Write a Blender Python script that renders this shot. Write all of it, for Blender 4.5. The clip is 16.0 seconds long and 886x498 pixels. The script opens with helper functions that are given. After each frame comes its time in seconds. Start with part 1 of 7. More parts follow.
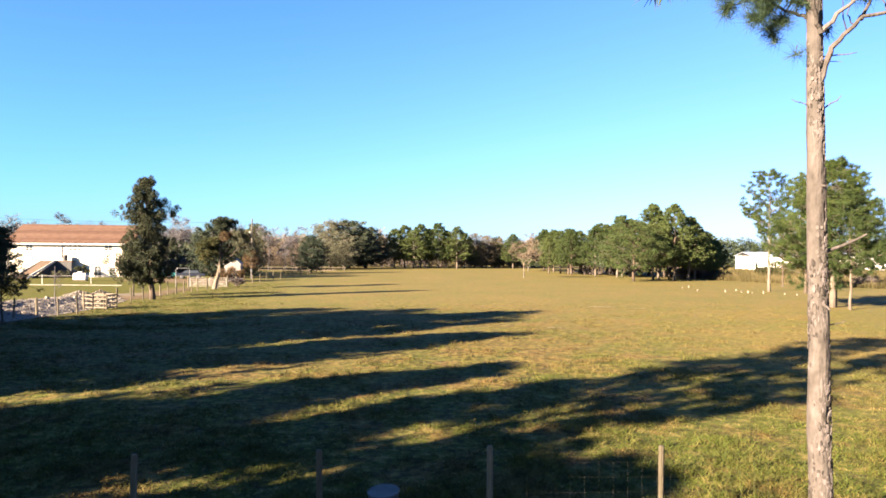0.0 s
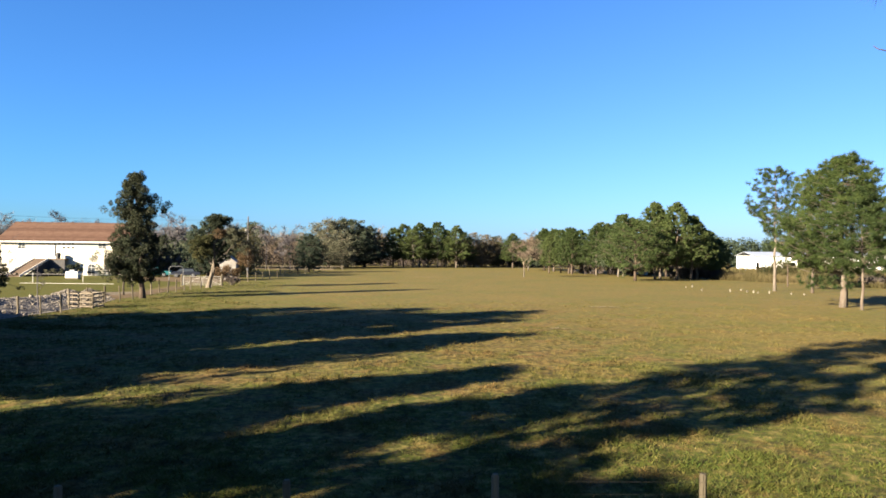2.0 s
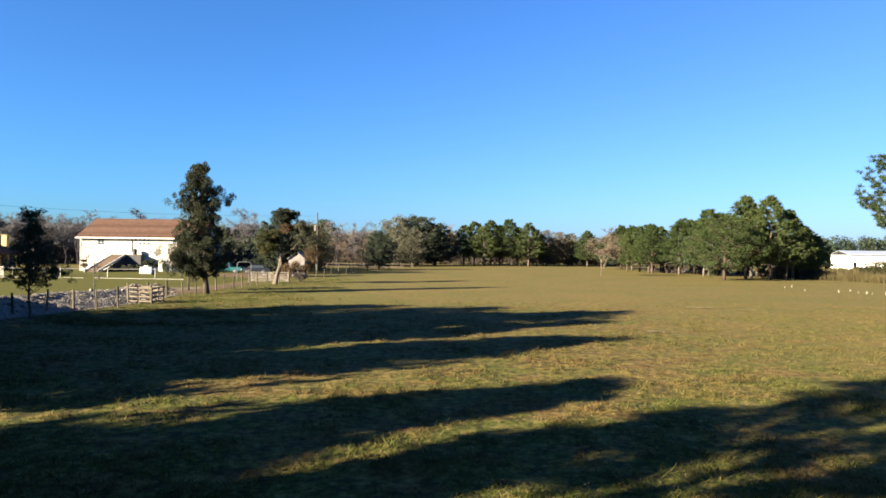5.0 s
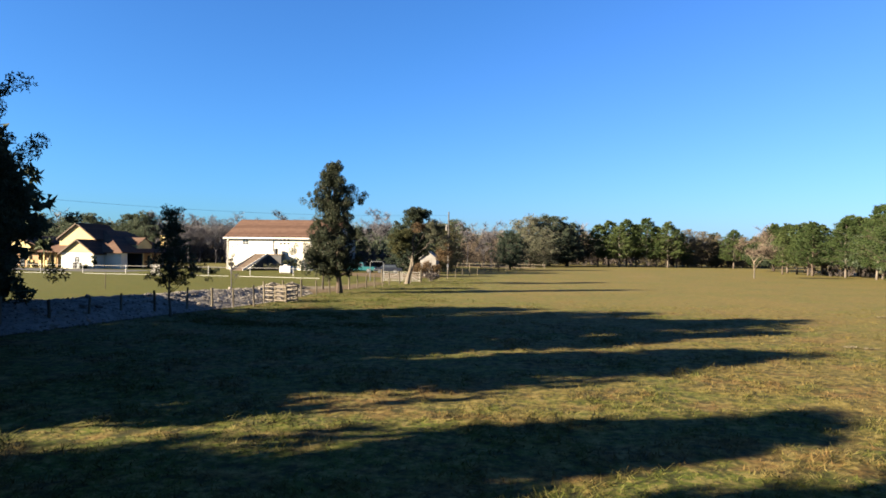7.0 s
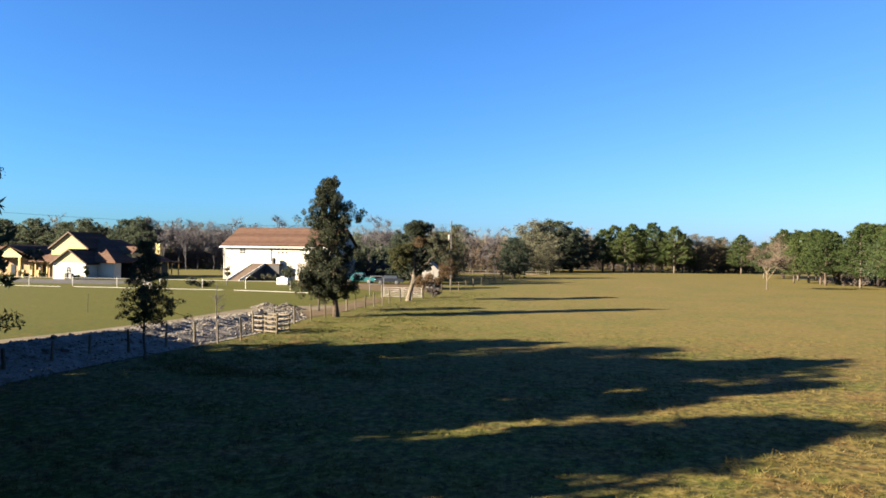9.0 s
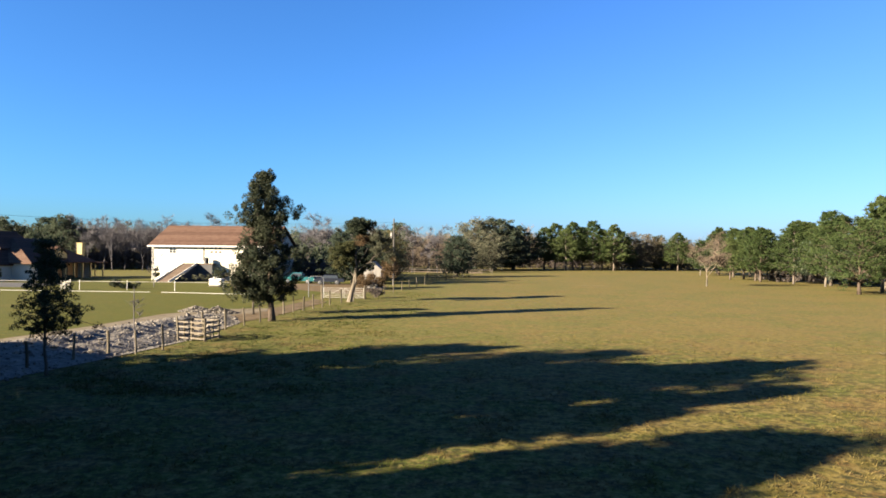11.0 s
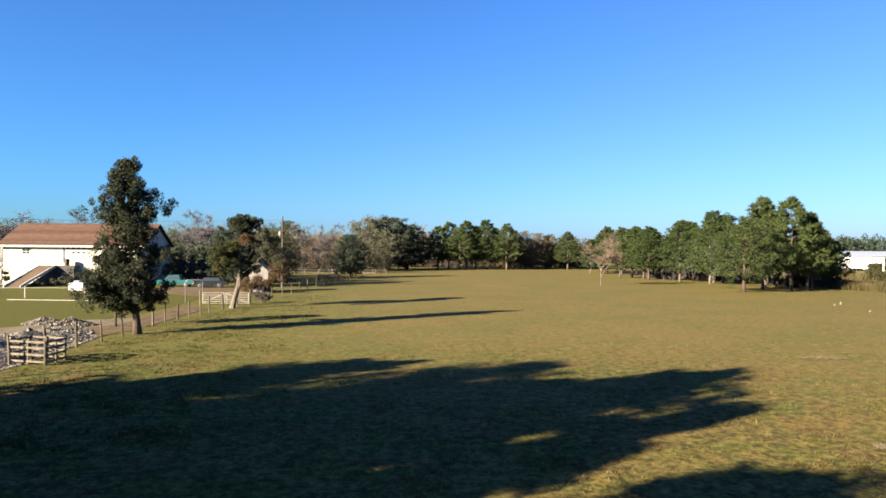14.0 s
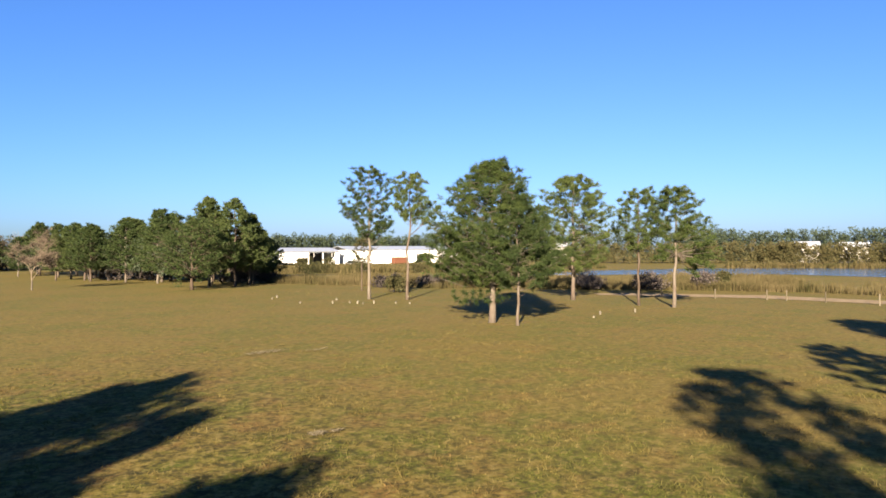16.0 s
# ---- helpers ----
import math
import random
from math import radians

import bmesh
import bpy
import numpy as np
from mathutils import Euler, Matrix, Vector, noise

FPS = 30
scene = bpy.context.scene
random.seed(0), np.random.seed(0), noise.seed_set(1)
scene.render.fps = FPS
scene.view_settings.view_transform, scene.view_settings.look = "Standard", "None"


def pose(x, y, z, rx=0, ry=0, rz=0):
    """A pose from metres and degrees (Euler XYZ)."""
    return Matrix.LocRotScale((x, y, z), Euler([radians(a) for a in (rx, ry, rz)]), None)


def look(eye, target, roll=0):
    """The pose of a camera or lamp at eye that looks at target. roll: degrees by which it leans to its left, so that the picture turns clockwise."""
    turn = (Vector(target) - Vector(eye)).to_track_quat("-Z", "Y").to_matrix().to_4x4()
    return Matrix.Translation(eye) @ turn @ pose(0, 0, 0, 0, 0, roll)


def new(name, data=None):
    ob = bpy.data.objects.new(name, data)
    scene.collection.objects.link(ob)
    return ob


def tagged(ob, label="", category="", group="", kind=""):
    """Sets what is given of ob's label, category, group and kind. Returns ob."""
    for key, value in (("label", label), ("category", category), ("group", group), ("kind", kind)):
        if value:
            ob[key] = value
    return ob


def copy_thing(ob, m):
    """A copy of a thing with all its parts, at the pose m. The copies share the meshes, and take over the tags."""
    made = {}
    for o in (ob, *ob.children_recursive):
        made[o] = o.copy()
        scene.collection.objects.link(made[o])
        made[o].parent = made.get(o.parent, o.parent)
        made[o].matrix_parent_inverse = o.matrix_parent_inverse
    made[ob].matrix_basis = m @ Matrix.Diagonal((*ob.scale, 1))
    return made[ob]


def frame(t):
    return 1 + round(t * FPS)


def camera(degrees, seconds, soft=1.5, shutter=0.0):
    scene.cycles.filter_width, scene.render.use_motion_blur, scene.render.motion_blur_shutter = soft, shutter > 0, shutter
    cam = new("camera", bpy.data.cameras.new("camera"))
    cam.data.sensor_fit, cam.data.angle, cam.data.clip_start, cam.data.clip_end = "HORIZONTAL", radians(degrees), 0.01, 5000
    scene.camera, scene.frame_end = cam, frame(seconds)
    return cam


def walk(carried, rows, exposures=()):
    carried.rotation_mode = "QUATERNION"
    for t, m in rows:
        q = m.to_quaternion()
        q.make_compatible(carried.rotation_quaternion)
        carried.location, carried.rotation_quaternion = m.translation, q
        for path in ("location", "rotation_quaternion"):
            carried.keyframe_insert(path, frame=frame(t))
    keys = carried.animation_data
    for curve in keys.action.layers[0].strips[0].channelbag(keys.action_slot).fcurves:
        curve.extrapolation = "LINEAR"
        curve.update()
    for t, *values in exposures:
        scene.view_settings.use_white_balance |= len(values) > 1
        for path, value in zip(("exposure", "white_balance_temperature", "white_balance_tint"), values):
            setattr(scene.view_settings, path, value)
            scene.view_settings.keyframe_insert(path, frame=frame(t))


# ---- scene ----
cam = camera(65.8, 16.0, soft=1.65)
PATH = [
    (0, (-1.141, 2.424, 4.184), (-0.883, 4.407, 4.205), 0.40),
    (0.5, (-1.113, 2.519, 4.156), (-0.853, 4.502, 4.175), 0.40),
    (1, (-1.009, 3.094, 4.160), (-0.748, 5.077, 4.173), 0.40),
    (1.5, (-0.932, 3.689, 4.135), (-0.671, 5.672, 4.154), 0.50),
    (2, (-0.861, 4.214, 4.034), (-0.601, 6.197, 4.054), 0.50),
    (2.5, (-0.812, 4.694, 3.958), (-0.552, 6.677, 3.976), 0.50),
    (3, (-0.758, 5.228, 3.889), (-0.499, 7.211, 3.906), 0.40),
    (5.3, (-0.697, 9.170, 3.635), (-0.701, 11.170, 3.650), 0.70),
    (5.4, (-0.728, 9.340, 3.628), (-0.753, 11.340, 3.643), 0.70),
    (5.5, (-0.759, 9.510, 3.621), (-0.815, 11.509, 3.636), 0.70),
    (5.6, (-0.790, 9.680, 3.614), (-0.915, 11.676, 3.628), 0.72),
    (5.7, (-0.821, 9.850, 3.607), (-1.005, 11.841, 3.621), 0.74),
    (5.8, (-0.852, 10.019, 3.599), (-1.081, 12.006, 3.613), 0.76),
    (5.9, (-0.883, 10.189, 3.592), (-1.136, 12.173, 3.606), 0.78),
    (6, (-0.914, 10.359, 3.585), (-1.188, 12.340, 3.598), 0.80),
    (6.1, (-0.960, 10.505, 3.578), (-1.245, 12.484, 3.591), 0.80),
    (6.2, (-1.005, 10.650, 3.571), (-1.302, 12.628, 3.584), 0.80),
    (6.3, (-1.051, 10.796, 3.565), (-1.353, 12.773, 3.578), 0.80),
    (6.4, (-1.096, 10.941, 3.558), (-1.405, 12.917, 3.571), 0.80),
    (6.5, (-1.142, 11.087, 3.551), (-1.454, 13.062, 3.564), 0.80),
    (7, (-1.374, 11.784, 3.569), (-1.693, 13.758, 3.581), 0.80),
    (7.5, (-1.602, 12.515, 3.921), (-1.924, 14.489, 3.933), 0.80),
    (8, (-1.743, 13.401, 4.472), (-2.066, 15.375, 4.481), 0.70),
    (8.5, (-1.850, 14.327, 5.001), (-2.173, 16.301, 5.009), 0.80),
    (9, (-2.037, 15.248, 5.312), (-2.362, 17.221, 5.323), 0.80),
    (9.1, (-2.080, 15.379, 5.311), (-2.405, 17.353, 5.322), 0.78),
    (9.2, (-2.123, 15.511, 5.310), (-2.448, 17.484, 5.321), 0.76),
    (9.3, (-2.167, 15.642, 5.308), (-2.477, 17.618, 5.319), 0.74),
    (9.4, (-2.210, 15.774, 5.307), (-2.485, 17.755, 5.318), 0.72),
    (9.5, (-2.253, 15.905, 5.306), (-2.488, 17.891, 5.317), 0.70),
    (9.6, (-2.293, 16.019, 5.297), (-2.498, 18.008, 5.307), 0.68),
    (9.7, (-2.332, 16.133, 5.287), (-2.522, 18.124, 5.298), 0.66),
    (9.8, (-2.372, 16.247, 5.278), (-2.546, 18.239, 5.288), 0.64),
    (9.9, (-2.411, 16.361, 5.268), (-2.576, 18.354, 5.279), 0.62),
    (10, (-2.451, 16.475, 5.259), (-2.609, 18.469, 5.269), 0.60),
    (10.2, (-2.525, 16.806, 5.268), (-2.679, 18.800, 5.277), 0.59),
    (12.3, (-3.296, 20.277, 5.358), (-3.441, 22.272, 5.366), 0.51),
    (12.5, (-3.370, 20.608, 5.367), (-3.513, 22.603, 5.374), 0.50),
    (13, (-3.508, 21.485, 5.395), (-3.618, 23.482, 5.402), 0.50),
    (13.1, (-3.523, 21.635, 5.403), (-3.573, 23.635, 5.410), 0.48),
    (13.2, (-3.538, 21.786, 5.410), (-3.526, 23.786, 5.417), 0.46),
    (13.3, (-3.553, 21.936, 5.418), (-3.498, 23.935, 5.425), 0.44),
    (13.4, (-3.568, 22.087, 5.425), (-3.482, 24.085, 5.432), 0.42),
    (13.5, (-3.583, 22.237, 5.433), (-3.474, 24.234, 5.440), 0.40),
    (13.6, (-3.592, 22.400, 5.434), (-3.469, 24.396, 5.441), 0.40),
    (13.7, (-3.601, 22.563, 5.435), (-3.466, 24.559, 5.442), 0.40),
    (13.8, (-3.610, 22.727, 5.436), (-3.468, 24.722, 5.444), 0.40),
    (13.9, (-3.619, 22.890, 5.437), (-3.469, 24.884, 5.445), 0.40),
    (14, (-3.628, 23.053, 5.438), (-3.462, 25.046, 5.446), 0.40),
    (14.1, (-3.602, 23.179, 5.443), (-3.400, 25.169, 5.450), 0.36),
    (14.2, (-3.577, 23.305, 5.448), (-3.326, 25.290, 5.455), 0.32),
    (14.3, (-3.551, 23.432, 5.452), (-3.244, 25.408, 5.459), 0.28),
    (14.4, (-3.526, 23.558, 5.457), (-3.153, 25.523, 5.464), 0.24),
    (14.5, (-3.500, 23.684, 5.462), (-3.053, 25.633, 5.468), 0.20),
    (15, (-3.291, 24.264, 5.562), (-2.477, 26.091, 5.567), 0.10),
    (15.5, (-3.158, 24.371, 5.649), (-1.994, 25.997, 5.658), -0.10),
    (16, (-3.139, 24.075, 5.770), (-1.637, 25.395, 5.771), -0.20),
]
walk(cam, [(t, look(eye, target, roll)) for t, eye, target, roll in PATH],
     [(0, 3.90, 7000, 18), (1, 3.56, 6800, 12), (2, 3.26, 6500, 10), (3, 3.22, 6500, 10), (7, 3.20, 6500, 10), (9, 3.26, 6500, 10), (12.5, 3.24, 6500, 10), (14.5, 3.14, 6500, 11), (16, 3.00, 6700, 13)])

# ---------------------------------------------------------------- light
SUN = Vector((-0.803, -0.503, 0.319)).normalized()      # towards the sun, low behind the camera's left shoulder
world = bpy.data.worlds.new("world")
scene.world = world
world.use_nodes = True
wn = world.node_tree.nodes
sky = wn.new("ShaderNodeTexSky")
sky.sky_type, sky.sun_disc = "NISHITA", False
sky.sun_elevation, sky.sun_rotation = math.asin(SUN.z), math.atan2(SUN.x, SUN.y)
sky.air_density, sky.dust_density, sky.ozone_density = 1.0, 0.7, 4.0
wn["Background"].inputs["Strength"].default_value = 0.05
tint = wn.new("ShaderNodeMix")
tint.data_type, tint.blend_type = "RGBA", "MULTIPLY"
tint.inputs[0].default_value = 1.0
heading, away = wn.new("ShaderNodeTexCoord"), wn.new("ShaderNodeVectorMath")
away.operation = "DOT_PRODUCT"
away.inputs[1].default_value = (0.62, 0.39, -0.9)                  # low, and away from the sun
depth_of_air = wn.new("ShaderNodeValToRGB")                        # deep blue of clear winter air, paler through the thick air low down
depth_of_air.color_ramp.elements[0].position, depth_of_air.color_ramp.elements[0].color = 0.0, (0.187, 0.354, 0.540, 1)
depth_of_air.color_ramp.elements[1].position, depth_of_air.color_ramp.elements[1].color = 0.75, (0.272, 0.336, 0.545, 1)
world.node_tree.links.new(heading.outputs["Generated"], away.inputs[0])
world.node_tree.links.new(away.outputs["Value"], depth_of_air.inputs[0])
world.node_tree.links.new(depth_of_air.outputs[0], tint.inputs[7])
world.node_tree.links.new(sky.outputs[0], tint.inputs[6])
world.node_tree.links.new(tint.outputs[2], wn["Background"].inputs["Color"])
sun = new("sun", bpy.data.lights.new("sun", "SUN"))
sun.data.energy, sun.data.angle, sun.data.color = 5.0, radians(0.53), (1.0, 0.84, 0.62)
sun.matrix_world = look(SUN * 200, (0, 0, 0))

# ---------------------------------------------------------------- materials
def material(name, stops, scale=3.0, detail=6.0, rough=0.85, metal=0.0, fine=None, bump=0.0, bump_scale=40.0,
             per_object=0.0, per_island=0.0, space="Object", stretch=(1, 1, 1), spec=0.3, big=0.0, span=(0.3, 0.7), relief_depth=0.05):
    """Colours blended by two scales of noise, with fine relief. stops: colours from the low to the high end of the noise."""
    m = bpy.data.materials.new(name)
    m.use_nodes = True
    n, l = m.node_tree.nodes, m.node_tree.links
    b = n["Principled BSDF"]
    b.inputs["Roughness"].default_value, b.inputs["Metallic"].default_value = rough, metal
    b.inputs["Specular IOR Level"].default_value = spec
    if space == "World":
        co = n.new("ShaderNodeNewGeometry").outputs["Position"]
    else:
        co = n.new("ShaderNodeTexCoord").outputs["Object"]
    mp = n.new("ShaderNodeMapping")
    mp.inputs["Scale"].default_value = stretch
    l.new(co, mp.inputs["Vector"])
    no = n.new("ShaderNodeTexNoise")
    no.inputs["Scale"].default_value, no.inputs["Detail"].default_value = scale, detail
    no.inputs["Roughness"].default_value = 0.62
    l.new(mp.outputs[0], no.inputs["Vector"])
    fac = no.outputs["Fac"]
    if big:
        n2 = n.new("ShaderNodeTexNoise")
        n2.inputs["Scale"].default_value, n2.inputs["Detail"].default_value = big, 6
        l.new(mp.outputs[0], n2.inputs["Vector"])
        mx = n.new("ShaderNodeMath")
        mx.operation = "MULTIPLY_ADD"
        l.new(n2.outputs["Fac"], mx.inputs[0])
        mx.inputs[1].default_value = 0.85
        sb = n.new("ShaderNodeMath")
        sb.operation = "SUBTRACT"
        l.new(fac, sb.inputs[0])
        sb.inputs[1].default_value = 0.425
        l.new(sb.outputs[0], mx.inputs[2])
        fac = mx.outputs[0]
    for src, amount in (("obj", per_object), ("isl", per_island)):
        if amount:
            r = n.new("ShaderNodeObjectInfo").outputs["Random"] if src == "obj" else n.new("ShaderNodeNewGeometry").outputs["Random Per Island"]
            a = n.new("ShaderNodeMath")
            a.operation = "MULTIPLY_ADD"
            l.new(r, a.inputs[0])
            a.inputs[1].default_value = amount
            c = n.new("ShaderNodeMath")
            c.operation = "SUBTRACT"
            l.new(fac, c.inputs[0])
            c.inputs[1].default_value = amount / 2
            l.new(c.outputs[0], a.inputs[2])
            fac = a.outputs[0]
    ramp = n.new("ShaderNodeValToRGB")
    el = ramp.color_ramp.elements
    lo, hi = span
    while len(el) < len(stops):
        el.new(0.5)
    for i, col in enumerate(stops):
        el[i].position = lo + (hi - lo) * i / max(1, len(stops) - 1)
        el[i].color = (*col, 1)
    l.new(fac, ramp.inputs["Fac"])
    l.new(ramp.outputs[0], b.inputs["Base Color"])
    if bump:
        nb = n.new("ShaderNodeTexNoise")
        nb.inputs["Scale"].default_value, nb.inputs["Detail"].default_value = bump_scale, 5
        l.new(mp.outputs[0], nb.inputs["Vector"])
        bp = n.new("ShaderNodeBump")
        bp.inputs["Strength"].default_value, bp.inputs["Distance"].default_value = bump, relief_depth
        l.new(nb.outputs["Fac"], bp.inputs["Height"])
        l.new(bp.outputs[0], b.inputs["Normal"])
    return m


def leaf_material(name, stops, per_object=0.3, scale=0.9, glow=0.46):
    """Leaves: colour varies clump by clump, leaf by leaf and tree by tree; some light passes through."""
    m = material(name, stops, scale=scale, detail=3, rough=0.75, per_object=per_object, per_island=0.22, spec=0.12)
    n, l = m.node_tree.nodes, m.node_tree.links
    b, out, ramp = n["Principled BSDF"], n["Material Output"], n["Color Ramp"]
    t = n.new("ShaderNodeBsdfTranslucent")
    l.new(ramp.outputs[0], t.inputs["Color"])
    mix = n.new("ShaderNodeMixShader")
    mix.inputs[0].default_value = glow
    l.new(b.outputs[0], mix.inputs[1])
    l.new(t.outputs[0], mix.inputs[2])
    l.new(mix.outputs[0], out.inputs["Surface"])
    return m


def grass_material(name, tan, straw, green, rust, dark, rough=0.95, blade=False):
    """Grazed winter grass: green and rusty patches metres across in the tan, straw tips and a darker tone between the
    tufts.
    """
    m = bpy.data.materials.new(name)
    m.use_nodes = True
    n, l = m.node_tree.nodes, m.node_tree.links
    b = n["Principled BSDF"]
    b.inputs["Roughness"].default_value, b.inputs["Specular IOR Level"].default_value = rough, 0.1
    co = n.new("ShaderNodeNewGeometry").outputs["Position"]

    def noise(scale, detail=4.0, rough=0.55, shift=0.0):
        no = n.new("ShaderNodeTexNoise")
        no.inputs["Scale"].default_value, no.inputs["Detail"].default_value, no.inputs["Roughness"].default_value = scale, detail, rough
        mp = n.new("ShaderNodeMapping")
        mp.inputs["Location"].default_value = (shift, shift * 1.7, 0)
        l.new(co, mp.inputs["Vector"])
        l.new(mp.outputs[0], no.inputs["Vector"])
        return no.outputs["Fac"]

    def calc(op, a, c):
        q = n.new("ShaderNodeMath")
        q.operation = op
        for k, v in enumerate((a, c)):
            if isinstance(v, (int, float)):
                q.inputs[k].default_value = v
            else:
                l.new(v, q.inputs[k])
        return q.outputs[0]

    def step(v, lo, hi, top=1.0):
        mr = n.new("ShaderNodeMapRange")
        mr.interpolation_type = "SMOOTHSTEP"
        mr.inputs["From Min"].default_value, mr.inputs["From Max"].default_value = min(lo, hi), max(lo, hi)
        mr.inputs["To Min"].default_value, mr.inputs["To Max"].default_value = (0.0, top) if lo < hi else (top, 0.0)
        l.new(v, mr.inputs["Value"])
        return mr.outputs[0]

    def blend(fac, a, c):
        mx = n.new("ShaderNodeMix")
        mx.data_type = "RGBA"
        l.new(fac, mx.inputs[0])
        for k, v in ((6, a), (7, c)):
            if isinstance(v, tuple):
                mx.inputs[k].default_value = (*v, 1)
            else:
                l.new(v, mx.inputs[k])
        return mx.outputs[2]

    sep = n.new("ShaderNodeSeparateXYZ")
    l.new(co, sep.inputs[0])
    cropped = calc("MAXIMUM", step(sep.outputs[1], 46.0, 66.0), step(sep.outputs[0], 4.0, 22.0))                     # grazed shorter and more even away from the trees
    lush = calc("MAXIMUM", step(sep.outputs[0], 2.0, -20.0), step(sep.outputs[1], 34.0, 12.0))     # richer growth by the drive and the near fence
    patch = calc("ADD", calc("MULTIPLY", noise(0.11, 5.0, 0.6), 0.55), calc("MULTIPLY", noise(0.7, 5.0, 0.65, 3.1), 0.45))
    patch = calc("ADD", patch, calc("MULTIPLY", lush, 0.15))
    tuft = noise(2.6, 5.0, 0.65, 7.7)
    col = blend(step(patch, 0.44, 0.58, 0.9), tan, green)
    col = blend(calc("MULTIPLY", step(noise(0.42, 6.0, 0.7, 11.3), 0.48, 0.62, 0.85), calc("SUBTRACT", 1.0, calc("MULTIPLY", cropped, 0.35))), col, rust)
    col = blend(step(tuft, 0.50, 0.66, 0.85), col, straw)
    col = blend(calc("MULTIPLY", step(tuft, 0.51, 0.37, 0.9), calc("SUBTRACT", 1.0, calc("MULTIPLY", cropped, 0.45))), col, dark)
    col = blend(calc("MULTIPLY", cropped, 0.33), col, tuple(0.45 * a + 0.55 * c for a, c in zip(tan, straw)))
    clump = noise(1.5, 6.0, 0.75, 23.0)
    col = blend(calc("MULTIPLY", step(clump, 0.48, 0.36, 0.8), calc("SUBTRACT", 1.0, calc("MULTIPLY", cropped, 0.45))), col, dark)
    col = blend(step(clump, 0.58, 0.7, 0.5), col, green)
    if blade:
        rnd = n.new("ShaderNodeNewGeometry").outputs["Random Per Island"]
        col = blend(step(rnd, 0.7, 1.0, 0.3), col, straw)
        col = blend(step(rnd, 0.35, 0.0, 0.3), col, green)
    else:
        wisp = noise(5.5, 3.0, 0.6, 31.0)
        bare = calc("SUBTRACT", 1.0, calc("MULTIPLY", cropped, 0.5))
        col = blend(calc("MULTIPLY", step(wisp, 0.54, 0.66, 0.7), bare), col, straw)
        col = blend(calc("MULTIPLY", step(wisp, 0.46, 0.36, 0.75), bare), col, dark)
        fine = noise(11.0, 4.0, 0.7, 17.0)
        col = blend(step(fine, 0.55, 0.8, 0.5), col, straw)
        bp = n.new("ShaderNodeBump")
        bp.inputs["Strength"].default_value, bp.inputs["Distance"].default_value = 1.0, 0.028
        l.new(calc("ADD", tuft, calc("MULTIPLY", fine, 0.35)), bp.inputs["Height"])
        l.new(bp.outputs[0], b.inputs["Normal"])
    l.new(col, b.inputs["Base Color"])
    return m


M_ground = grass_material("pasture_grass", (0.071, 0.055, 0.012), (0.108, 0.085, 0.028), (0.032, 0.044, 0.004), (0.077, 0.044, 0.014), (0.014, 0.014, 0.004))
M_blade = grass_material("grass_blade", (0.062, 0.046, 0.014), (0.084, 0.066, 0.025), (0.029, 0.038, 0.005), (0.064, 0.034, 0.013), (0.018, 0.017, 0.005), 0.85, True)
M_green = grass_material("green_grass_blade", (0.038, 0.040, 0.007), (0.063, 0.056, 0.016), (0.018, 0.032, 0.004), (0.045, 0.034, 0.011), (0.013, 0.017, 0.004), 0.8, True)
M_lawn = grass_material("lawn_grass", (0.045, 0.041, 0.002), (0.056, 0.048, 0.005), (0.024, 0.033, 0.001), (0.052, 0.038, 0.005), (0.020, 0.023, 0.001))
M_soil = material("pale_bare_soil", [(0.062, 0.050, 0.033), (0.088, 0.072, 0.049), (0.116, 0.098, 0.070)], scale=0.9, detail=8, bump=0.6, bump_scale=7, space="World", spec=0.1)
M_guard = material("bleached_dirty_plastic", [(0.055, 0.048, 0.033), (0.10, 0.09, 0.066)], scale=6.0, rough=0.7, per_object=0.5)
M_straw = material("bleached_straw", [(0.08, 0.066, 0.038), (0.12, 0.10, 0.06), (0.16, 0.135, 0.09)], scale=8.0, per_island=0.5, spec=0.1)
M_gravel = material("gravel", [(0.060, 0.054, 0.048), (0.098, 0.088, 0.077), (0.145, 0.130, 0.110)], scale=2.2, detail=9, bump=0.9, bump_scale=7, space="World", spec=0.2, relief_depth=0.12)
M_rock = material("broken_concrete", [(0.052, 0.046, 0.040), (0.083, 0.074, 0.063), (0.124, 0.110, 0.092)], scale=1.7, bump=0.5, bump_scale=14, per_island=0.6, spec=0.2)
M_dirt = material("sandy_dirt", [(0.100, 0.076, 0.045), (0.140, 0.106, 0.065), (0.176, 0.140, 0.090)], scale=0.8, detail=8, bump=0.4, bump_scale=8, space="World", spec=0.1)
M_track = material("worn_track", [(0.043, 0.032, 0.015), (0.065, 0.046, 0.025), (0.086, 0.063, 0.037)], scale=0.8, detail=8, bump=0.4, bump_scale=8, space="World", spec=0.1)
M_asphalt = material("asphalt", [(0.021, 0.021, 0.021), (0.027, 0.027, 0.027), (0.036, 0.035, 0.034)], scale=1.5, bump=0.3, space="World")
M_post = material("weathered_post", [(0.032, 0.027, 0.018), (0.056, 0.047, 0.032), (0.086, 0.074, 0.054)], scale=5, stretch=(1, 1, 0.15), bump=0.6, per_object=0.4, spec=0.15)
M_wire = material("galvanised_wire", [(0.017, 0.015, 0.013), (0.025, 0.022, 0.021)], rough=0.6, metal=0.3)
M_white = material("white_paint", [(0.268, 0.260, 0.239), (0.329, 0.320, 0.303), (0.356, 0.351, 0.338)], scale=2.5, stretch=(1, 1, 0.4), rough=0.6, bump=0.15)
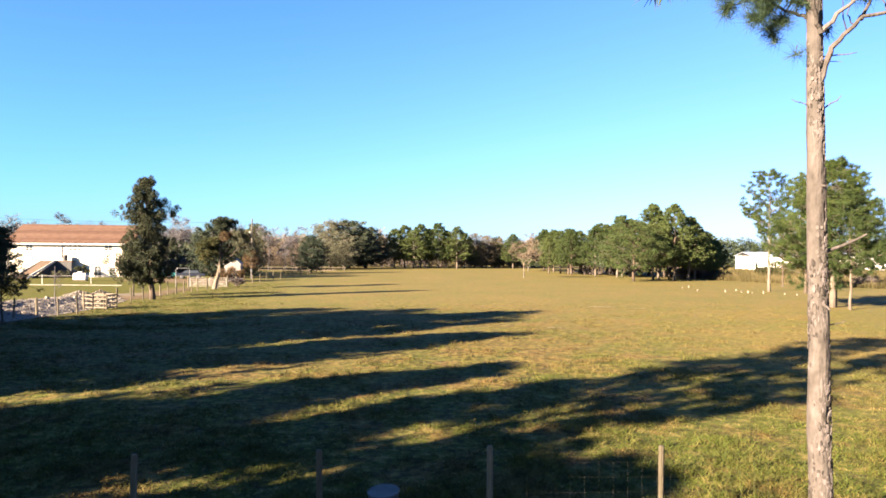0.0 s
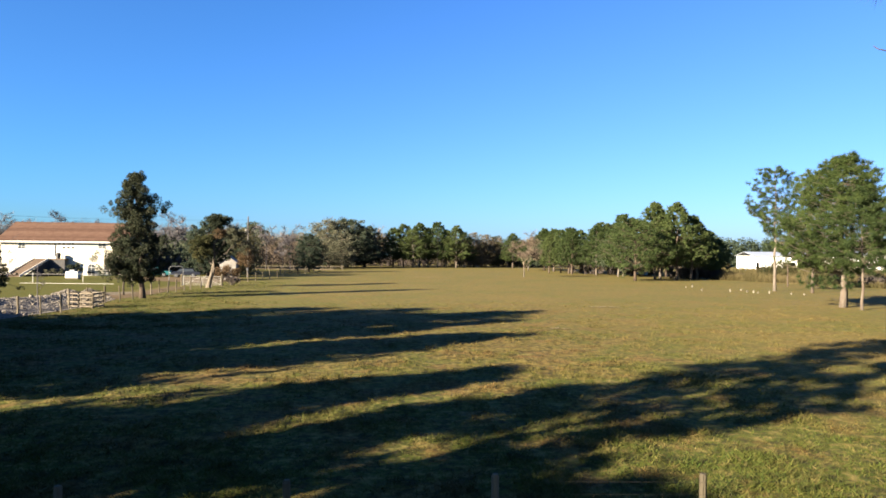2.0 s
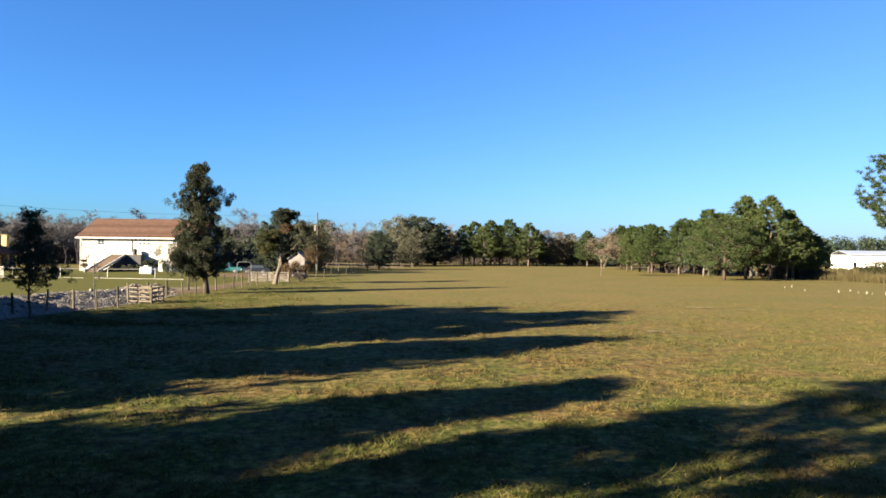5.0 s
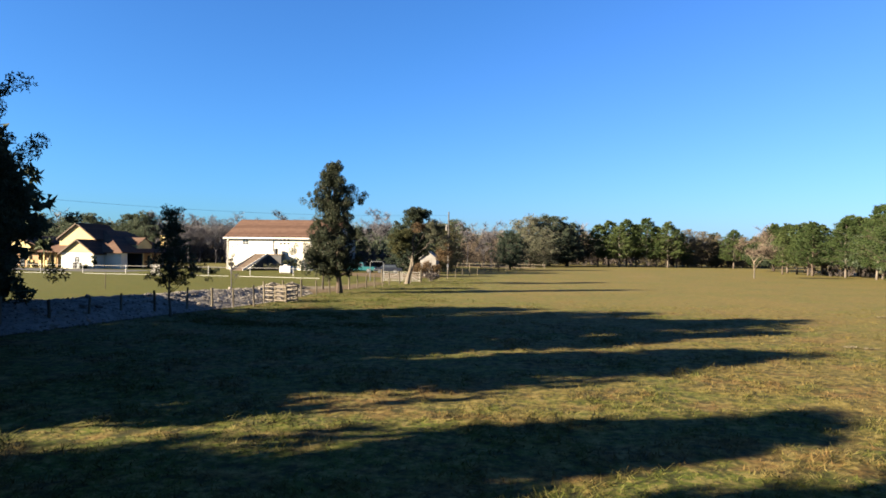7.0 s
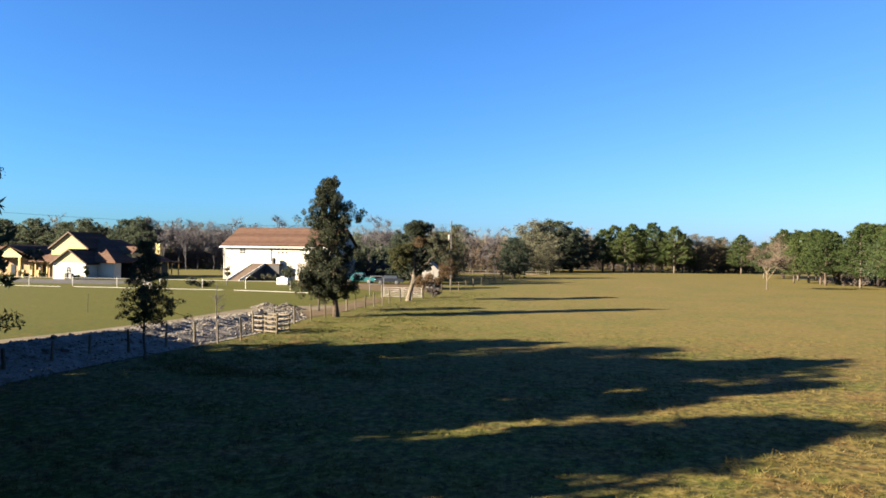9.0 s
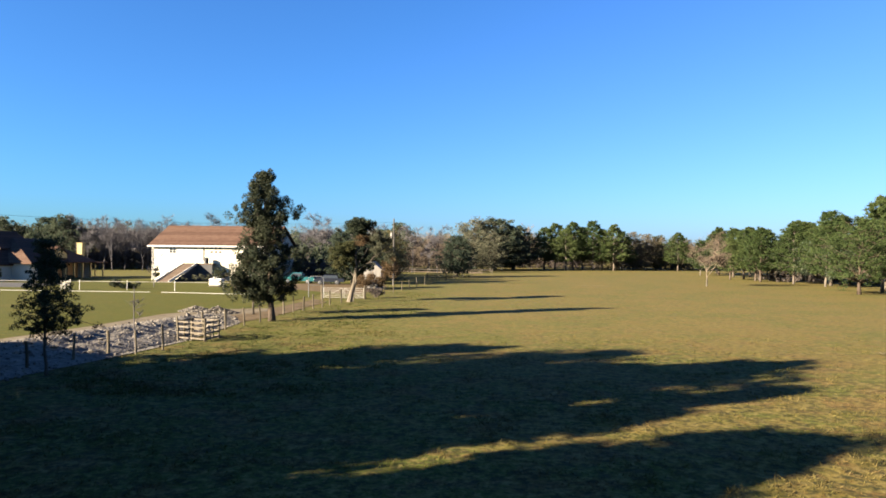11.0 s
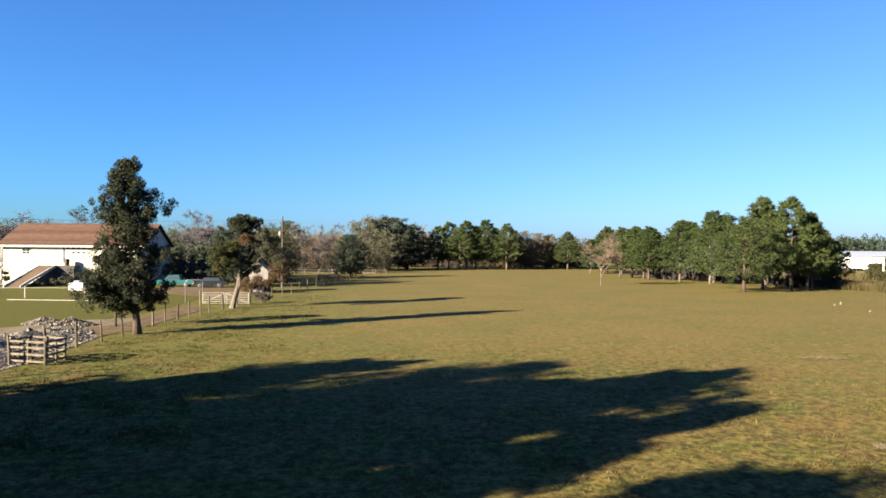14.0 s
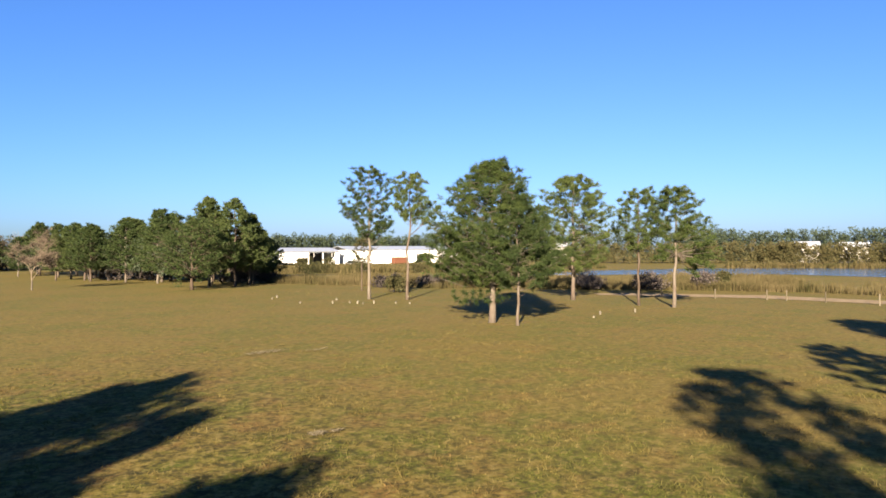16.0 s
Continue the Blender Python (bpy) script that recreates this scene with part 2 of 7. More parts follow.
M_oldwhite = material("weathered_white_boards", [(0.15, 0.14, 0.13), (0.20, 0.19, 0.175), (0.235, 0.225, 0.21)], scale=2.5, stretch=(1, 1, 0.4), rough=0.7, bump=0.2)
M_dullwhite = material("faded_white_boards", [(0.085, 0.080, 0.073), (0.115, 0.108, 0.10), (0.145, 0.138, 0.128)], scale=2.0, detail=8, stretch=(1, 1, 0.3), rough=0.75, bump=0.2)
M_whitewall = material("white_stucco", [(0.323, 0.305, 0.253), (0.351, 0.331, 0.276), (0.368, 0.348, 0.296)], scale=0.6, detail=8, rough=0.8, bump=0.3, bump_scale=30, space="World")
M_creamwall = material("cream_stucco", [(0.232, 0.176, 0.078), (0.262, 0.204, 0.093), (0.285, 0.226, 0.106)], scale=0.7, detail=8, rough=0.85, bump=0.3, bump_scale=30, space="World")
M_tanwall = material("tan_stucco", [(0.135, 0.081, 0.038), (0.157, 0.097, 0.049), (0.173, 0.114, 0.059)], scale=0.7, detail=8, rough=0.85, bump=0.3, space="World")
M_roof = material("brown_shingle", [(0.038, 0.020, 0.013), (0.052, 0.028, 0.019), (0.063, 0.037, 0.025)], scale=1.2, detail=8, rough=0.9, bump=0.5, bump_scale=12, per_object=0.4, space="World", spec=0.15)
# Same brown at half tone: the shade of slopes turned from the sun
M_shaderoof = material("shaded_brown_shingle", [(0.019, 0.010, 0.007), (0.029, 0.015, 0.010), (0.038, 0.021, 0.015)], scale=1.2, detail=8, rough=0.9, bump=0.5, bump_scale=12, per_object=0.4, space="World", spec=0.15)
M_dark = material("dark_interior", [(0.02, 0.02, 0.022), (0.035, 0.034, 0.034)], rough=0.8)
M_glass = material("window_glass", [(0.02, 0.025, 0.03), (0.03, 0.035, 0.04)], rough=0.06, spec=0.25)
M_stairwood = material("brown_deck_boards", [(0.039, 0.025, 0.018), (0.055, 0.037, 0.025), (0.071, 0.050, 0.037)], scale=3, stretch=(0.3, 3, 1), rough=0.85, bump=0.3)
M_greysteel = material("grey_steel", [(0.069, 0.073, 0.076), (0.095, 0.097, 0.101)], rough=0.45, metal=0.6)
M_polewood = material("pole_wood", [(0.030, 0.028, 0.026), (0.046, 0.043, 0.040), (0.064, 0.060, 0.056)], scale=4, stretch=(1, 1, 0.08), bump=0.5, spec=0.15)
M_rubber = material("black_rubber", [(0.015, 0.015, 0.016), (0.03, 0.03, 0.03)], rough=0.8)
M_teal = material("teal_car_paint", [(0.006, 0.045, 0.050), (0.008, 0.059, 0.063)], rough=0.25, spec=0.6)
M_navy = material("navy_car_paint", [(0.004, 0.006, 0.011), (0.006, 0.008, 0.015)], rough=0.4, spec=0.4)
M_carwhite = material("white_car_paint", [(0.630, 0.630, 0.630), (0.720, 0.720, 0.720)], rough=0.25, spec=0.6)
M_orange = material("rust_orange_paint", [(0.060, 0.021, 0.010), (0.080, 0.031, 0.016)], rough=0.7)
M_metalroof = material("blue_grey_sheet_roof", [(0.204, 0.225, 0.258), (0.258, 0.278, 0.313)], scale=0.6, rough=0.4, metal=0.3, space="World")
M_sheet = material("white_sheet_metal", [(0.533, 0.533, 0.526), (0.590, 0.590, 0.583)], scale=0.5, rough=0.5, stretch=(6, 6, 0.4), space="World")
M_tub = material("dirty_grey_plastic", [(0.021, 0.021, 0.022), (0.036, 0.036, 0.037), (0.046, 0.046, 0.046)], scale=6, rough=0.6, bump=0.2)
M_water = material("pond_water", [(0.02, 0.03, 0.035), (0.03, 0.04, 0.045)], scale=0.2, rough=0.12, bump=0.9, bump_scale=1.2, space="World", spec=0.5)

M_bark = material("pine_bark", [(0.014, 0.012, 0.011), (0.030, 0.026, 0.023), (0.043, 0.037, 0.034), (0.060, 0.052, 0.050)], scale=6.0, detail=9, stretch=(1, 1, 0.45), bump=1.0, bump_scale=16, per_island=0.55, spec=0.1, span=(0.25, 0.75), relief_depth=0.03)
M_barkdark = material("oak_bark", [(0.025, 0.021, 0.016), (0.043, 0.037, 0.030), (0.065, 0.057, 0.046)], scale=5.0, detail=8, stretch=(1, 1, 0.25), bump=0.9, bump_scale=20, per_object=0.4, spec=0.1)
M_barkpale = material("pale_pine_bark", [(0.037, 0.027, 0.020), (0.059, 0.047, 0.037), (0.079, 0.069, 0.056)], scale=3.0, detail=8, stretch=(1, 1, 0.25), bump=0.9, bump_scale=20, per_object=0.4, spec=0.1)
M_deadwood = material("bleached_dead_wood", [(0.059, 0.049, 0.036), (0.085, 0.072, 0.056), (0.108, 0.095, 0.079)], scale=3.5, detail=8, stretch=(1, 1, 0.15), bump=0.7, spec=0.1)
# Grey twigs lean pale and blue: distance haze put into their colour
M_twig = material("hazed_grey_twigs", [(0.038, 0.036, 0.040), (0.060, 0.056, 0.061), (0.084, 0.079, 0.083)], scale=0.6, per_object=0.5, per_island=0.3, spec=0.1)
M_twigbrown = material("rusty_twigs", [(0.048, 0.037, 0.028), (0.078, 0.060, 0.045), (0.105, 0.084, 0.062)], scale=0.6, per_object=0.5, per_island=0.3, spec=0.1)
L_cedar = leaf_material("cedar_foliage", [(0.008, 0.012, 0.007), (0.014, 0.019, 0.010), (0.024, 0.027, 0.014)], glow=0.15)
L_oak = leaf_material("live_oak_leaves", [(0.012, 0.019, 0.010), (0.024, 0.033, 0.016), (0.046, 0.054, 0.028)], glow=0.3)
L_olive = leaf_material("olive_leaves", [(0.022, 0.026, 0.010), (0.043, 0.043, 0.018), (0.069, 0.061, 0.028)])
L_pine = leaf_material("pine_needles", [(0.019, 0.033, 0.011), (0.039, 0.057, 0.015), (0.066, 0.087, 0.026)], per_object=0.4, glow=0.5)
L_grove = leaf_material("olive_green_needles", [(0.025, 0.040, 0.013), (0.043, 0.060, 0.019), (0.063, 0.081, 0.028)], per_object=0.4, glow=0.5)
L_fresh = leaf_material("grey_green_needles", [(0.018, 0.033, 0.018), (0.036, 0.058, 0.030), (0.064, 0.092, 0.052)], per_object=0.4, glow=0.5)
# Moss grey, lifted a little for the haze over distant woods
L_moss = leaf_material("hazed_mossy_foliage", [(0.044, 0.046, 0.030), (0.068, 0.070, 0.046), (0.098, 0.098, 0.066)])
L_brown = leaf_material("brown_winter_leaves", [(0.041, 0.028, 0.014), (0.070, 0.046, 0.025), (0.096, 0.066, 0.041)])
# Oak, wood and russet tones lifted: distance haze mixed into the leaf colour
L_faroak = leaf_material("hazed_oak_leaves", [(0.020, 0.029, 0.020), (0.036, 0.047, 0.030), (0.060, 0.070, 0.044)], glow=0.5)
L_wood = leaf_material("hazed_wood_leaves", [(0.030, 0.043, 0.028), (0.048, 0.064, 0.040), (0.072, 0.088, 0.056)], glow=0.5)
L_tan = leaf_material("hazed_russet_leaves", [(0.064, 0.056, 0.034), (0.098, 0.080, 0.050), (0.130, 0.104, 0.068)], glow=0.5)
L_reed = leaf_material("dry_reeds", [(0.019, 0.026, 0.008), (0.050, 0.044, 0.017), (0.088, 0.070, 0.033)], scale=0.12)
# Brown brush, made paler and bluer to paint in the same haze
L_dry = leaf_material("hazed_brown_brush", [(0.042, 0.036, 0.034), (0.070, 0.059, 0.053), (0.100, 0.083, 0.074)])

# ---------------------------------------------------------------- mesh tools
class Build:
    """Collects vertices and faces of one mesh."""

    def __init__(self):
        self.v, self.f = [], []

    def add(self, verts, faces):
        o = len(self.v)
        self.v.extend(tuple(p) for p in verts)
        self.f.extend(tuple(i + o for i in q) for q in faces)
        return self

    def box(self, x0, y0, z0, x1, y1, z1, m=None, bevel=0.0):
        b = min(bevel, abs(x1 - x0) / 3, abs(y1 - y0) / 3, abs(z1 - z0) / 3)
        if b <= 0:
            p = [(x, y, z) for z in (z0, z1) for x, y in ((x0, y0), (x1, y0), (x1, y1), (x0, y1))]
            f = [(3, 2, 1, 0), (4, 5, 6, 7), (0, 1, 5, 4), (1, 2, 6, 5), (2, 3, 7, 6), (3, 0, 4, 7)]
        else:
            def ring(i, z):
                return [(x0 + i, y0 + b, z), (x0 + b, y0 + i, z), (x1 - b, y0 + i, z), (x1 - i, y0 + b, z),
                        (x1 - i, y1 - b, z), (x1 - b, y1 - i, z), (x0 + b, y1 - i, z), (x0 + i, y1 - b, z)]
            p = ring(b, z0) + ring(0, z0 + b) + ring(0, z1 - b) + ring(b, z1)
            f = [tuple(range(7, -1, -1)), tuple(range(24, 32))]
            for k in range(3):
                f += [(8 * k + i, 8 * k + (i + 1) % 8, 8 * k + 8 + (i + 1) % 8, 8 * k + 8 + i) for i in range(8)]
        if m is not None:
            p = [m @ Vector(q) for q in p]
        return self.add(p, f)

    def tube(self, pts, radii, n=6, cap=True, rough=0.0, rng=None):
        pts = [Vector(p) for p in pts]
        vs, fs = [], []
        side = None
        for i, p in enumerate(pts):
            d = (pts[min(i + 1, len(pts) - 1)] - pts[max(i - 1, 0)])
            d = d.normalized() if d.length > 1e-9 else Vector((0, 0, 1))
            if side is None:
                side = d.cross(Vector((0.31, 0.87, 0.13))).normalized()
            side = (side - d * side.dot(d)).normalized()
            up = d.cross(side)
            for k in range(n):
                a = 2 * math.pi * k / n
                r = radii[i]
                if rough and rng:
                    r *= 1 + rng.uniform(-rough, rough)
                vs.append(p + (side * math.cos(a) + up * math.sin(a)) * r)
        for i in range(len(pts) - 1):
            for k in range(n):
                fs.append((i * n + k, i * n + (k + 1) % n, (i + 1) * n + (k + 1) % n, (i + 1) * n + k))
        if cap:
            fs.append(tuple(range(n - 1, -1, -1)))
            fs.append(tuple((len(pts) - 1) * n + k for k in range(n)))
        return self.add(vs, fs)

    def prism(self, poly, y0, y1):
        """A closed outline in x and z, drawn out from y0 to y1."""
        n = len(poly)
        vs = [(x, y0, z) for x, z in poly] + [(x, y1, z) for x, z in poly]
        fs = [tuple(range(n)), tuple(range(2 * n - 1, n - 1, -1))]
        fs += [(i, n + i, n + (i + 1) % n, (i + 1) % n) for i in range(n)]
        return self.add(vs, fs)

    def mesh(self, name):
        me = bpy.data.meshes.new(name)
        me.from_pydata(self.v, [], self.f)
        me.update()
        return me


def array_mesh(name, verts, faces):
    """A mesh from numpy arrays: verts (n, 3), faces (m, 3 or 4)."""
    me = bpy.data.meshes.new(name)
    k = faces.shape[1]
    me.vertices.add(len(verts))
    me.vertices.foreach_set("co", np.ascontiguousarray(verts, dtype=np.float32).ravel())
    me.loops.add(faces.size)
    me.loops.foreach_set("vertex_index", np.ascontiguousarray(faces, dtype=np.int32).ravel())
    me.polygons.add(len(faces))
    me.polygons.foreach_set("loop_start", np.arange(0, faces.size, k, dtype=np.int32))
    me.polygons.foreach_set("loop_total", np.full(len(faces), k, dtype=np.int32))
    me.update(calc_edges=True)
    return me


def thing(name, at, label, category, group="", rz=0.0, kind=""):
    ob = new(name)
    ob.empty_display_size = 0.3
    ob.matrix_basis = pose(*at, 0, 0, rz)
    return tagged(ob, label, category, group, kind)


def part(name, b, mat, parent=None, label="", smooth=False):
    """Links a mesh as one object under a thing or under a part."""
    me = b.mesh(name) if isinstance(b, Build) else b
    me.materials.clear()
    me.materials.append(mat)
    if smooth:
        me.polygons.foreach_set("use_smooth", [True] * len(me.polygons))
    ob = new(name, me)
    if parent is not None:
        ob.parent = parent
    return tagged(ob, label)


def setting(name, b, mat, label, category):
    return tagged(part(name, b, mat), label, category, "", "structure")


# ---------------------------------------------------------------- plants
def leaf_mesh(name, centres, radii, count, size, rng, squash=0.75, slim=0.5, droop=0.0):
    """Triangular leaves in clumps: count of them round each centre, thicker towards the clump's skin."""
    c = np.repeat(np.asarray(centres, float), count, axis=0)
    r = np.repeat(np.asarray(radii, float), count)
    n = len(c)
    d = rng.normal(size=(n, 3))
    d /= np.linalg.norm(d, axis=1)[:, None]
    rad = r * rng.uniform(0.25, 1.0, n) ** 0.6
    p = c + d * rad[:, None] * np.array([1, 1, squash])
    t = rng.normal(size=(n, 3)) + d * 0.6
    t[:, 2] -= droop
    t /= np.linalg.norm(t, axis=1)[:, None]
    b = np.cross(t, rng.normal(size=(n, 3)))
    b /= np.linalg.norm(b, axis=1)[:, None]
    s = size * rng.uniform(0.6, 1.35, n)[:, None]
    v = np.stack([p - t * s * 0.5 - b * s * slim * 0.5, p - t * s * 0.2 + b * s * slim * 0.6, p + t * s * 0.75], 1).reshape(-1, 3)
    return array_mesh(name, v, np.arange(3 * n).reshape(-1, 3))


def needle_mesh(name, tips, ways, count, length, width, rng, spread=0.9):
    """Tufts of needles: count narrow triangles fanned out round each branch tip."""
    c = np.repeat(np.asarray(tips, float), count, axis=0)
    w = np.repeat(np.asarray(ways, float), count, axis=0)
    n = len(c)
    t = rng.normal(size=(n, 3)) * spread + w * 0.8
    t /= np.linalg.norm(t, axis=1)[:, None]
    b = np.cross(t, rng.normal(size=(n, 3)))
    b /= np.linalg.norm(b, axis=1)[:, None]
    s = length * rng.uniform(0.7, 1.2, n)[:, None]
    c = c - w * rng.uniform(0, 1, n)[:, None] * length * 0.9
    v = np.stack([c - b * width * 0.5, c + b * width * 0.5, c + t * s], 1).reshape(-1, 3)
    return array_mesh(name, v, np.arange(3 * n).reshape(-1, 3))


def bent(a, b, rng, k=4, wobble=0.06, lift=0.0):
    a, b = Vector(a), Vector(b)
    out = []
    for i in range(k + 1):
        u = i / k
        p = a.lerp(b, u)
        w = wobble * (b - a).length * math.sin(math.pi * u)
        p += Vector((rng.uniform(-w, w), rng.uniform(-w, w), rng.uniform(-w, w) * 0.5 + lift * math.sin(math.pi * u)))
        out.append(p)
    return out


def taper(r0, r1, k):
    return [r0 + (r1 - r0) * i / k for i in range(k + 1)]


def profile_at(profile, z):
    return float(np.interp(z, [p[0] for p in profile], [p[1] for p in profile]))


def leafy_tree(name, H, profile, seed, label, category="tree", leaf=None, bark=None, clumps=90, leaves=110, size=0.22,
               clump_r=0.75, trunk_r=0.16, lean=(0, 0), lobes=(), at=(0, 0, 0), group="", limbs=14, fill=0.35, squash=0.75):
    """A tree with a bent tapered trunk, limbs, and a crown of leaf clumps. profile: rows of (height, radius)."""
    py, rng = random.Random(seed), np.random.default_rng(seed)
    root = thing(name, at, label, category, group)
    wood = Build()
    top = Vector((lean[0], lean[1], H * 0.93))
    spine = bent((0, 0, -0.25), top, py, 9, 0.022)
    rr = [trunk_r * 1.35] + [trunk_r * (1 - 0.93 * (i / 9) ** 0.9) for i in range(1, 10)]
    wood.tube(spine, rr, 9, True, 0.05, py)

    def axis(z):
        u = min(max((z + 0.25) / (top.z + 0.25), 0), 1) * 9
        i = min(int(u), 8)
        return spine[i].lerp(spine[i + 1], u - i)

    z0 = profile[0][0]
    cs, rs = [], []
    for i in range(clumps):
        z = z0 + (H - z0) * ((i + py.random()) / clumps) ** 0.92
        R = profile_at(profile, z)
        a = i * 2.39996 + py.uniform(-0.4, 0.4)
        out = R * (py.uniform(fill, 1.0) ** 0.6) * py.uniform(0.82, 1.12)
        c = axis(z) + Vector((math.cos(a) * out, math.sin(a) * out, py.uniform(-0.2, 0.2)))
        cs.append(c)
        rs.append(clump_r * py.uniform(0.6, 1.15) * (0.45 + 0.55 * min(1, R / max(p[1] for p in profile) * 1.4)))
    for x, y, z, r, k in lobes:
        for _ in range(k):
            q = Vector((py.gauss(0, r * 0.5), py.gauss(0, r * 0.5), py.gauss(0, r * 0.35)))
            cs.append(Vector((x, y, z)) + q)
            rs.append(clump_r * py.uniform(0.5, 0.9))
    order = sorted(range(len(cs)), key=lambda i: py.random())[:limbs + len(lobes) * 2]
    for i in order:
        c = cs[i]
        zb = max(z0 * 0.75, c.z - (0.45 * (c - axis(c.z)).length + 0.25))
        a = axis(zb)
        r0 = trunk_r * 0.42 * max(0.25, 1 - zb / H)
        wood.tube(bent(a, c, py, 4, 0.07, 0.1), taper(r0, r0 * 0.2, 4), 5)
    part("trunk", wood, bark or M_barkdark, root, smooth=True)
    part("crown", leaf_mesh("crown", [tuple(c) for c in cs], rs, leaves, size, rng, squash), leaf or L_oak, root)
    return root


def spray_tree(name, H, profile, seed, label, category="tree", leaf=None, bark=None, limbs=30, sprays=8, leaves=70, size=0.16, spray_r=0.5,
               flat=0.6, trunk_r=0.2, lean=(0, 0), at=(0, 0, 0), group="", rise=0.7, lobes=(), spread=0.16, slim=0.5, droop=0.0, inner=0.65):
    """A broadleaved tree: trunk, rising limbs, and sprays of leaves along the outer part of each limb, with gaps between limbs.
    lobes: boughs that reach out to (x, y, z) from the trunk."""
    py, rng = random.Random(seed), np.random.default_rng(seed)
    root = thing(name, at, label, category, group)
    wood = Build()
    top = Vector((lean[0], lean[1], H * 0.95))
    spine = bent((0, 0, -0.25), top, py, 9, 0.022)
    wood.tube(spine, [trunk_r * 1.35] + [trunk_r * (1 - 0.93 * (i / 9) ** 0.9) for i in range(1, 10)], 9, True, 0.05, py)

    def axis(z):
        u = min(max((z + 0.25) / (top.z + 0.25), 0), 1) * 9
        i = min(int(u), 8)
        return spine[i].lerp(spine[i + 1], u - i)

    z0, widest = profile[0][0], max(p[1] for p in profile)
    ends = []
    for i in range(limbs):
        z = z0 + (H - z0) * ((i + py.random()) / limbs) ** 0.88
        a, R = i * 2.39996 + py.uniform(-0.45, 0.45), profile_at(profile, z) * py.uniform(0.72, 1.1)
        ends.append((axis(z) + Vector((math.cos(a) * R, math.sin(a) * R, py.uniform(-0.25, 0.25))), R))
    ends += [(Vector(p), math.hypot(p[0], p[1])) for p in lobes]
    cs, rs = [], []
    for e, R in ends:
        s = axis(max(z0 * 0.6, e.z - rise * R - 0.2))
        line = bent(s, e, py, 4, 0.08, 0.0)
        L = (e - s).length
        r0 = max(0.014, trunk_r * 0.36 * max(0.2, 1 - s.z / H))
        wood.tube(line, taper(r0, r0 * 0.2, 4), 5)
        for k in range(max(2, round(sprays * (0.3 + 0.7 * R / widest)))):
            u = (1 - inner * py.random() ** 1.25) * 3.999
            j = int(u)
            q = line[j].lerp(line[j + 1], u - j)
            w = spread * L + 0.12
            c = q + Vector((py.gauss(0, w), py.gauss(0, w), py.gauss(0.05, w * 0.7)))
            wood.tube([q, c], [0.016, 0.007], 3, False)
            cs.append(tuple(c))
            rs.append(spray_r * py.uniform(0.55, 1.2))
    part("trunk", wood, bark or M_barkdark, root, smooth=True)
    part("crown", leaf_mesh("crown", cs, rs, leaves, size, rng, flat, slim, droop), leaf or L_oak, root)
    return root


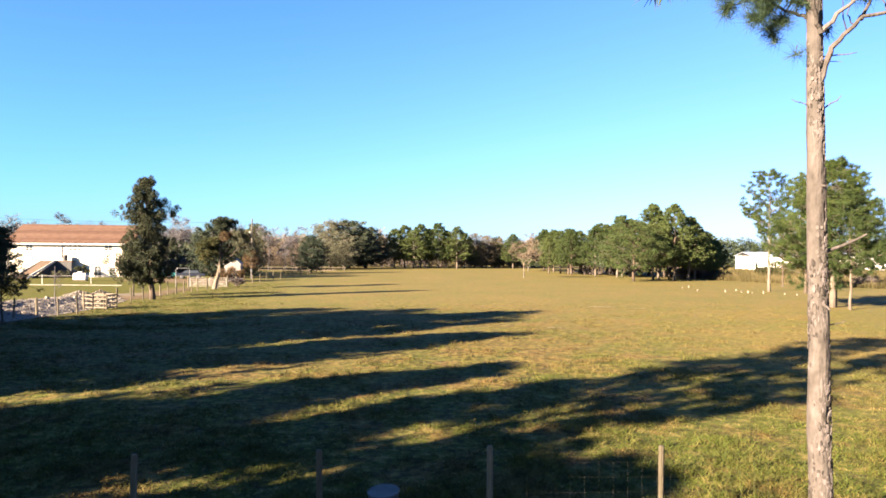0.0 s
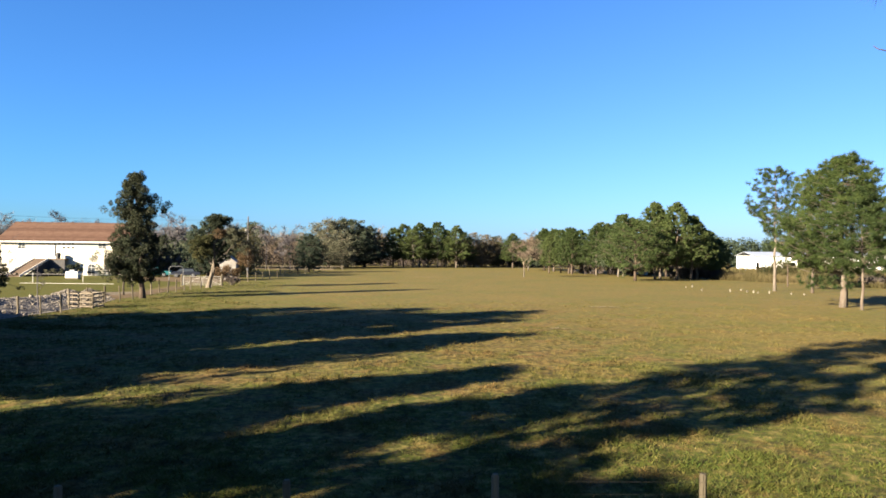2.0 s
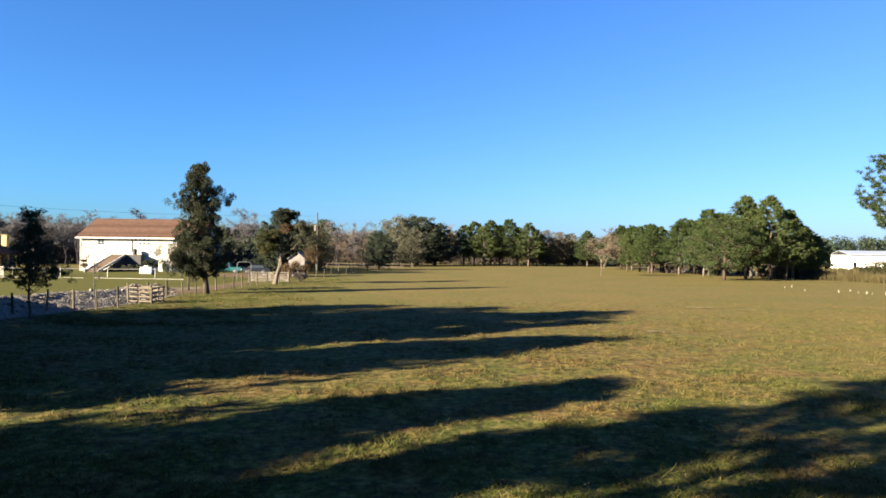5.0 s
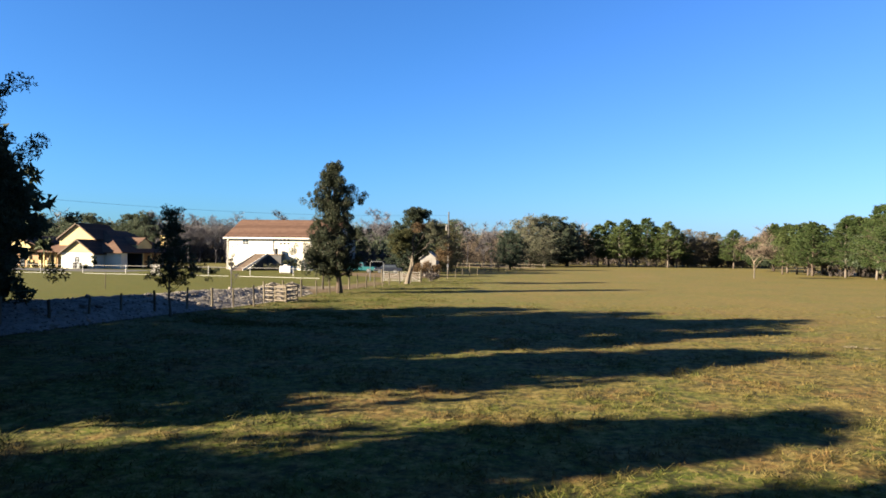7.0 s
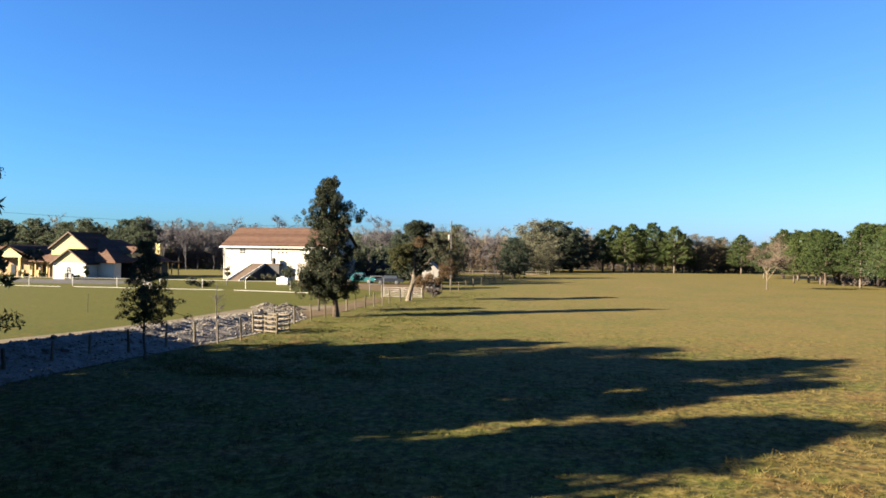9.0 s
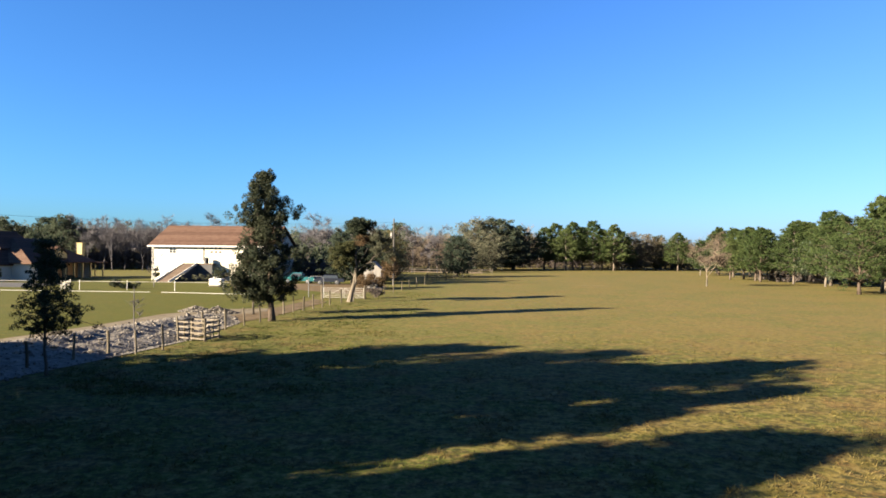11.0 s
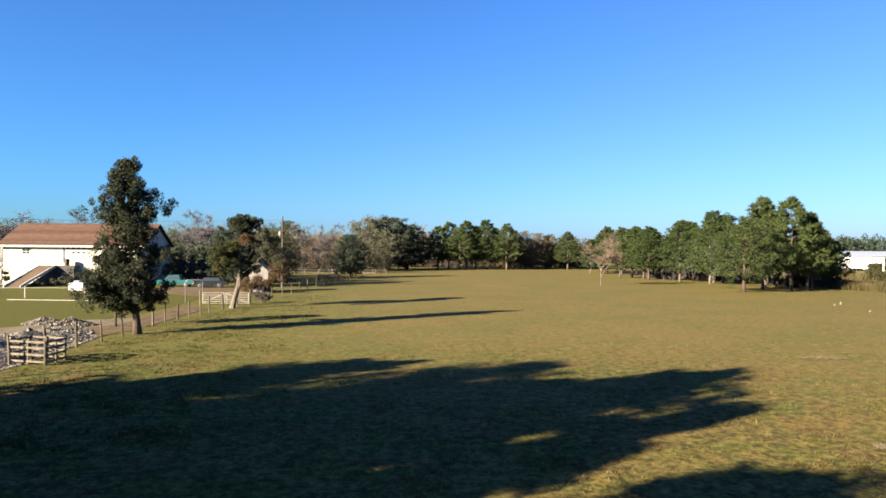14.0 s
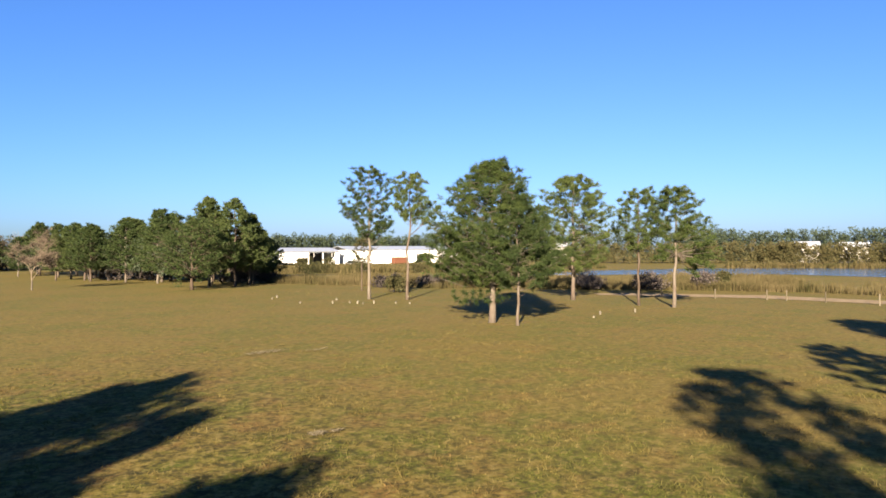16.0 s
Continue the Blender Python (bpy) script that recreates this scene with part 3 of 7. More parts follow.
def pine_tree(name, H, profile, seed, label, trunk_r=0.18, boughs=60, tufts=9, needles=10, length=0.42, width=0.045,
              lean=(0, 0), at=(0, 0, 0), group="", bark=None, leaf=None, droop=0.1, snags=6, puff=0.5, rise=0.35, reach=()):
    """A pine: bare pale trunk, rising boughs that fork, and needle tufts at every twig's end."""
    py, rng = random.Random(seed), np.random.default_rng(seed)
    root = thing(name, at, label, "pine tree", group)
    wood = Build()
    top = Vector((lean[0], lean[1], H * 0.97))
    spine = bent((0, 0, -0.25), top, py, 10, 0.012)
    wood.tube(spine, [trunk_r * 1.25] + [trunk_r * (1 - 0.9 * (i / 10) ** 1.15) for i in range(1, 11)], 10, True, 0.05, py)

    def axis(z):
        u = min(max((z + 0.25) / (top.z + 0.25), 0), 1) * 10
        i = min(int(u), 9)
        return spine[i].lerp(spine[i + 1], u - i)

    z0 = profile[0][0]
    for i in range(snags):
        z = py.uniform(0.25 * z0 + 0.5, z0)
        a = py.uniform(0, 6.28)
        s = axis(z)
        e = s + Vector((math.cos(a), math.sin(a), py.uniform(0, 0.5))) * py.uniform(0.25, 0.9)
        wood.tube([s, e], [0.025, 0.01], 4)
    tips, ways = [], []
    plan = []
    for i in range(boughs):
        z = z0 + (H - z0) * ((i + py.random()) / boughs) ** 0.85
        plan.append((z, i * 2.39996 + py.uniform(-0.5, 0.5), profile_at(profile, z) * py.uniform(0.65, 1.12)))
    for z_lo, z_hi, way, R, k in reach:                 # boughs that reach farther to one side
        plan += [(py.uniform(z_lo, z_hi), radians(way) + py.gauss(0, 0.35), R * py.uniform(0.55, 1.05)) for _ in range(k)]
    for z, a, R in plan:
        s = axis(max(z - rise * R - 0.1, z0 * 0.8))
        e = axis(z) + Vector((math.cos(a) * R, math.sin(a) * R, py.uniform(-0.3, 0.3)))
        line = bent(s, e, py, 4, 0.06, -droop)
        r0 = max(0.010, trunk_r * 0.17 * (1 - z / H) + 0.010)
        wood.tube(line, taper(r0, r0 * 0.25, 4), 4)
        puffs = 2 + int(R * 0.8)
        for k in range(puffs):
            u = (1.0 - 0.62 * (k / puffs) * py.uniform(0.8, 1.1)) * 3.999
            j = min(int(u), 3)
            q = line[j].lerp(line[j + 1], u - j)
            side = Vector((-math.sin(a), math.cos(a), 0)) * py.gauss(0, 0.16 * R + 0.08)
            c = q + side + Vector((0, 0, py.uniform(0.0, 0.3)))
            wood.tube([q, c], [0.014, 0.007], 3, False)
            size = puff * py.uniform(0.75, 1.25) * (0.5 + 0.5 * min(1.0, R / 2.2))
            for _ in range(max(2, tufts // puffs)):
                w = Vector((py.gauss(0, 1), py.gauss(0, 1), py.gauss(0.35, 0.8))).normalized()
                tips.append(tuple(c + Vector((w.x, w.y, w.z * 0.7)) * size * py.uniform(0.35, 1.0)))
                ways.append(tuple(w))
    part("trunk", wood, bark or M_barkpale, root, smooth=True)
    part("foliage", needle_mesh("foliage", tips, ways, needles, length, width, rng), leaf or L_pine, root)
    return root


def bare_tree(name, H, R, seed, label, mat=None, at=(0, 0, 0), group="", trunk_r=0.13, twigs=900, depth=3, tw=0.02, tl=0.6, base=0.25):
    """A leafless tree: forking limbs and a haze of fine twigs."""
    py, rng = random.Random(seed), np.random.default_rng(seed)
    root = thing(name, at, label, "tree", group)
    wood = Build()
    ends = []

    def grow(a, b, r, level):
        line = bent(a, b, py, 3, 0.07)
        wood.tube(line, taper(r, r * 0.5, 3), 6 if level == 0 else 4)
        if level >= depth:
            ends.append((line[-1], (line[-1] - line[-2]).normalized()))
            ends.append((line[2], (line[2] - line[1]).normalized()))
            return
        for k in range(4 if level else 6):
            u = py.uniform(0.4, 1.0) * 3
            j = min(int(u), 2)
            q = line[j].lerp(line[j + 1], u - j)
            ang = py.uniform(0, 6.28)
            L = (Vector(b) - Vector(a)).length
            if level == 0:
                z = H * py.uniform(0.45, 1.0)
                out = R * py.uniform(0.3, 1.0) * math.sin(math.pi * min(0.9, max(0.12, z / H)) ** 1.2) ** 0.5
                e = Vector((math.cos(ang) * out, math.sin(ang) * out, z))
            else:
                e = q + Vector((math.cos(ang) * 0.75, math.sin(ang) * 0.75, py.uniform(0.1, 0.9))) * L * py.uniform(0.35, 0.6)
            grow(q, e, r * 0.5, level + 1)

    grow(Vector((0, 0, -0.2)), Vector((py.uniform(-0.2, 0.2), py.uniform(-0.2, 0.2), H * (base + 0.3))), trunk_r, 0)
    part("trunk", wood, mat or M_twig, root)
    per = max(1, twigs // max(1, len(ends)))
    fine = part("fine_branching", needle_mesh("fine_branching", [tuple(e) for e, _ in ends], [tuple(w) for _, w in ends], per, tl, tw, rng, 0.7), mat or M_twig, root)
    tagged(fine, kind="stuff")
    return root


def brush(name, parent_label, category, at, size, mat, seed, n=500, blade=0.3, group=""):
    """A low shrub of leaf clumps on short stems."""
    py, rng = random.Random(seed), np.random.default_rng(seed)
    root = thing(name, at, parent_label, category, group)
    cs, rs, wood = [], [], Build()
    for i in range(9):
        a, o = py.uniform(0, 6.28), py.uniform(0, 0.8)
        c = (math.cos(a) * o * size[0], math.sin(a) * o * size[1], size[2] * py.uniform(0.3, 0.8))
        cs.append(c)
        rs.append(min(size) * py.uniform(0.4, 0.7))
        wood.tube([(c[0] * 0.3, c[1] * 0.3, -0.1), c], [0.03, 0.012], 4)
    part("stems", wood, M_barkdark, root)
    part("foliage", leaf_mesh("foliage", cs, rs, n // 9, blade, rng, 0.8), mat, root)
    return root


# ---------------------------------------------------------------- ground
def lattice(x, y, size, seed):
    """Smooth noise from 0 to 1 with bumps about size metres across."""
    u, v = np.asarray(x, float) / size, np.asarray(y, float) / size
    i, j = np.floor(u).astype(np.int64), np.floor(v).astype(np.int64)
    f, g = u - i, v - j
    f, g = f * f * (3 - 2 * f), g * g * (3 - 2 * g)

    def at(a, c):
        h = (a * 374761393 + c * 668265263 + seed * 974634777) & 0x7FFFFFFF
        h = ((h ^ (h >> 13)) * 1274126177) & 0x7FFFFFFF
        return ((h ^ (h >> 16)) & 0xFFFF) / 65535.0

    return (at(i, j) * (1 - f) + at(i + 1, j) * f) * (1 - g) + (at(i, j + 1) * (1 - f) + at(i + 1, j + 1) * f) * g


def tufts_at(x, y):
    """How tufted the grass is at a place, 0 to 1."""
    n = lattice(x + 0.3 * y, y - 0.2 * x, 0.71, 1) * 0.45 + lattice(x - 0.4 * y, y + 0.5 * x, 0.37, 2) * 0.35 + lattice(x * 0.9 + y * 0.3, y * 0.8 - x * 0.5, 1.9, 5) * 0.3
    return np.clip(n - 0.45, 0, 1) * 1.9


def relief(x, y):
    """Hummocks and tufts of the pasture, in metres; level where other surfaces lie."""
    fine = np.clip((16 - x) / 12, 0, 1) * np.clip((54 - y) / 14, 0, 1)
    h = 0.035 * (lattice(x, y, 3.1, 3) - 0.5) + fine * (0.075 * tufts_at(x, y) + 0.024 * (lattice(x * 0.8 + y * 0.6, y * 0.8 - x * 0.6, 0.45, 4) - 0.5))
    edge = np.clip((x + 19) / 3, 0, 1) * np.clip((72 - x) / 4, 0, 1) * np.clip((y - 4) / 4, 0, 1) * np.clip((115 - y) / 10, 0, 1)
    return h * edge


def steps(parts, far, grow=1.3):
    """Coordinates from runs of (start, end, step), growing coarser out to far on both sides."""
    mid = np.concatenate([np.arange(a, b - st / 2, st) for a, b, st in parts] + [[parts[-1][1]]])
    out = 4.0 * grow ** np.arange(1, 22)
    return np.concatenate([(parts[0][0] - out[out < far])[::-1], mid, parts[-1][1] + out[out < far]])


gx, gy = steps([(-60, -24, 4.0), (-24, 20, 0.19), (20, 70, 0.5), (70, 110, 4.0)], 3200), steps([(-30, 6, 4.0), (6, 10, 0.4), (10, 52, 0.19), (52, 104, 0.5), (104, 150, 4.0)], 3200)
X, Y = np.meshgrid(gx, gy)
nx, ny = len(gx), len(gy)
idx = np.arange(nx * ny).reshape(ny, nx)
quads = np.stack([idx[:-1, :-1], idx[:-1, 1:], idx[1:, 1:], idx[1:, :-1]], -1).reshape(-1, 4)
setting("ground", array_mesh("ground", np.stack([X, Y, relief(X, Y)], -1).reshape(-1, 3), quads), M_ground,
        "grazed winter pasture of dry tan and green grass", "ground")


def sheet(name, outline, z, mat, label, category):
    b = Build()
    b.add([(x, y, z) for x, y in outline], [tuple(range(len(outline)))])
    return setting(name, b, mat, label, category)


sheet("lawn", [(-160, 20), (-34, 20), (-31.2, 46), (-29, 56), (-28, 64), (-26.5, 72), (-24, 88), (-24, 103), (-160, 103)], 0.02, M_lawn, "mown yellow-green lawn behind the wire fence", "lawn")
sheet("yard", [(-160, 103), (-24, 103), (-23, 133), (-160, 133)], 0.02, M_lawn, "mown grass yard before the white house", "lawn")
sheet("driveway", [(-130, 105.5), (-66, 105.5), (-66, 117), (-130, 117)], 0.03, M_asphalt, "dark asphalt driveway before the cream house", "driveway")
sheet("gravel_drive", [(-34, 18), (-23.6, 18), (-23.0, 38), (-22.4, 44), (-21.2, 51), (-20.6, 56), (-20.9, 62), (-21.3, 67), (-24, 72), (-27, 70), (-28.8, 62), (-30, 54), (-32, 46)], 0.03, M_gravel, "grey gravel drive strewn with broken concrete", "driveway")
sheet("bare_soil", [(-33.6, 48), (-30.4, 46.5), (-28.4, 54), (-27.2, 62), (-25.6, 69), (-22.4, 76), (-23.4, 79), (-27.0, 77.5), (-29.8, 72), (-30.2, 63), (-31.4, 55)], 0.026, M_soil, "strip of pale bare soil behind the rubble", "soil")
sheet("track", [(-27, 70), (-24, 72), (-21.3, 67), (-20.4, 72), (-20.2, 88), (-22.5, 92), (-23, 80)], 0.025, M_track, "bare dirt track by the fence", "track")
sheet("farm_yard", [(-40, 118), (-19.5, 100), (-19, 122), (-30, 130)], 0.027, M_track, "bare parking yard by the farm gate", "yard")
sheet("sand_arena", [(-36, 196), (-8, 189), (-4, 202), (-32, 212)], 0.03, M_dirt, "pale sand riding arena", "arena")
sheet("marsh_path", [(74, 66), (80, 49), (79, 36), (70, 10), (60, -20), (64.2, -20), (74.4, 9.2), (84.0, 35.5), (85.6, 49.5), (79, 64), (76, 68)], 0.03, M_dirt, "pale sandy path along the reeds", "path")
sheet("pond", [(118, 108), (140, 92), (158, 65), (150, 30), (140, -20), (220, -60), (260, 0), (225, 70), (190, 100), (150, 116)], 0.05, M_water, "still blue pond behind the reeds", "pond")

# ---------------------------------------------------------------- trees along the drive, whose long shadows cross the pasture
CEDAR = [(2.3, 1.0), (3.0, 1.8), (4.0, 2.0), (5.2, 1.8), (6.2, 1.45), (7.4, 1.05), (8.4, 1.25), (9.4, 1.2), (10.2, 0.8), (11.0, 0.45), (11.5, 0.2)]
spray_tree("cedar_tree", 11.5, CEDAR, 11, "tall dark red cedar with a ragged crown beside the wire fence", leaf=L_cedar, bark=M_barkpale, limbs=60, sprays=11, leaves=110, size=0.115,
           spray_r=0.34, flat=1.15, trunk_r=0.25, at=(-19.5, 68.6, 0), lean=(-0.7, 0.0), rise=0.5, droop=-0.4, spread=0.085, inner=0.85,
           lobes=((-2.2, -0.7, 8.2), (-2.4, -0.8, 7.8), (-1.9, -0.6, 8.5), (1.1, 0.5, 9.0), (1.6, 0.6, 8.5), (1.4, 0.6, 8.0), (-1.5, -0.5, 9.9), (-3.0, -1.0, 3.8), (-3.4, -1.1, 3.2), (-3.2, -1.1, 3.5), (-2.9, -1.1, 4.2), (-2.8, -1.0, 2.7), (-2.4, -0.9, 4.8),
                  (-2.5, -0.9, 3.3), (-2.2, -0.8, 2.9), (-2.1, -0.7, 6.0), (1.9, 0.7, 3.2), (2.0, 0.7, 4.2), (1.9, 0.6, 5.4), (1.8, 0.6, 2.5)))
leafy_tree("small_cedar_tree", 5.4, [(2.0, 0.9), (3.2, 1.5), (4.4, 1.2), (5.4, 0.4)], 12, "smaller olive-green cedar behind the tall one", leaf=L_olive, clumps=70, leaves=80,
           size=0.18, clump_r=0.42, trunk_r=0.11, at=(-22.6, 73.2, 0))
spray_tree("young_oak_tree", 5.8, [(2.0, 0.55), (2.6, 0.8), (3.2, 0.8), (3.9, 0.6), (4.8, 0.42), (5.7, 0.2)], 13, "young dark-leaved oak in the wire fence line", leaf=L_oak, limbs=46, sprays=6, leaves=46,
           size=0.10, spray_r=0.28, trunk_r=0.075, at=(-21.5, 45.5, 0), rise=0.8, spread=0.1, lobes=((1.35, 0.4, 2.5), (1.2, 0.35, 2.9), (1.0, 0.3, 2.3), (0.9, 0.2, 3.4)))
bare_tree("bare_sapling", 3.7, 0.55, 14, "thin leafless sapling by the wire fence", at=(-21.2, 52.1, 0), trunk_r=0.035, twigs=160, depth=2, tw=0.012, tl=0.25, base=0.6)
OAK_A = [(1.1, 1.9), (4.0, 3.2), (6.5, 3.4), (9.0, 3.0), (11.0, 2.0), (12.9, 0.6)]
shade = [("oak_tree", 14.6, 1.2, (-24.8, 30.4), 21), ("oak_tree", 13.4, 1.06, (-28.0, 35.4), 22), ("oak_tree", 11.4, 0.82, (-21.6, 21.3), 23), ("oak_tree", 12.8, 0.42, (-22.6, 26.7), 39), ("oak_tree", 9.8, 0.62, (-21.5, 2.3), 40), ("oak_tree", 13.0, 0.5, (-35.7, 0.5), 41),
         ("oak_tree", 10.6, 0.52, (-22.0, 11.5), 24), ("oak_tree", 11.3, 0.44, (-22.0, 6.7), 25), ("oak_tree", 10.0, 0.6, (-20.0, 0.4), 26),
         ("oak_tree", 10.6, 0.85, (-29.5, 40.2), 28), ("oak_tree", 13.0, 0.75, (-28.6, 31.4), 43), ("oak_tree", 12.4, 1.0, (-31.0, 26.5), 29), ("oak_tree", 11.0, 0.9, (-32.0, 16.5), 30), ("oak_tree", 10.0, 0.7, (-30.0, 5.2), 33), ("oak_tree", 8.0, 1.1, (-41.0, 37.0), 34),
         ("oak_tree", 11.0, 1.05, (-36.7, 17.2), 35), ("oak_tree", 9.0, 1.0, (-35.0, 22.4), 36), ("oak_tree", 10.0, 0.75, (-32.5, 6.8), 37), ("oak_tree", 8.8, 0.7, (-28.8, 0.8), 38)]
LOBES = {22: ((4.1, 1.8, 7.2), (4.0, 1.9, 6.8), (3.9, 1.4, 6.3), (3.3, 1.8, 9.9), (3.2, 1.7, 9.4), (2.6, 1.6, 11.4), (2.4, 1.4, 11.0), (3.8, 1.6, 5.5), (3.6, 1.2, 4.8), (4.4, 1.7, 3.8), (4.5, 1.8, 3.0), (4.1, 1.4, 2.4)),
         23: ((-0.8, 1.3, 9.8), (0.8, -1.3, 9.6), (-0.9, 1.5, 8.8), (0.9, -1.5, 8.6), (-0.5, 0.9, 10.6), (0.5, -0.8, 10.4))}
for nm, h, w, (x, y), sd in shade:
    near = sd == 22
    spray_tree(nm, h, [(z * h / 12.9, r * w) for z, r in OAK_A], sd, "dark evergreen oak beside the gravel drive", leaf=L_oak, limbs=int(36 + 22 * w), sprays=int(6 + 6 * w), leaves=180 if near else 42,
               size=0.135 if near else 0.47, spray_r=0.66, flat=0.75, trunk_r=0.22, at=(x, y, 0), group="oaks beside the drive", rise=0.8, inner=0.9,
               lobes=LOBES.get(sd, ()))
pine_tree("pine_tree", 17.7, [(6.4, 0.8), (7.6, 2.2), (9.4, 2.9), (12.0, 2.8), (14.6, 3.0), (16.4, 2.4), (17.7, 0.6)], 27, "tall pine by the drive with a dense high crown", at=(-14.4, 8.0, 0), boughs=88, tufts=18, needles=14, length=0.44, width=0.09,
          puff=0.5, reach=((6.5, 11.5, -58, 3.8, 8), (8.0, 12.5, 122, 3.8, 8)))
spray_tree("oak_tree", 15.8, [(8.4, 1.4), (9.8, 3.0), (11.8, 3.7), (13.8, 3.0), (15.6, 1.0)], 28, "round-crowned tall oak south of the pasture", at=(20.0, 11.0, 0), limbs=46, sprays=10, leaves=56,
           size=0.3, spray_r=0.6, flat=0.7, trunk_r=0.24, rise=0.6)

# the pine beside the near fence
py = random.Random(31)
near_pine = thing("near_pine_tree", (4.95, 10.76, 0), "tall straight pine with flaking pale bark before the fence", "pine tree")
wood = Build()


def stem(z):
    """The stem's radius at a height."""
    return 0.148 - 0.0078 * z


spine = [Vector((0.06 - 0.0045 * i + 0.012 * math.sin(i * 0.5), 0.015 * math.cos(i * 0.7), -0.3 + i * 0.246)) for i in range(62)]
wood.tube(spine, [stem(-0.3 + i * 0.246) * (1.12 if i == 0 else 1) * py.uniform(0.985, 1.015) for i in range(62)], 20, True, 0.045, py)
part("trunk", wood, M_bark, near_pine)
plates = Build()
for i in range(2300):                      # thin irregular flakes of bark
    z, a = py.uniform(0.0, 8.6), py.uniform(0, 6.283)
    r = stem(z)
    hw, hh, th = py.uniform(0.012, 0.036), py.uniform(0.022, 0.080), py.uniform(0.003, 0.011)
    ring = [(hw * py.uniform(0.55, 1.1) * math.cos(k * 1.0472), hh * py.uniform(0.6, 1.1) * math.sin(k * 1.0472)) for k in range(6)]
    vs = []
    for out, shrink in ((r - 0.006, 1.0), (r + th, 0.8)):
        vs += [(0.055 - 0.016 * (z + v * shrink) + out * math.cos(a + u * shrink / r), out * math.sin(a + u * shrink / r), z + v * shrink) for u, v in ring]
    plates.add(vs, [tuple(range(6, 12))] + [(k, (k + 1) % 6, 6 + (k + 1) % 6, 6 + k) for k in range(6)])
part("flaking_bark", plates, M_bark, near_pine)


def stub(z, way, length, r, name="broken_branch", rise=0.3, hook=0.0):
    b = Build()
    w = Vector(way).normalized()
    s = Vector((0.055 - 0.016 * z, 0, z)) + w * 0.1
    pts = [s, s + w * length * 0.4 + Vector((0, 0, rise * length * 0.4)), s + w * length * 0.75 + Vector((0, 0, rise * length * 0.6 + hook * length)), s + w * length + Vector((0, 0, rise * length + hook * length))]
    b.tube(pts, [r, r * 0.8, r * 0.65, r * 0.4], 7, True, 0.1, py)
    part(name, b, M_bark, near_pine)


RIGHT, LEFT, BACK = (0.99, -0.13, 0), (-0.99, 0.13, 0), (0.13, 0.99, 0)
stub(4.28, RIGHT, 0.55, 0.026, rise=0.35, hook=0.08)
stub(3.30, RIGHT, 0.26, 0.010, rise=0.25)
stub(6.17, RIGHT, 0.24, 0.012, rise=0.75)
stub(6.86, RIGHT, 0.46, 0.011, rise=0.14)
stub(6.80, RIGHT, 0.26, 0.007, rise=0.0)
stub(6.22, LEFT, 0.22, 0.009, rise=0.35)
stub(5.15, (-0.1, -1, 0), 0.10, 0.018, rise=-0.3)
stub(3.6, (-0.1, -1, 0), 0.16, 0.022, rise=-0.5)
limbs = Build()
tips, ways, high, high_ways = [], [], [], []


def limb(points, r0, r1):
    """A bent bare limb through points (out to the right, depth, height)."""
    pts = []
    for i in range(len(points) - 1):
        p, q = Vector(points[i]), Vector(points[i + 1])
        pts += [p.lerp(q, k / 3) + Vector((py.gauss(0, 0.008), py.gauss(0, 0.008), py.gauss(0, 0.008))) for k in range(3)]
    pts.append(Vector(points[-1]))
    limbs.tube(pts, taper(r0, r1, len(pts) - 1), 7, True, 0.08, py)


limb([(-0.04, -0.05, 6.45), (0.07, -0.09, 6.85), (0.14, -0.10, 7.0), (0.33, -0.12, 7.18), (0.50, -0.14, 7.35), (0.97, -0.2, 7.46), (1.7, -0.3, 7.75)], 0.042, 0.018)
limb([(0.49, -0.14, 7.34), (0.70, -0.1, 7.66), (0.95, 0.0, 8.2)], 0.026, 0.012)
limb([(-0.06, -0.13, 7.14), (0.12, -0.2, 7.36), (0.27, -0.3, 7.52), (0.5, -0.5, 7.8)], 0.034, 0.014)
limb([(-0.07, -0.13, 7.12), (-0.18, -0.18, 7.32), (-0.32, -0.3, 7.62), (-0.5, -0.5, 8.0)], 0.034, 0.014)
limb([(-0.12, 0.05, 7.36), (-0.3, 0.1, 7.46), (-0.6, 0.15, 7.6), (-1.2, 0.2, 7.72)], 0.026, 0.010)
limb([(0.30, -0.12, 7.16), (0.24, -0.15, 7.35), (0.22, -0.16, 7.6)], 0.010, 0.006)
limb([(0.40, -0.12, 7.26), (0.31, -0.15, 7.40), (0.36, -0.16, 7.62)], 0.010, 0.006)
limb([(0.88, -0.18, 7.44), (0.80, -0.16, 7.62), (0.86, -0.1, 7.8)], 0.010, 0.006)
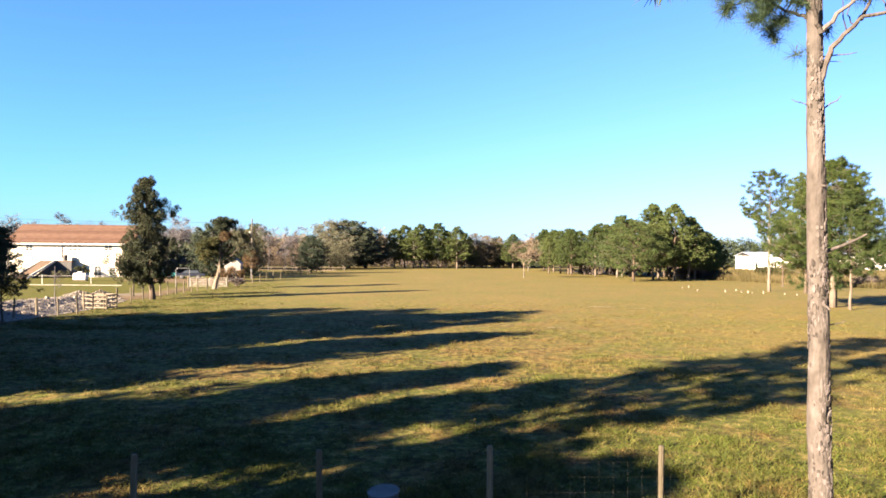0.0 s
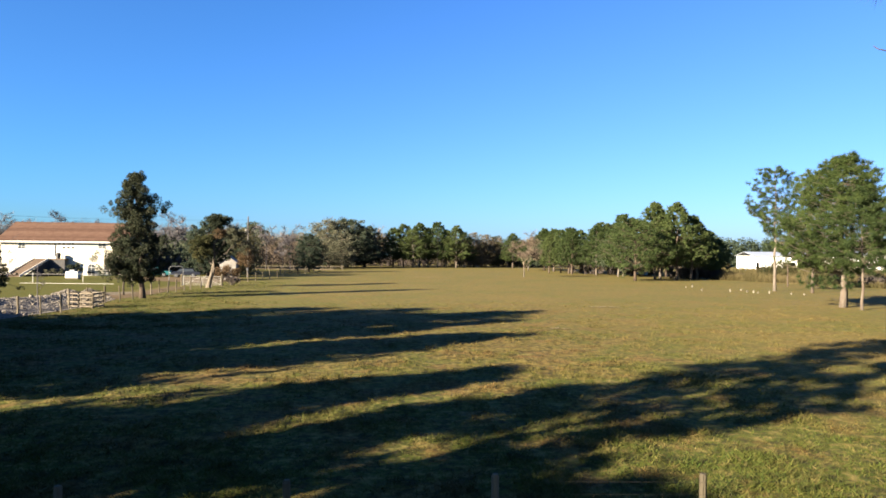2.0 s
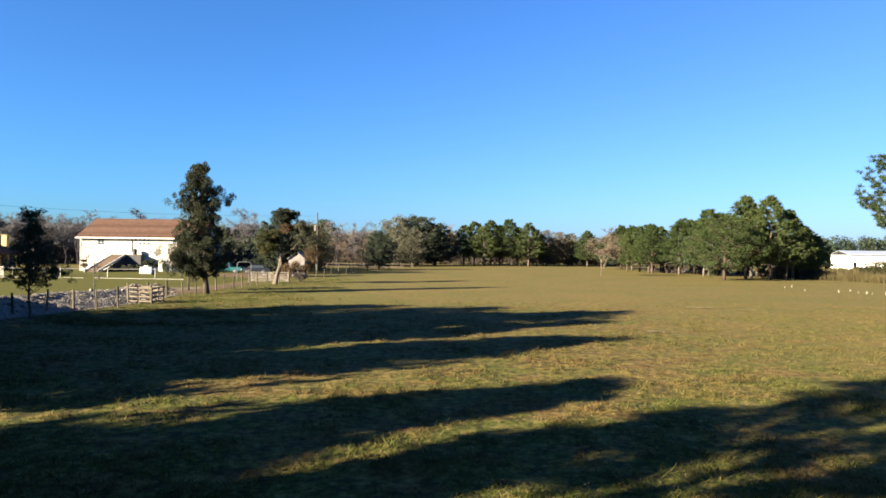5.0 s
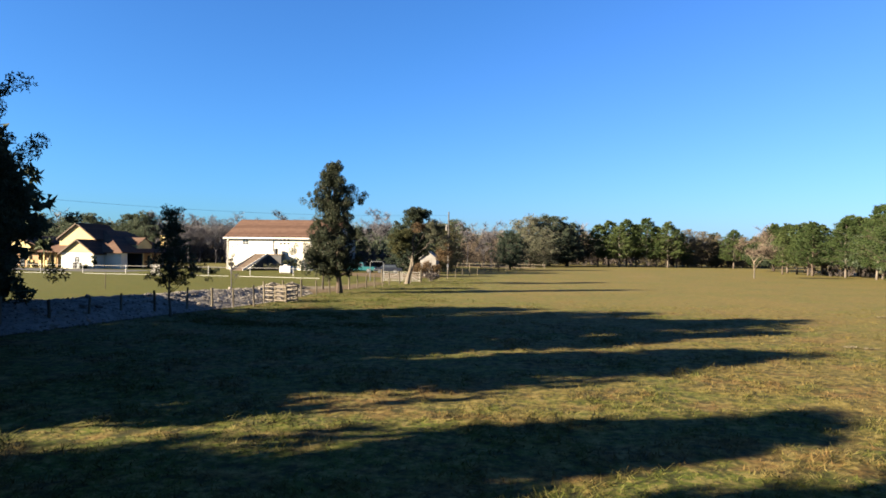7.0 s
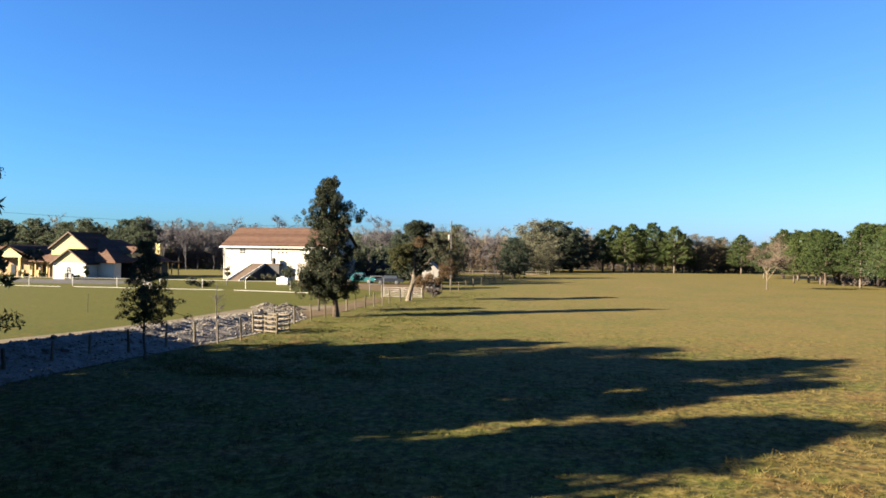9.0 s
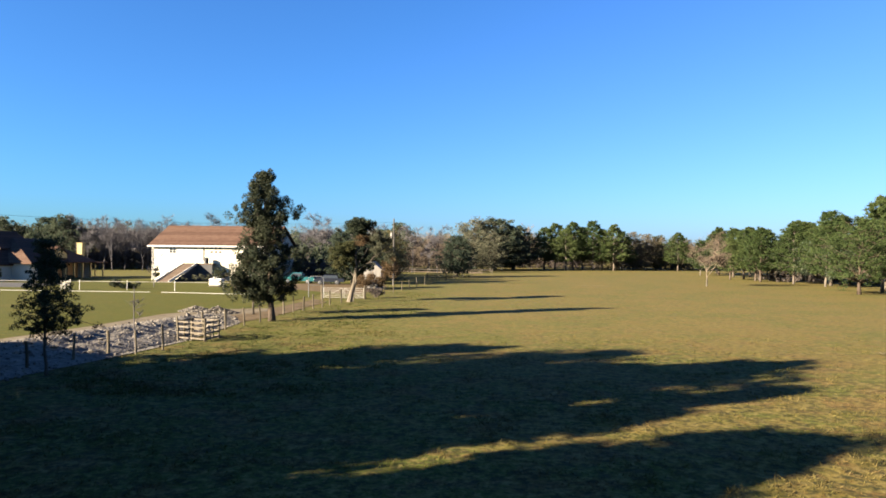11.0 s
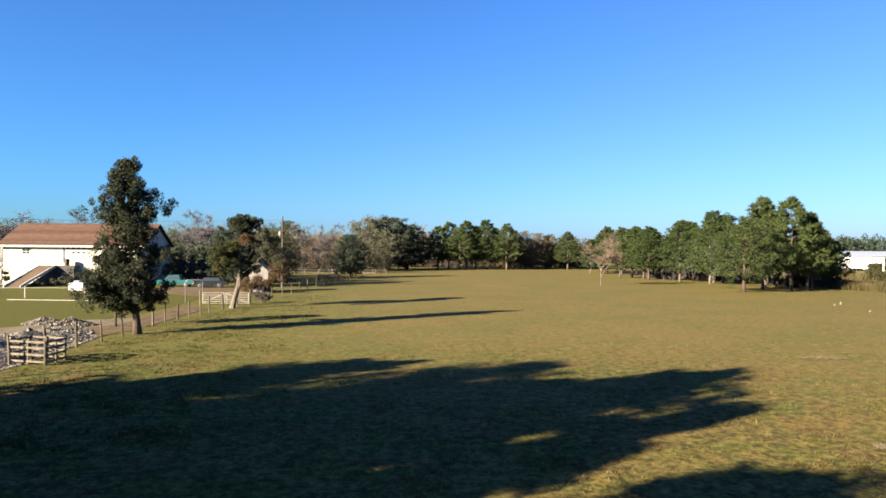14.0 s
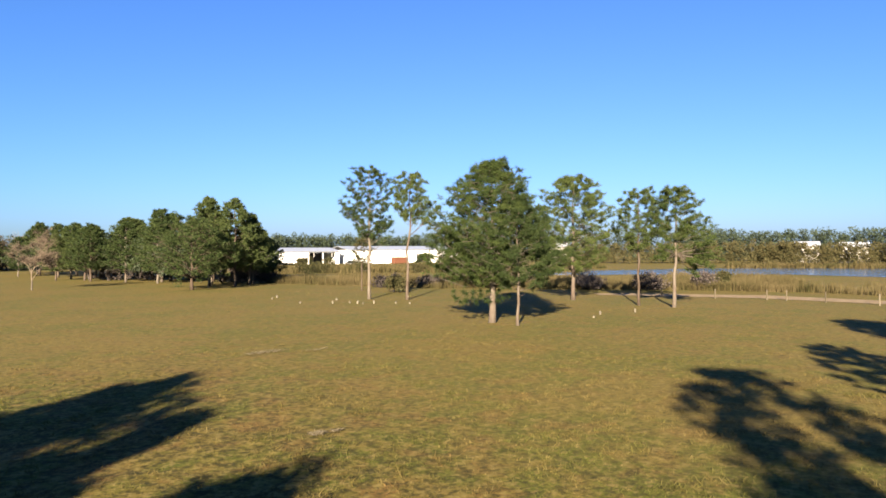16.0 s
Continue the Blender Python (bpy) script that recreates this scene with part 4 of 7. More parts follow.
# soft clusters of needles left of the stem, and two small ones
for dx, z, size, k in ((-1.2, 7.50, 0.16, 9), (-0.93, 7.29, 0.13, 8), (-0.70, 7.47, 0.17, 10), (-0.82, 7.56, 0.16, 9), (-0.56, 7.14, 0.09, 5), (-0.45, 7.36, 0.15, 8), (-1.02, 7.62, 0.18, 10), (-0.66, 7.66, 0.2, 12),
                       (-1.35, 7.72, 0.2, 9), (-0.3, 7.55, 0.12, 6), (-0.33, 6.87, 0.05, 2), (0.21, 7.22, 0.05, 2), (0.55, 7.72, 0.12, 5), (0.75, 7.75, 0.14, 6), (-0.58, 7.28, 0.10, 5)):
    c = Vector((dx - 0.02, 0.12 * math.sin(dx * 9), z))
    limbs.tube([c, c.lerp(Vector((-0.2, 0.1, 7.75)), 0.5) + Vector((0, 0, 0.05)), Vector((-0.2, 0.1, 7.75))] if dx < -0.4 else [c, c + Vector((0.06, 0.05, 0.14))], [0.006, 0.008, 0.01][:3 if dx < -0.4 else 2], 4, False)
    for _ in range(k):
        w = Vector((py.gauss(-0.2, 0.8), py.gauss(0, 0.8), py.gauss(-0.1, 0.7))).normalized()
        tips.append(tuple(c + w * size * py.uniform(0.2, 1.0)))
        ways.append(tuple(w))
for a, z0, L, up in [(150, 7.9, 1.9, 0.25), (200, 8.3, 1.8, 0.35), (60, 8.1, 1.7, 0.4), (300, 8.2, 1.5, 0.35), (110, 8.3, 1.8, 0.3)] + \
        [(i * 137.5, 8.6 + i * 0.135, 2.6 * (1 - (i / 46) ** 2) + 0.6, 0.25) for i in range(44)]:
    d = Vector((math.cos(radians(a)), math.sin(radians(a)), 0))
    s = Vector((0.055 - 0.016 * z0, 0, z0))
    line = bent(s, s + d * L + Vector((0, 0, L * up)), py, 5, 0.07, -0.12)
    limbs.tube(line, taper(0.045 if z0 < 8.4 else 0.035, 0.012, 5), 6, True, 0.1, py)
    for k in range(11):
        u = py.uniform(0.35, 1.0) * 4.999
        j = int(u)
        w = (d + Vector((py.gauss(0, 0.9), py.gauss(0, 0.9), py.gauss(0.3, 0.5)))).normalized()
        high.append(tuple(line[j].lerp(line[j + 1], u - j) + w * py.uniform(0.1, 0.5)))
        high_ways.append(tuple(w))
part("crown_wood", limbs, M_bark, near_pine)
part("foliage", needle_mesh("foliage", tips, ways, 70, 0.24, 0.005, np.random.default_rng(32), 0.8), L_fresh, near_pine)
part("high_foliage", needle_mesh("high_foliage", high, high_ways, 56, 0.34, 0.06, np.random.default_rng(34), 0.8), L_pine, near_pine)

# tree at the farm gate, its lower trunk dead and bleached
pyg = random.Random(42)
gate_tree = thing("leaning_gate_tree", (-17.7, 89.0, 0), "gnarled evergreen with a bleached leaning trunk by the gate", "tree")
gb = Build()
gb.tube([(-0.35, -0.1, -0.2), (-0.1, 0, 1.0), (0.2, 0, 2.0), (0.25, 0.1, 2.9)], [0.34, 0.22, 0.24, 0.12], 11, True, 0.14, pyg)
gb.tube([(0.1, 0, 1.2), (0.4, -0.1, 2.2), (0.3, 0, 3.1)], [0.12, 0.1, 0.04], 7, True, 0.1, pyg)
part("dead_stem", gb, M_deadwood, gate_tree, "bleached split dead stem")
gl = Build()
for a, b in (((0.3, 0.3, 3.0), (3.3, 0.6, 5.8)), ((1.4, 0.3, 4.0), (3.2, 0.2, 5.5)), ((2.2, 0.4, 4.9), (4.2, 0.4, 5.4))):
    gl.tube(bent(a, b, pyg, 5, 0.06), taper(0.04, 0.012, 5), 6)
part("bare_limb", gl, M_barkdark, gate_tree)
gt = Build()
for a, b, r in (((0.2, 0.1, 2.8), (0.5, 1.0, 8.0), 0.15), ((0.2, 0.1, 2.6), (-1.8, 0.6, 5.0), 0.09), ((0.25, 0.2, 3.4), (1.7, 1.0, 6.3), 0.08)):
    gt.tube(bent(a, b, pyg, 5, 0.05), taper(r, r * 0.25, 5), 7)
part("living_stem", gt, M_barkdark, gate_tree)


def clumps_in(cx, cy, cz, rx, ry, rz, n, seed):
    """Clump centres spread over an oval, towards its skin."""
    q = np.random.default_rng(seed).normal(size=(n, 3))
    q /= np.linalg.norm(q, axis=1)[:, None]
    q *= np.random.default_rng(seed + 1).uniform(0.35, 1.0, (n, 1))
    return np.array((cx, cy, cz)) + q * np.array((rx, ry, rz))


for nm, mat, text, ovals, size in (
        ("green_foliage", L_olive, "dense olive-green foliage", ((-1.2, 0.4, 4.7, 1.65, 1.4, 1.6, 76), (-0.6, 0.4, 5.9, 0.8, 0.8, 0.6, 16)), 0.13),
        ("dark_foliage", L_cedar, "dark green tuft of foliage", ((0.6, 0.9, 8.0, 1.8, 1.2, 0.85, 66), (0.5, 0.8, 7.0, 0.7, 0.7, 0.5, 12), (1.0, 1.2, 4.3, 1.3, 1.0, 1.3, 34)), 0.13),
        ("olive_foliage", L_moss, "grey-olive thin foliage", ((2.6, 0.8, 6.2, 1.4, 1.1, 1.3, 50), (3.8, 0.9, 5.0, 0.7, 0.8, 1.3, 18)), 0.12),
        ("brown_foliage", L_brown, "dead brown foliage", ((1.0, 0.5, 6.5, 1.1, 0.9, 0.7, 26), (3.8, 0.5, 3.7, 1.1, 0.9, 1.2, 26)), 0.12)):
    cs = np.concatenate([clumps_in(*o[:7], 430 + i) for i, o in enumerate(ovals)])
    part(nm, leaf_mesh(nm, cs, np.full(len(cs), 0.38), 150 if nm != "brown_foliage" else 90, size, np.random.default_rng(43)), mat, gate_tree, text)

# ---------------------------------------------------------------- the group of pines before the pond
WIDE = [(3.4, 2.2), (4.6, 4.4), (6.4, 4.8), (8.0, 4.5), (9.2, 3.9), (10.4, 3.1), (11.4, 2.1), (12.2, 1.2), (12.8, 0.4)]
G = "pines before the pond"
broad = pine_tree("spreading_pine_tree", 12.7, WIDE, 51, "broad double-trunked pine with low green boughs", trunk_r=0.28, boughs=200, tufts=30, needles=20, length=0.32, width=0.03, at=(39.8, 56.7, 0), group=G,
                  droop=0.3, puff=0.55, reach=((3.6, 8.0, 140, 5.6, 30),))
low = needle_mesh("low_bough", [(-2.9 + 0.14 * i + 0.3 * math.sin(i * 5), 1.4 - 0.09 * i + 0.5 * math.sin(i * 3.1), 2.1 + 0.45 * math.sin(i * 1.7)) for i in range(26)], [(0.3 * math.sin(i), -0.4, -0.1) for i in range(26)], 60, 0.42, 0.035, np.random.default_rng(59))
part("low_bough", low, L_pine, broad, "drooping low bough")
second = Build()
second.tube(bent((0.45, 0.25, -0.2), (0.7, 0.6, 8.5), random.Random(5), 6, 0.02), taper(0.17, 0.05, 6), 8)
part("second_trunk", second, M_barkpale, broad)
pine_tree("pine_tree", 9.8, [(3.0, 1.6), (4.6, 3.0), (6.5, 2.9), (8.4, 1.8), (9.8, 0.5)], 52, "young slim pine with bright green boughs", trunk_r=0.12, boughs=80, tufts=26, needles=20, length=0.36, width=0.032, at=(39.3, 53.9, 0), leaf=L_grove, group=G,
          reach=((3.2, 6.5, -41, 4.2, 12),))
pine_tree("tall_thin_pine_tree", 15.5, [(6.8, 0.8), (8.6, 1.7), (10.6, 2.9), (12.4, 3.0), (14.0, 2.4), (15.0, 1.6), (15.6, 0.7)], 53, "tall slender pine with an open high crown", trunk_r=0.19, boughs=62, tufts=24, needles=18, length=0.36, width=0.036,
          at=(51.0, 83.1, 0), group=G, snags=4, rise=0.8, puff=0.5, reach=((9.6, 11.2, 139, 3.6, 6), (7.2, 9.4, -41, 2.8, 9)))
pine_tree("tall_thin_pine_tree", 14.6, [(9.2, 0.8), (10.6, 2.0), (12.2, 2.2), (13.6, 1.7), (14.6, 0.7)], 54, "tall slender forked pine with an open high crown", trunk_r=0.18, boughs=46, tufts=24, needles=18, length=0.36, width=0.036,
          at=(53.1, 79.0, 0), group=G, snags=4, lean=(0.4, -0.2), rise=1.0, puff=0.5, reach=((9.6, 11.6, -41, 3.6, 10),))
pine_tree("pine_tree", 7.5, [(4.0, 0.8), (6.0, 1.6), (7.5, 0.6)], 55, "small spindly olive-green pine by the reeds", trunk_r=0.11, boughs=26, tufts=10, needles=10, length=0.4, width=0.05, at=(61.7, 96.3, 0), group=G, leaf=L_olive)
pine_tree("pine_tree", 14.0, [(3.4, 2.6), (5.5, 4.6), (8.0, 5.4), (10.0, 4.8), (12.0, 3.4), (13.3, 2.0), (14.0, 0.8)], 56, "full rounded pine with a clean grey trunk", trunk_r=0.24, boughs=130, tufts=30, needles=20, length=0.36, width=0.036, at=(64.5, 64.0, 0), group=G, puff=0.55)
pine_tree("pine_tree", 11.7, [(5.5, 0.9), (7.2, 1.8), (8.5, 2.4), (10.0, 2.3), (11.2, 1.4), (11.7, 0.6)], 57, "slim pine with a thin grey-green crown", trunk_r=0.14, boughs=56, tufts=24, needles=18, length=0.34, width=0.034, at=(62.1, 55.0, 0), group=G, rise=0.6, puff=0.42)
pine_tree("pine_tree", 11.8, [(6.5, 1.1), (8.0, 2.2), (9.6, 2.5), (11.0, 1.9), (11.8, 0.8)], 58, "leaning pine with boughs reaching to one side", trunk_r=0.19, boughs=60, tufts=24, needles=18, length=0.34, width=0.034, at=(62.2, 51.4, 0), group=G, lean=(0.5, 0), puff=0.45,
          reach=((2.4, 9.0, -45, 4.0, 34), (4.0, 6.0, 135, 2.0, 6)))

# ---------------------------------------------------------------- grove and far woods
bare_tree("bare_tree", 7.8, 6.2, 61, "leafless rusty-twigged tree standing in the pasture", mat=M_twigbrown, at=(32.4, 135.5, 0), trunk_r=0.08, twigs=6500, tw=0.024, tl=0.85, base=0.1)
bp = Build()
bp.tube([(0, 0, -0.2), (0.02, 0, 1.2), (0, 0, 2.6)], [0.1, 0.08, 0.06], 8)
part("lower_trunk", bp, M_barkdark, bpy.data.objects["bare_tree"])
bpy.data.objects["bare_tree"].scale = (1.15, 1.15, 1.02)
spray_tree("lone_oak_tree", 11.1, [(2.8, 3.6), (4.4, 5.6), (6.2, 5.8), (8.2, 4.6), (9.8, 3.2), (11.0, 1.4)], 62, "spreading green tree with pale limbs at the grove's edge", leaf=L_grove, bark=M_barkpale,
           limbs=54, sprays=10, leaves=58, size=0.2, spray_r=0.72, trunk_r=0.26, at=(47.4, 117.0, 0), rise=0.5)
kinds = {}
kinds["pine"] = [pine_tree("grove_pine_tree", 12.5, [(2.6, 2.2), (4.0, 3.6), (6.0, 3.8), (8.2, 3.0), (10.2, 2.0), (11.6, 1.1), (12.4, 0.4)], 70 + i, "tall green pine in the grove", trunk_r=0.2, boughs=92, tufts=20, needles=8,
                           length=0.46, width=0.11, group="pines of the grove", snags=2, puff=0.6, leaf=L_grove, rise=0.5) for i in range(3)]
kinds["oak"] = [spray_tree("far_oak_tree", 12.0, [(1.6, 4.2), (3.2, 5.4), (6.0, 5.7), (8.8, 4.5), (10.8, 2.8), (11.8, 1.2)], 75 + i, "large dark evergreen oak at the wood's edge", leaf=L_faroak, limbs=60, sprays=10, leaves=42,
                           size=0.33, spray_r=0.85, trunk_r=0.35, group="oaks at the wood's edge", rise=0.6) for i in range(2)]
kinds["moss"] = [spray_tree("mossy_oak_tree", 11.0, [(1.4, 2.8), (3.6, 4.2), (6.5, 4.4), (9.0, 3.4), (10.8, 1.4)], 78, "grey-green oak hung with moss", leaf=L_moss, bark=M_deadwood, limbs=48, sprays=9, leaves=40, size=0.24,
                            spray_r=0.7, trunk_r=0.28, group="oaks at the wood's edge", flat=1.1, rise=0.6)]
kinds["olive"] = [spray_tree("olive_green_tree", 11.0, [(1.0, 2.4), (4.0, 3.8), (7.0, 3.6), (9.5, 2.4), (11.0, 0.8)], 80 + i, "olive-brown half-bare tree in the wood", leaf=L_olive, limbs=44, sprays=8, leaves=36, size=0.24,
                             spray_r=0.7, trunk_r=0.22, group="trees of the far wood", rise=0.8) for i in range(2)]
kinds["grey"] = [bare_tree("grey_bare_tree", 12.0, 2.7, 84 + i, "leafless grey tree in the wood", twigs=3400, tw=0.035, tl=0.9, trunk_r=0.10, group="bare trees of the wood") for i in range(2)]
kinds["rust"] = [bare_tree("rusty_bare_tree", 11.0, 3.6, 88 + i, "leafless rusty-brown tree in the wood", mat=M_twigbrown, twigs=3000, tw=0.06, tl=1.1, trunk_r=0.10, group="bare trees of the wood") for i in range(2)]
base_h = {"pine": 12.3, "oak": 12.6, "moss": 11.2, "olive": 11.4, "grey": 12.0, "rust": 10.2, "tan": 11.4}
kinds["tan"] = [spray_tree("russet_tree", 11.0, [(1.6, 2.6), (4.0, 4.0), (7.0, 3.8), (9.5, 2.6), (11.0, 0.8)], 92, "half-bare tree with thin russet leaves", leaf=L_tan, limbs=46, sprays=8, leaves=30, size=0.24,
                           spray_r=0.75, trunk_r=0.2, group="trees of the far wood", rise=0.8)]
used = {k: 0 for k in kinds}
pyt = random.Random(99)


def plant(kind, x, y, h, wide=1.0):
    """One tree of a kind at a place, h metres tall: the first ones built, then copies of them."""
    s = h / base_h[kind]
    m = Matrix.Translation((x, y, 0)) @ Matrix.Rotation(pyt.uniform(0, 6.28), 4, "Z") @ Matrix.Diagonal((s * wide, s * wide, s, 1))
    i = used[kind]
    used[kind] += 1
    first = kinds[kind][i % len(kinds[kind])]
    if i < len(kinds[kind]):
        first.matrix_basis = m
        return first
    return copy_thing(first, m @ Matrix.Diagonal((*[1 / k for k in first.scale], 1)))


# the grove to the right of the field: its near edge, then its depth
for x, y, h, w in [(56.9, 121, 14.0, 0.9), (60.5, 122.5, 11.8, 0.95), (54.2, 124, 14.2, 0.9), (63.5, 126, 11.0, 1.0), (67, 129, 9.3, 1.05), (70.5, 131, 7.8, 1.1), (58, 130, 13.0, 1.0), (56.3, 144, 13.2, 1.0), (63, 138, 12.0, 1.0),
                   (52.5, 150, 11.0, 1.0), (60, 152, 12.0, 1.1), (49.5, 158, 10.8, 1.0), (57, 160, 12.3, 1.0), (53.6, 140, 10.6, 1.0), (50.4, 163, 10.2, 1.1), (59, 146, 12.6, 1.1)]:
    plant("pine", x, y, h * 0.965, w * 1.2)
for x, y, h, w in [(51.2, 172, 10.8, 1.0), (57.3, 175, 11.2, 1.0), (47, 168, 8.6, 1.0), (62, 168, 11.6, 1.1), (53, 184, 11.0, 1.1), (59, 190, 12.0, 1.1), (49, 196, 9.2, 0.9), (56, 204, 11.6, 1.1), (60, 218, 12.0, 1.1), (66, 150, 11.5, 1.1),
                   (70, 160, 11.5, 1.1), (68, 178, 12, 1.1), (74, 140, 9.0, 1.0)]:
    plant("pine", x, y, h * pyt.uniform(0.93, 1.04), w * 1.2)
# behind the farm gate
for kind, x, y, h, w in [("grey", -41.7, 158, 12.3, 1.00), ("grey", -36.9, 150, 11.5, 1.00), ("grey", -38.1, 165, 11.9, 1.00), ("oak", -26.0, 128, 10.0, 0.99),
                         ("olive", -20.4, 135, 9.4, 0.85), ("oak", -22.6, 141, 9.0, 0.7), ("oak", -30.5, 214, 14.0, 0.90), ("oak", -36.5, 217, 12.5, 1.1)]:
    plant(kind, x, y, h, w)
# oaks at the end of the field
for kind, x, y, h, w in [("oak", -10.9, 165, 9.2, 0.95), ("moss", -8.6, 221, 15.6, 1.3), ("oak", -2.9, 228, 16.6, 1.4), ("oak", 2.8, 232, 14.2, 1.24),
                         ("moss", -4.3, 214, 8.9, 1.18), ("rust", 5.7, 262, 13.0, 0.90), ("rust", 9.7, 255, 12.8, 0.93)]:
    plant(kind, x, y, h, w)
# pines at the end of the field
for kind, x, y, h, w in [("pine", 12.6, 236, 12.9, 1.35), ("pine", 16.2, 238, 14.3, 1.25), ("pine", 18.9, 232, 12.2, 1.35), ("pine", 21.6, 236, 14.6, 1.2), ("pine", 24.9, 240, 13.2, 1.4), ("pine", 27.6, 235, 14.9, 1.15),
                         ("pine", 30.9, 238, 12.6, 1.35), ("pine", 33.8, 234, 13.9, 1.2), ("pine", 37.6, 241, 12.0, 1.3)]:
    plant(kind, x, y, h, w)
# mixed trees between the pines and the grove
for kind, x, y, h, w in [("tan", 42.0, 246, 13.2, 0.95), ("tan", 46.0, 244, 12.4, 0.9), ("olive", 49.6, 247, 12.0, 0.91), ("tan", 52.4, 252, 11.6, 1.0), ("pine", 54.8, 240, 11.7, 1.29),
                         ("tan", 60.0, 250, 11.0, 1.05), ("rust", 64.9, 262, 10.5, 1.07), ("tan", 67.7, 256, 10.6, 1.04), ("tan", 8.6, 246, 12.0, 0.8), ("olive", 71.1, 260, 10.9, 0.90)]:
    plant(kind, x, y, h, w)
# wood beyond the cream house
for kind, x, y, h, w in [("oak", -160.9, 190, 14.2, 1.10), ("olive", -160.1, 196, 12.9, 0.90), ("oak", -149.4, 190, 14.0, 0.96), ("rust", -150.9, 198, 12.9, 0.93),
                         ("oak", -139.1, 190, 13.4, 0.99), ("oak", -127.1, 182, 13.6, 0.95), ("olive", -123.0, 186, 11.4, 0.90), ("oak", -116.0, 184, 14.0, 0.9),
                         ("oak", -109.4, 180, 14.0, 0.80)]:
    plant(kind, x, y, h, w)
# bare wood between the houses
for kind, x, y, h, w in [("grey", -107.2, 182, 12.6, 1.00), ("grey", -101.8, 178, 12.1, 1.00), ("grey", -103.6, 186, 12.8, 1.00), ("grey", -98.7, 180, 12.4, 1.00),
                         ("grey", -94.4, 176, 11.5, 1.00), ("grey", -95.9, 184, 12.1, 1.00), ("grey", -92.1, 188, 12.1, 0.90), ("grey", -89.1, 180, 11.7, 1.00),
                         ("grey", -88.0, 184, 11.3, 1.00)]:
    plant(kind, x, y, h, w)
# tree tops over the white roof
for kind, x, y, h, w in [("grey", -86.1, 190, 13.6, 1.5), ("grey", -76.2, 192, 13.4, 1.45)]:
    plant(kind, x, y, h, w)
# more trees in the depth of the wood
for i in range(16):
    plant("rust", -34 + i * 2.6 + pyt.uniform(-1, 1), 268 + pyt.uniform(-6, 10), pyt.uniform(8.8, 10.2), 1.1)
for i in range(10):
    plant("grey", -44 + i * 3.0 + pyt.uniform(-1, 1), 188 + pyt.uniform(-6, 10), pyt.uniform(9.5, 11.5), 1.0)
for i in range(16):
    plant("grey", -112 + i * 3.2 + pyt.uniform(-1.5, 1.5), 196 + pyt.uniform(-6, 10), pyt.uniform(10.5, 12.6), 0.9)
for i in range(8):
    plant("olive", -158 + i * 7 + pyt.uniform(-1.5, 1.5), 206 + pyt.uniform(-4, 8), pyt.uniform(11.0, 13.0), 1.1)

# woods out to the horizon, one mass of crowns each
def far_wood(name, rows, mat, label, seed, size, leaves=40, slim=0.5, droop=0.0, low=0.1):
    """A mass of crowns along rows (x0, y0, x1, y1, trees, height, depth), each crown of loose clumps in an oval."""
    rng, pyr = np.random.default_rng(seed), random.Random(seed)
    cs, rs = [], []
    for x0, y0, x1, y1, n, h, deep in rows:
        L = math.hypot(x1 - x0, y1 - y0)
        for i in range(n):
            u, d = (i + pyr.random()) / n, pyr.uniform(0, deep)
            cx, cy = x0 + (x1 - x0) * u - (y1 - y0) / L * d, y0 + (y1 - y0) * u + (x1 - x0) / L * d
            hh = h * pyr.uniform(0.82, 1.05)
            for k in range(9):
                t = low + (0.96 - low) * (k + pyr.random()) / 9
                r = hh * 0.27 * math.sqrt(max(0.05, 1 - ((t - 0.5) / 0.56) ** 2)) * pyr.uniform(0.3, 1.0)
                a = pyr.uniform(0, 6.283)
                cs.append((cx + r * math.cos(a), cy + r * math.sin(a), hh * t))
                rs.append(hh * pyr.uniform(0.12, 0.19))
    ob = part(name, leaf_mesh(name, cs, rs, leaves, size, rng, 0.9, slim, droop), mat)
    return tagged(ob, label, "woods", "", "stuff")


far_wood("far_pine_woods", [(-60, 360, 120, 330, 40, 12, 18), (110, 305, 275, 270, 200, 13.0, 14), (262, 270, 325, 130, 90, 15, 16)], L_wood, "distant dark pine woods on the skyline", 201, 0.95, 28)
far_wood("pond_side_woods", [(308, 155, 332, -120, 190, 14.2, 14)], L_wood, "dark woods on the skyline beyond the pond", 205, 0.85, 48)
far_wood("far_mixed_woods", [(-190, 215, -105, 203, 46, 12.5, 8), (238, 165, 272, 90, 50, 8.5, 8), (268, 105, 292, 0, 105, 8.0, 8), (286, 20, 290, -90, 50, 10.5, 14), (60, 262, 120, 250, 20, 10, 10), (30, 256, 62, 254, 16, 10, 6)], L_olive, "distant mixed brown and green woods", 202, 0.6, 42)
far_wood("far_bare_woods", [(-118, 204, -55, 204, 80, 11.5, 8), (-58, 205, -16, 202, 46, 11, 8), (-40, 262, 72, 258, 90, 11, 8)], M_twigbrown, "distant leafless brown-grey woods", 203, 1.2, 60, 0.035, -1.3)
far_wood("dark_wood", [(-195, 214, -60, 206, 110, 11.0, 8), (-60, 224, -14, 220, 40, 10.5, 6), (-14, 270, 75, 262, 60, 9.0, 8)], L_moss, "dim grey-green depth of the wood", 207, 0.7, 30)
far_wood("grey_wood", [(-124, 194, -62, 192, 80, 11.5, 6), (-60, 194, -36, 198, 30, 10.5, 5)], M_twig, "leafless grey wood behind the houses", 209, 1.2, 60, 0.035, -1.3)
far_wood("gate_wood", [(-52, 166, -22, 148, 34, 9.5, 8), (-44, 150, -24, 140, 22, 6.5, 5)], L_faroak, "dark wood behind the farm gate", 210, 0.45, 40)
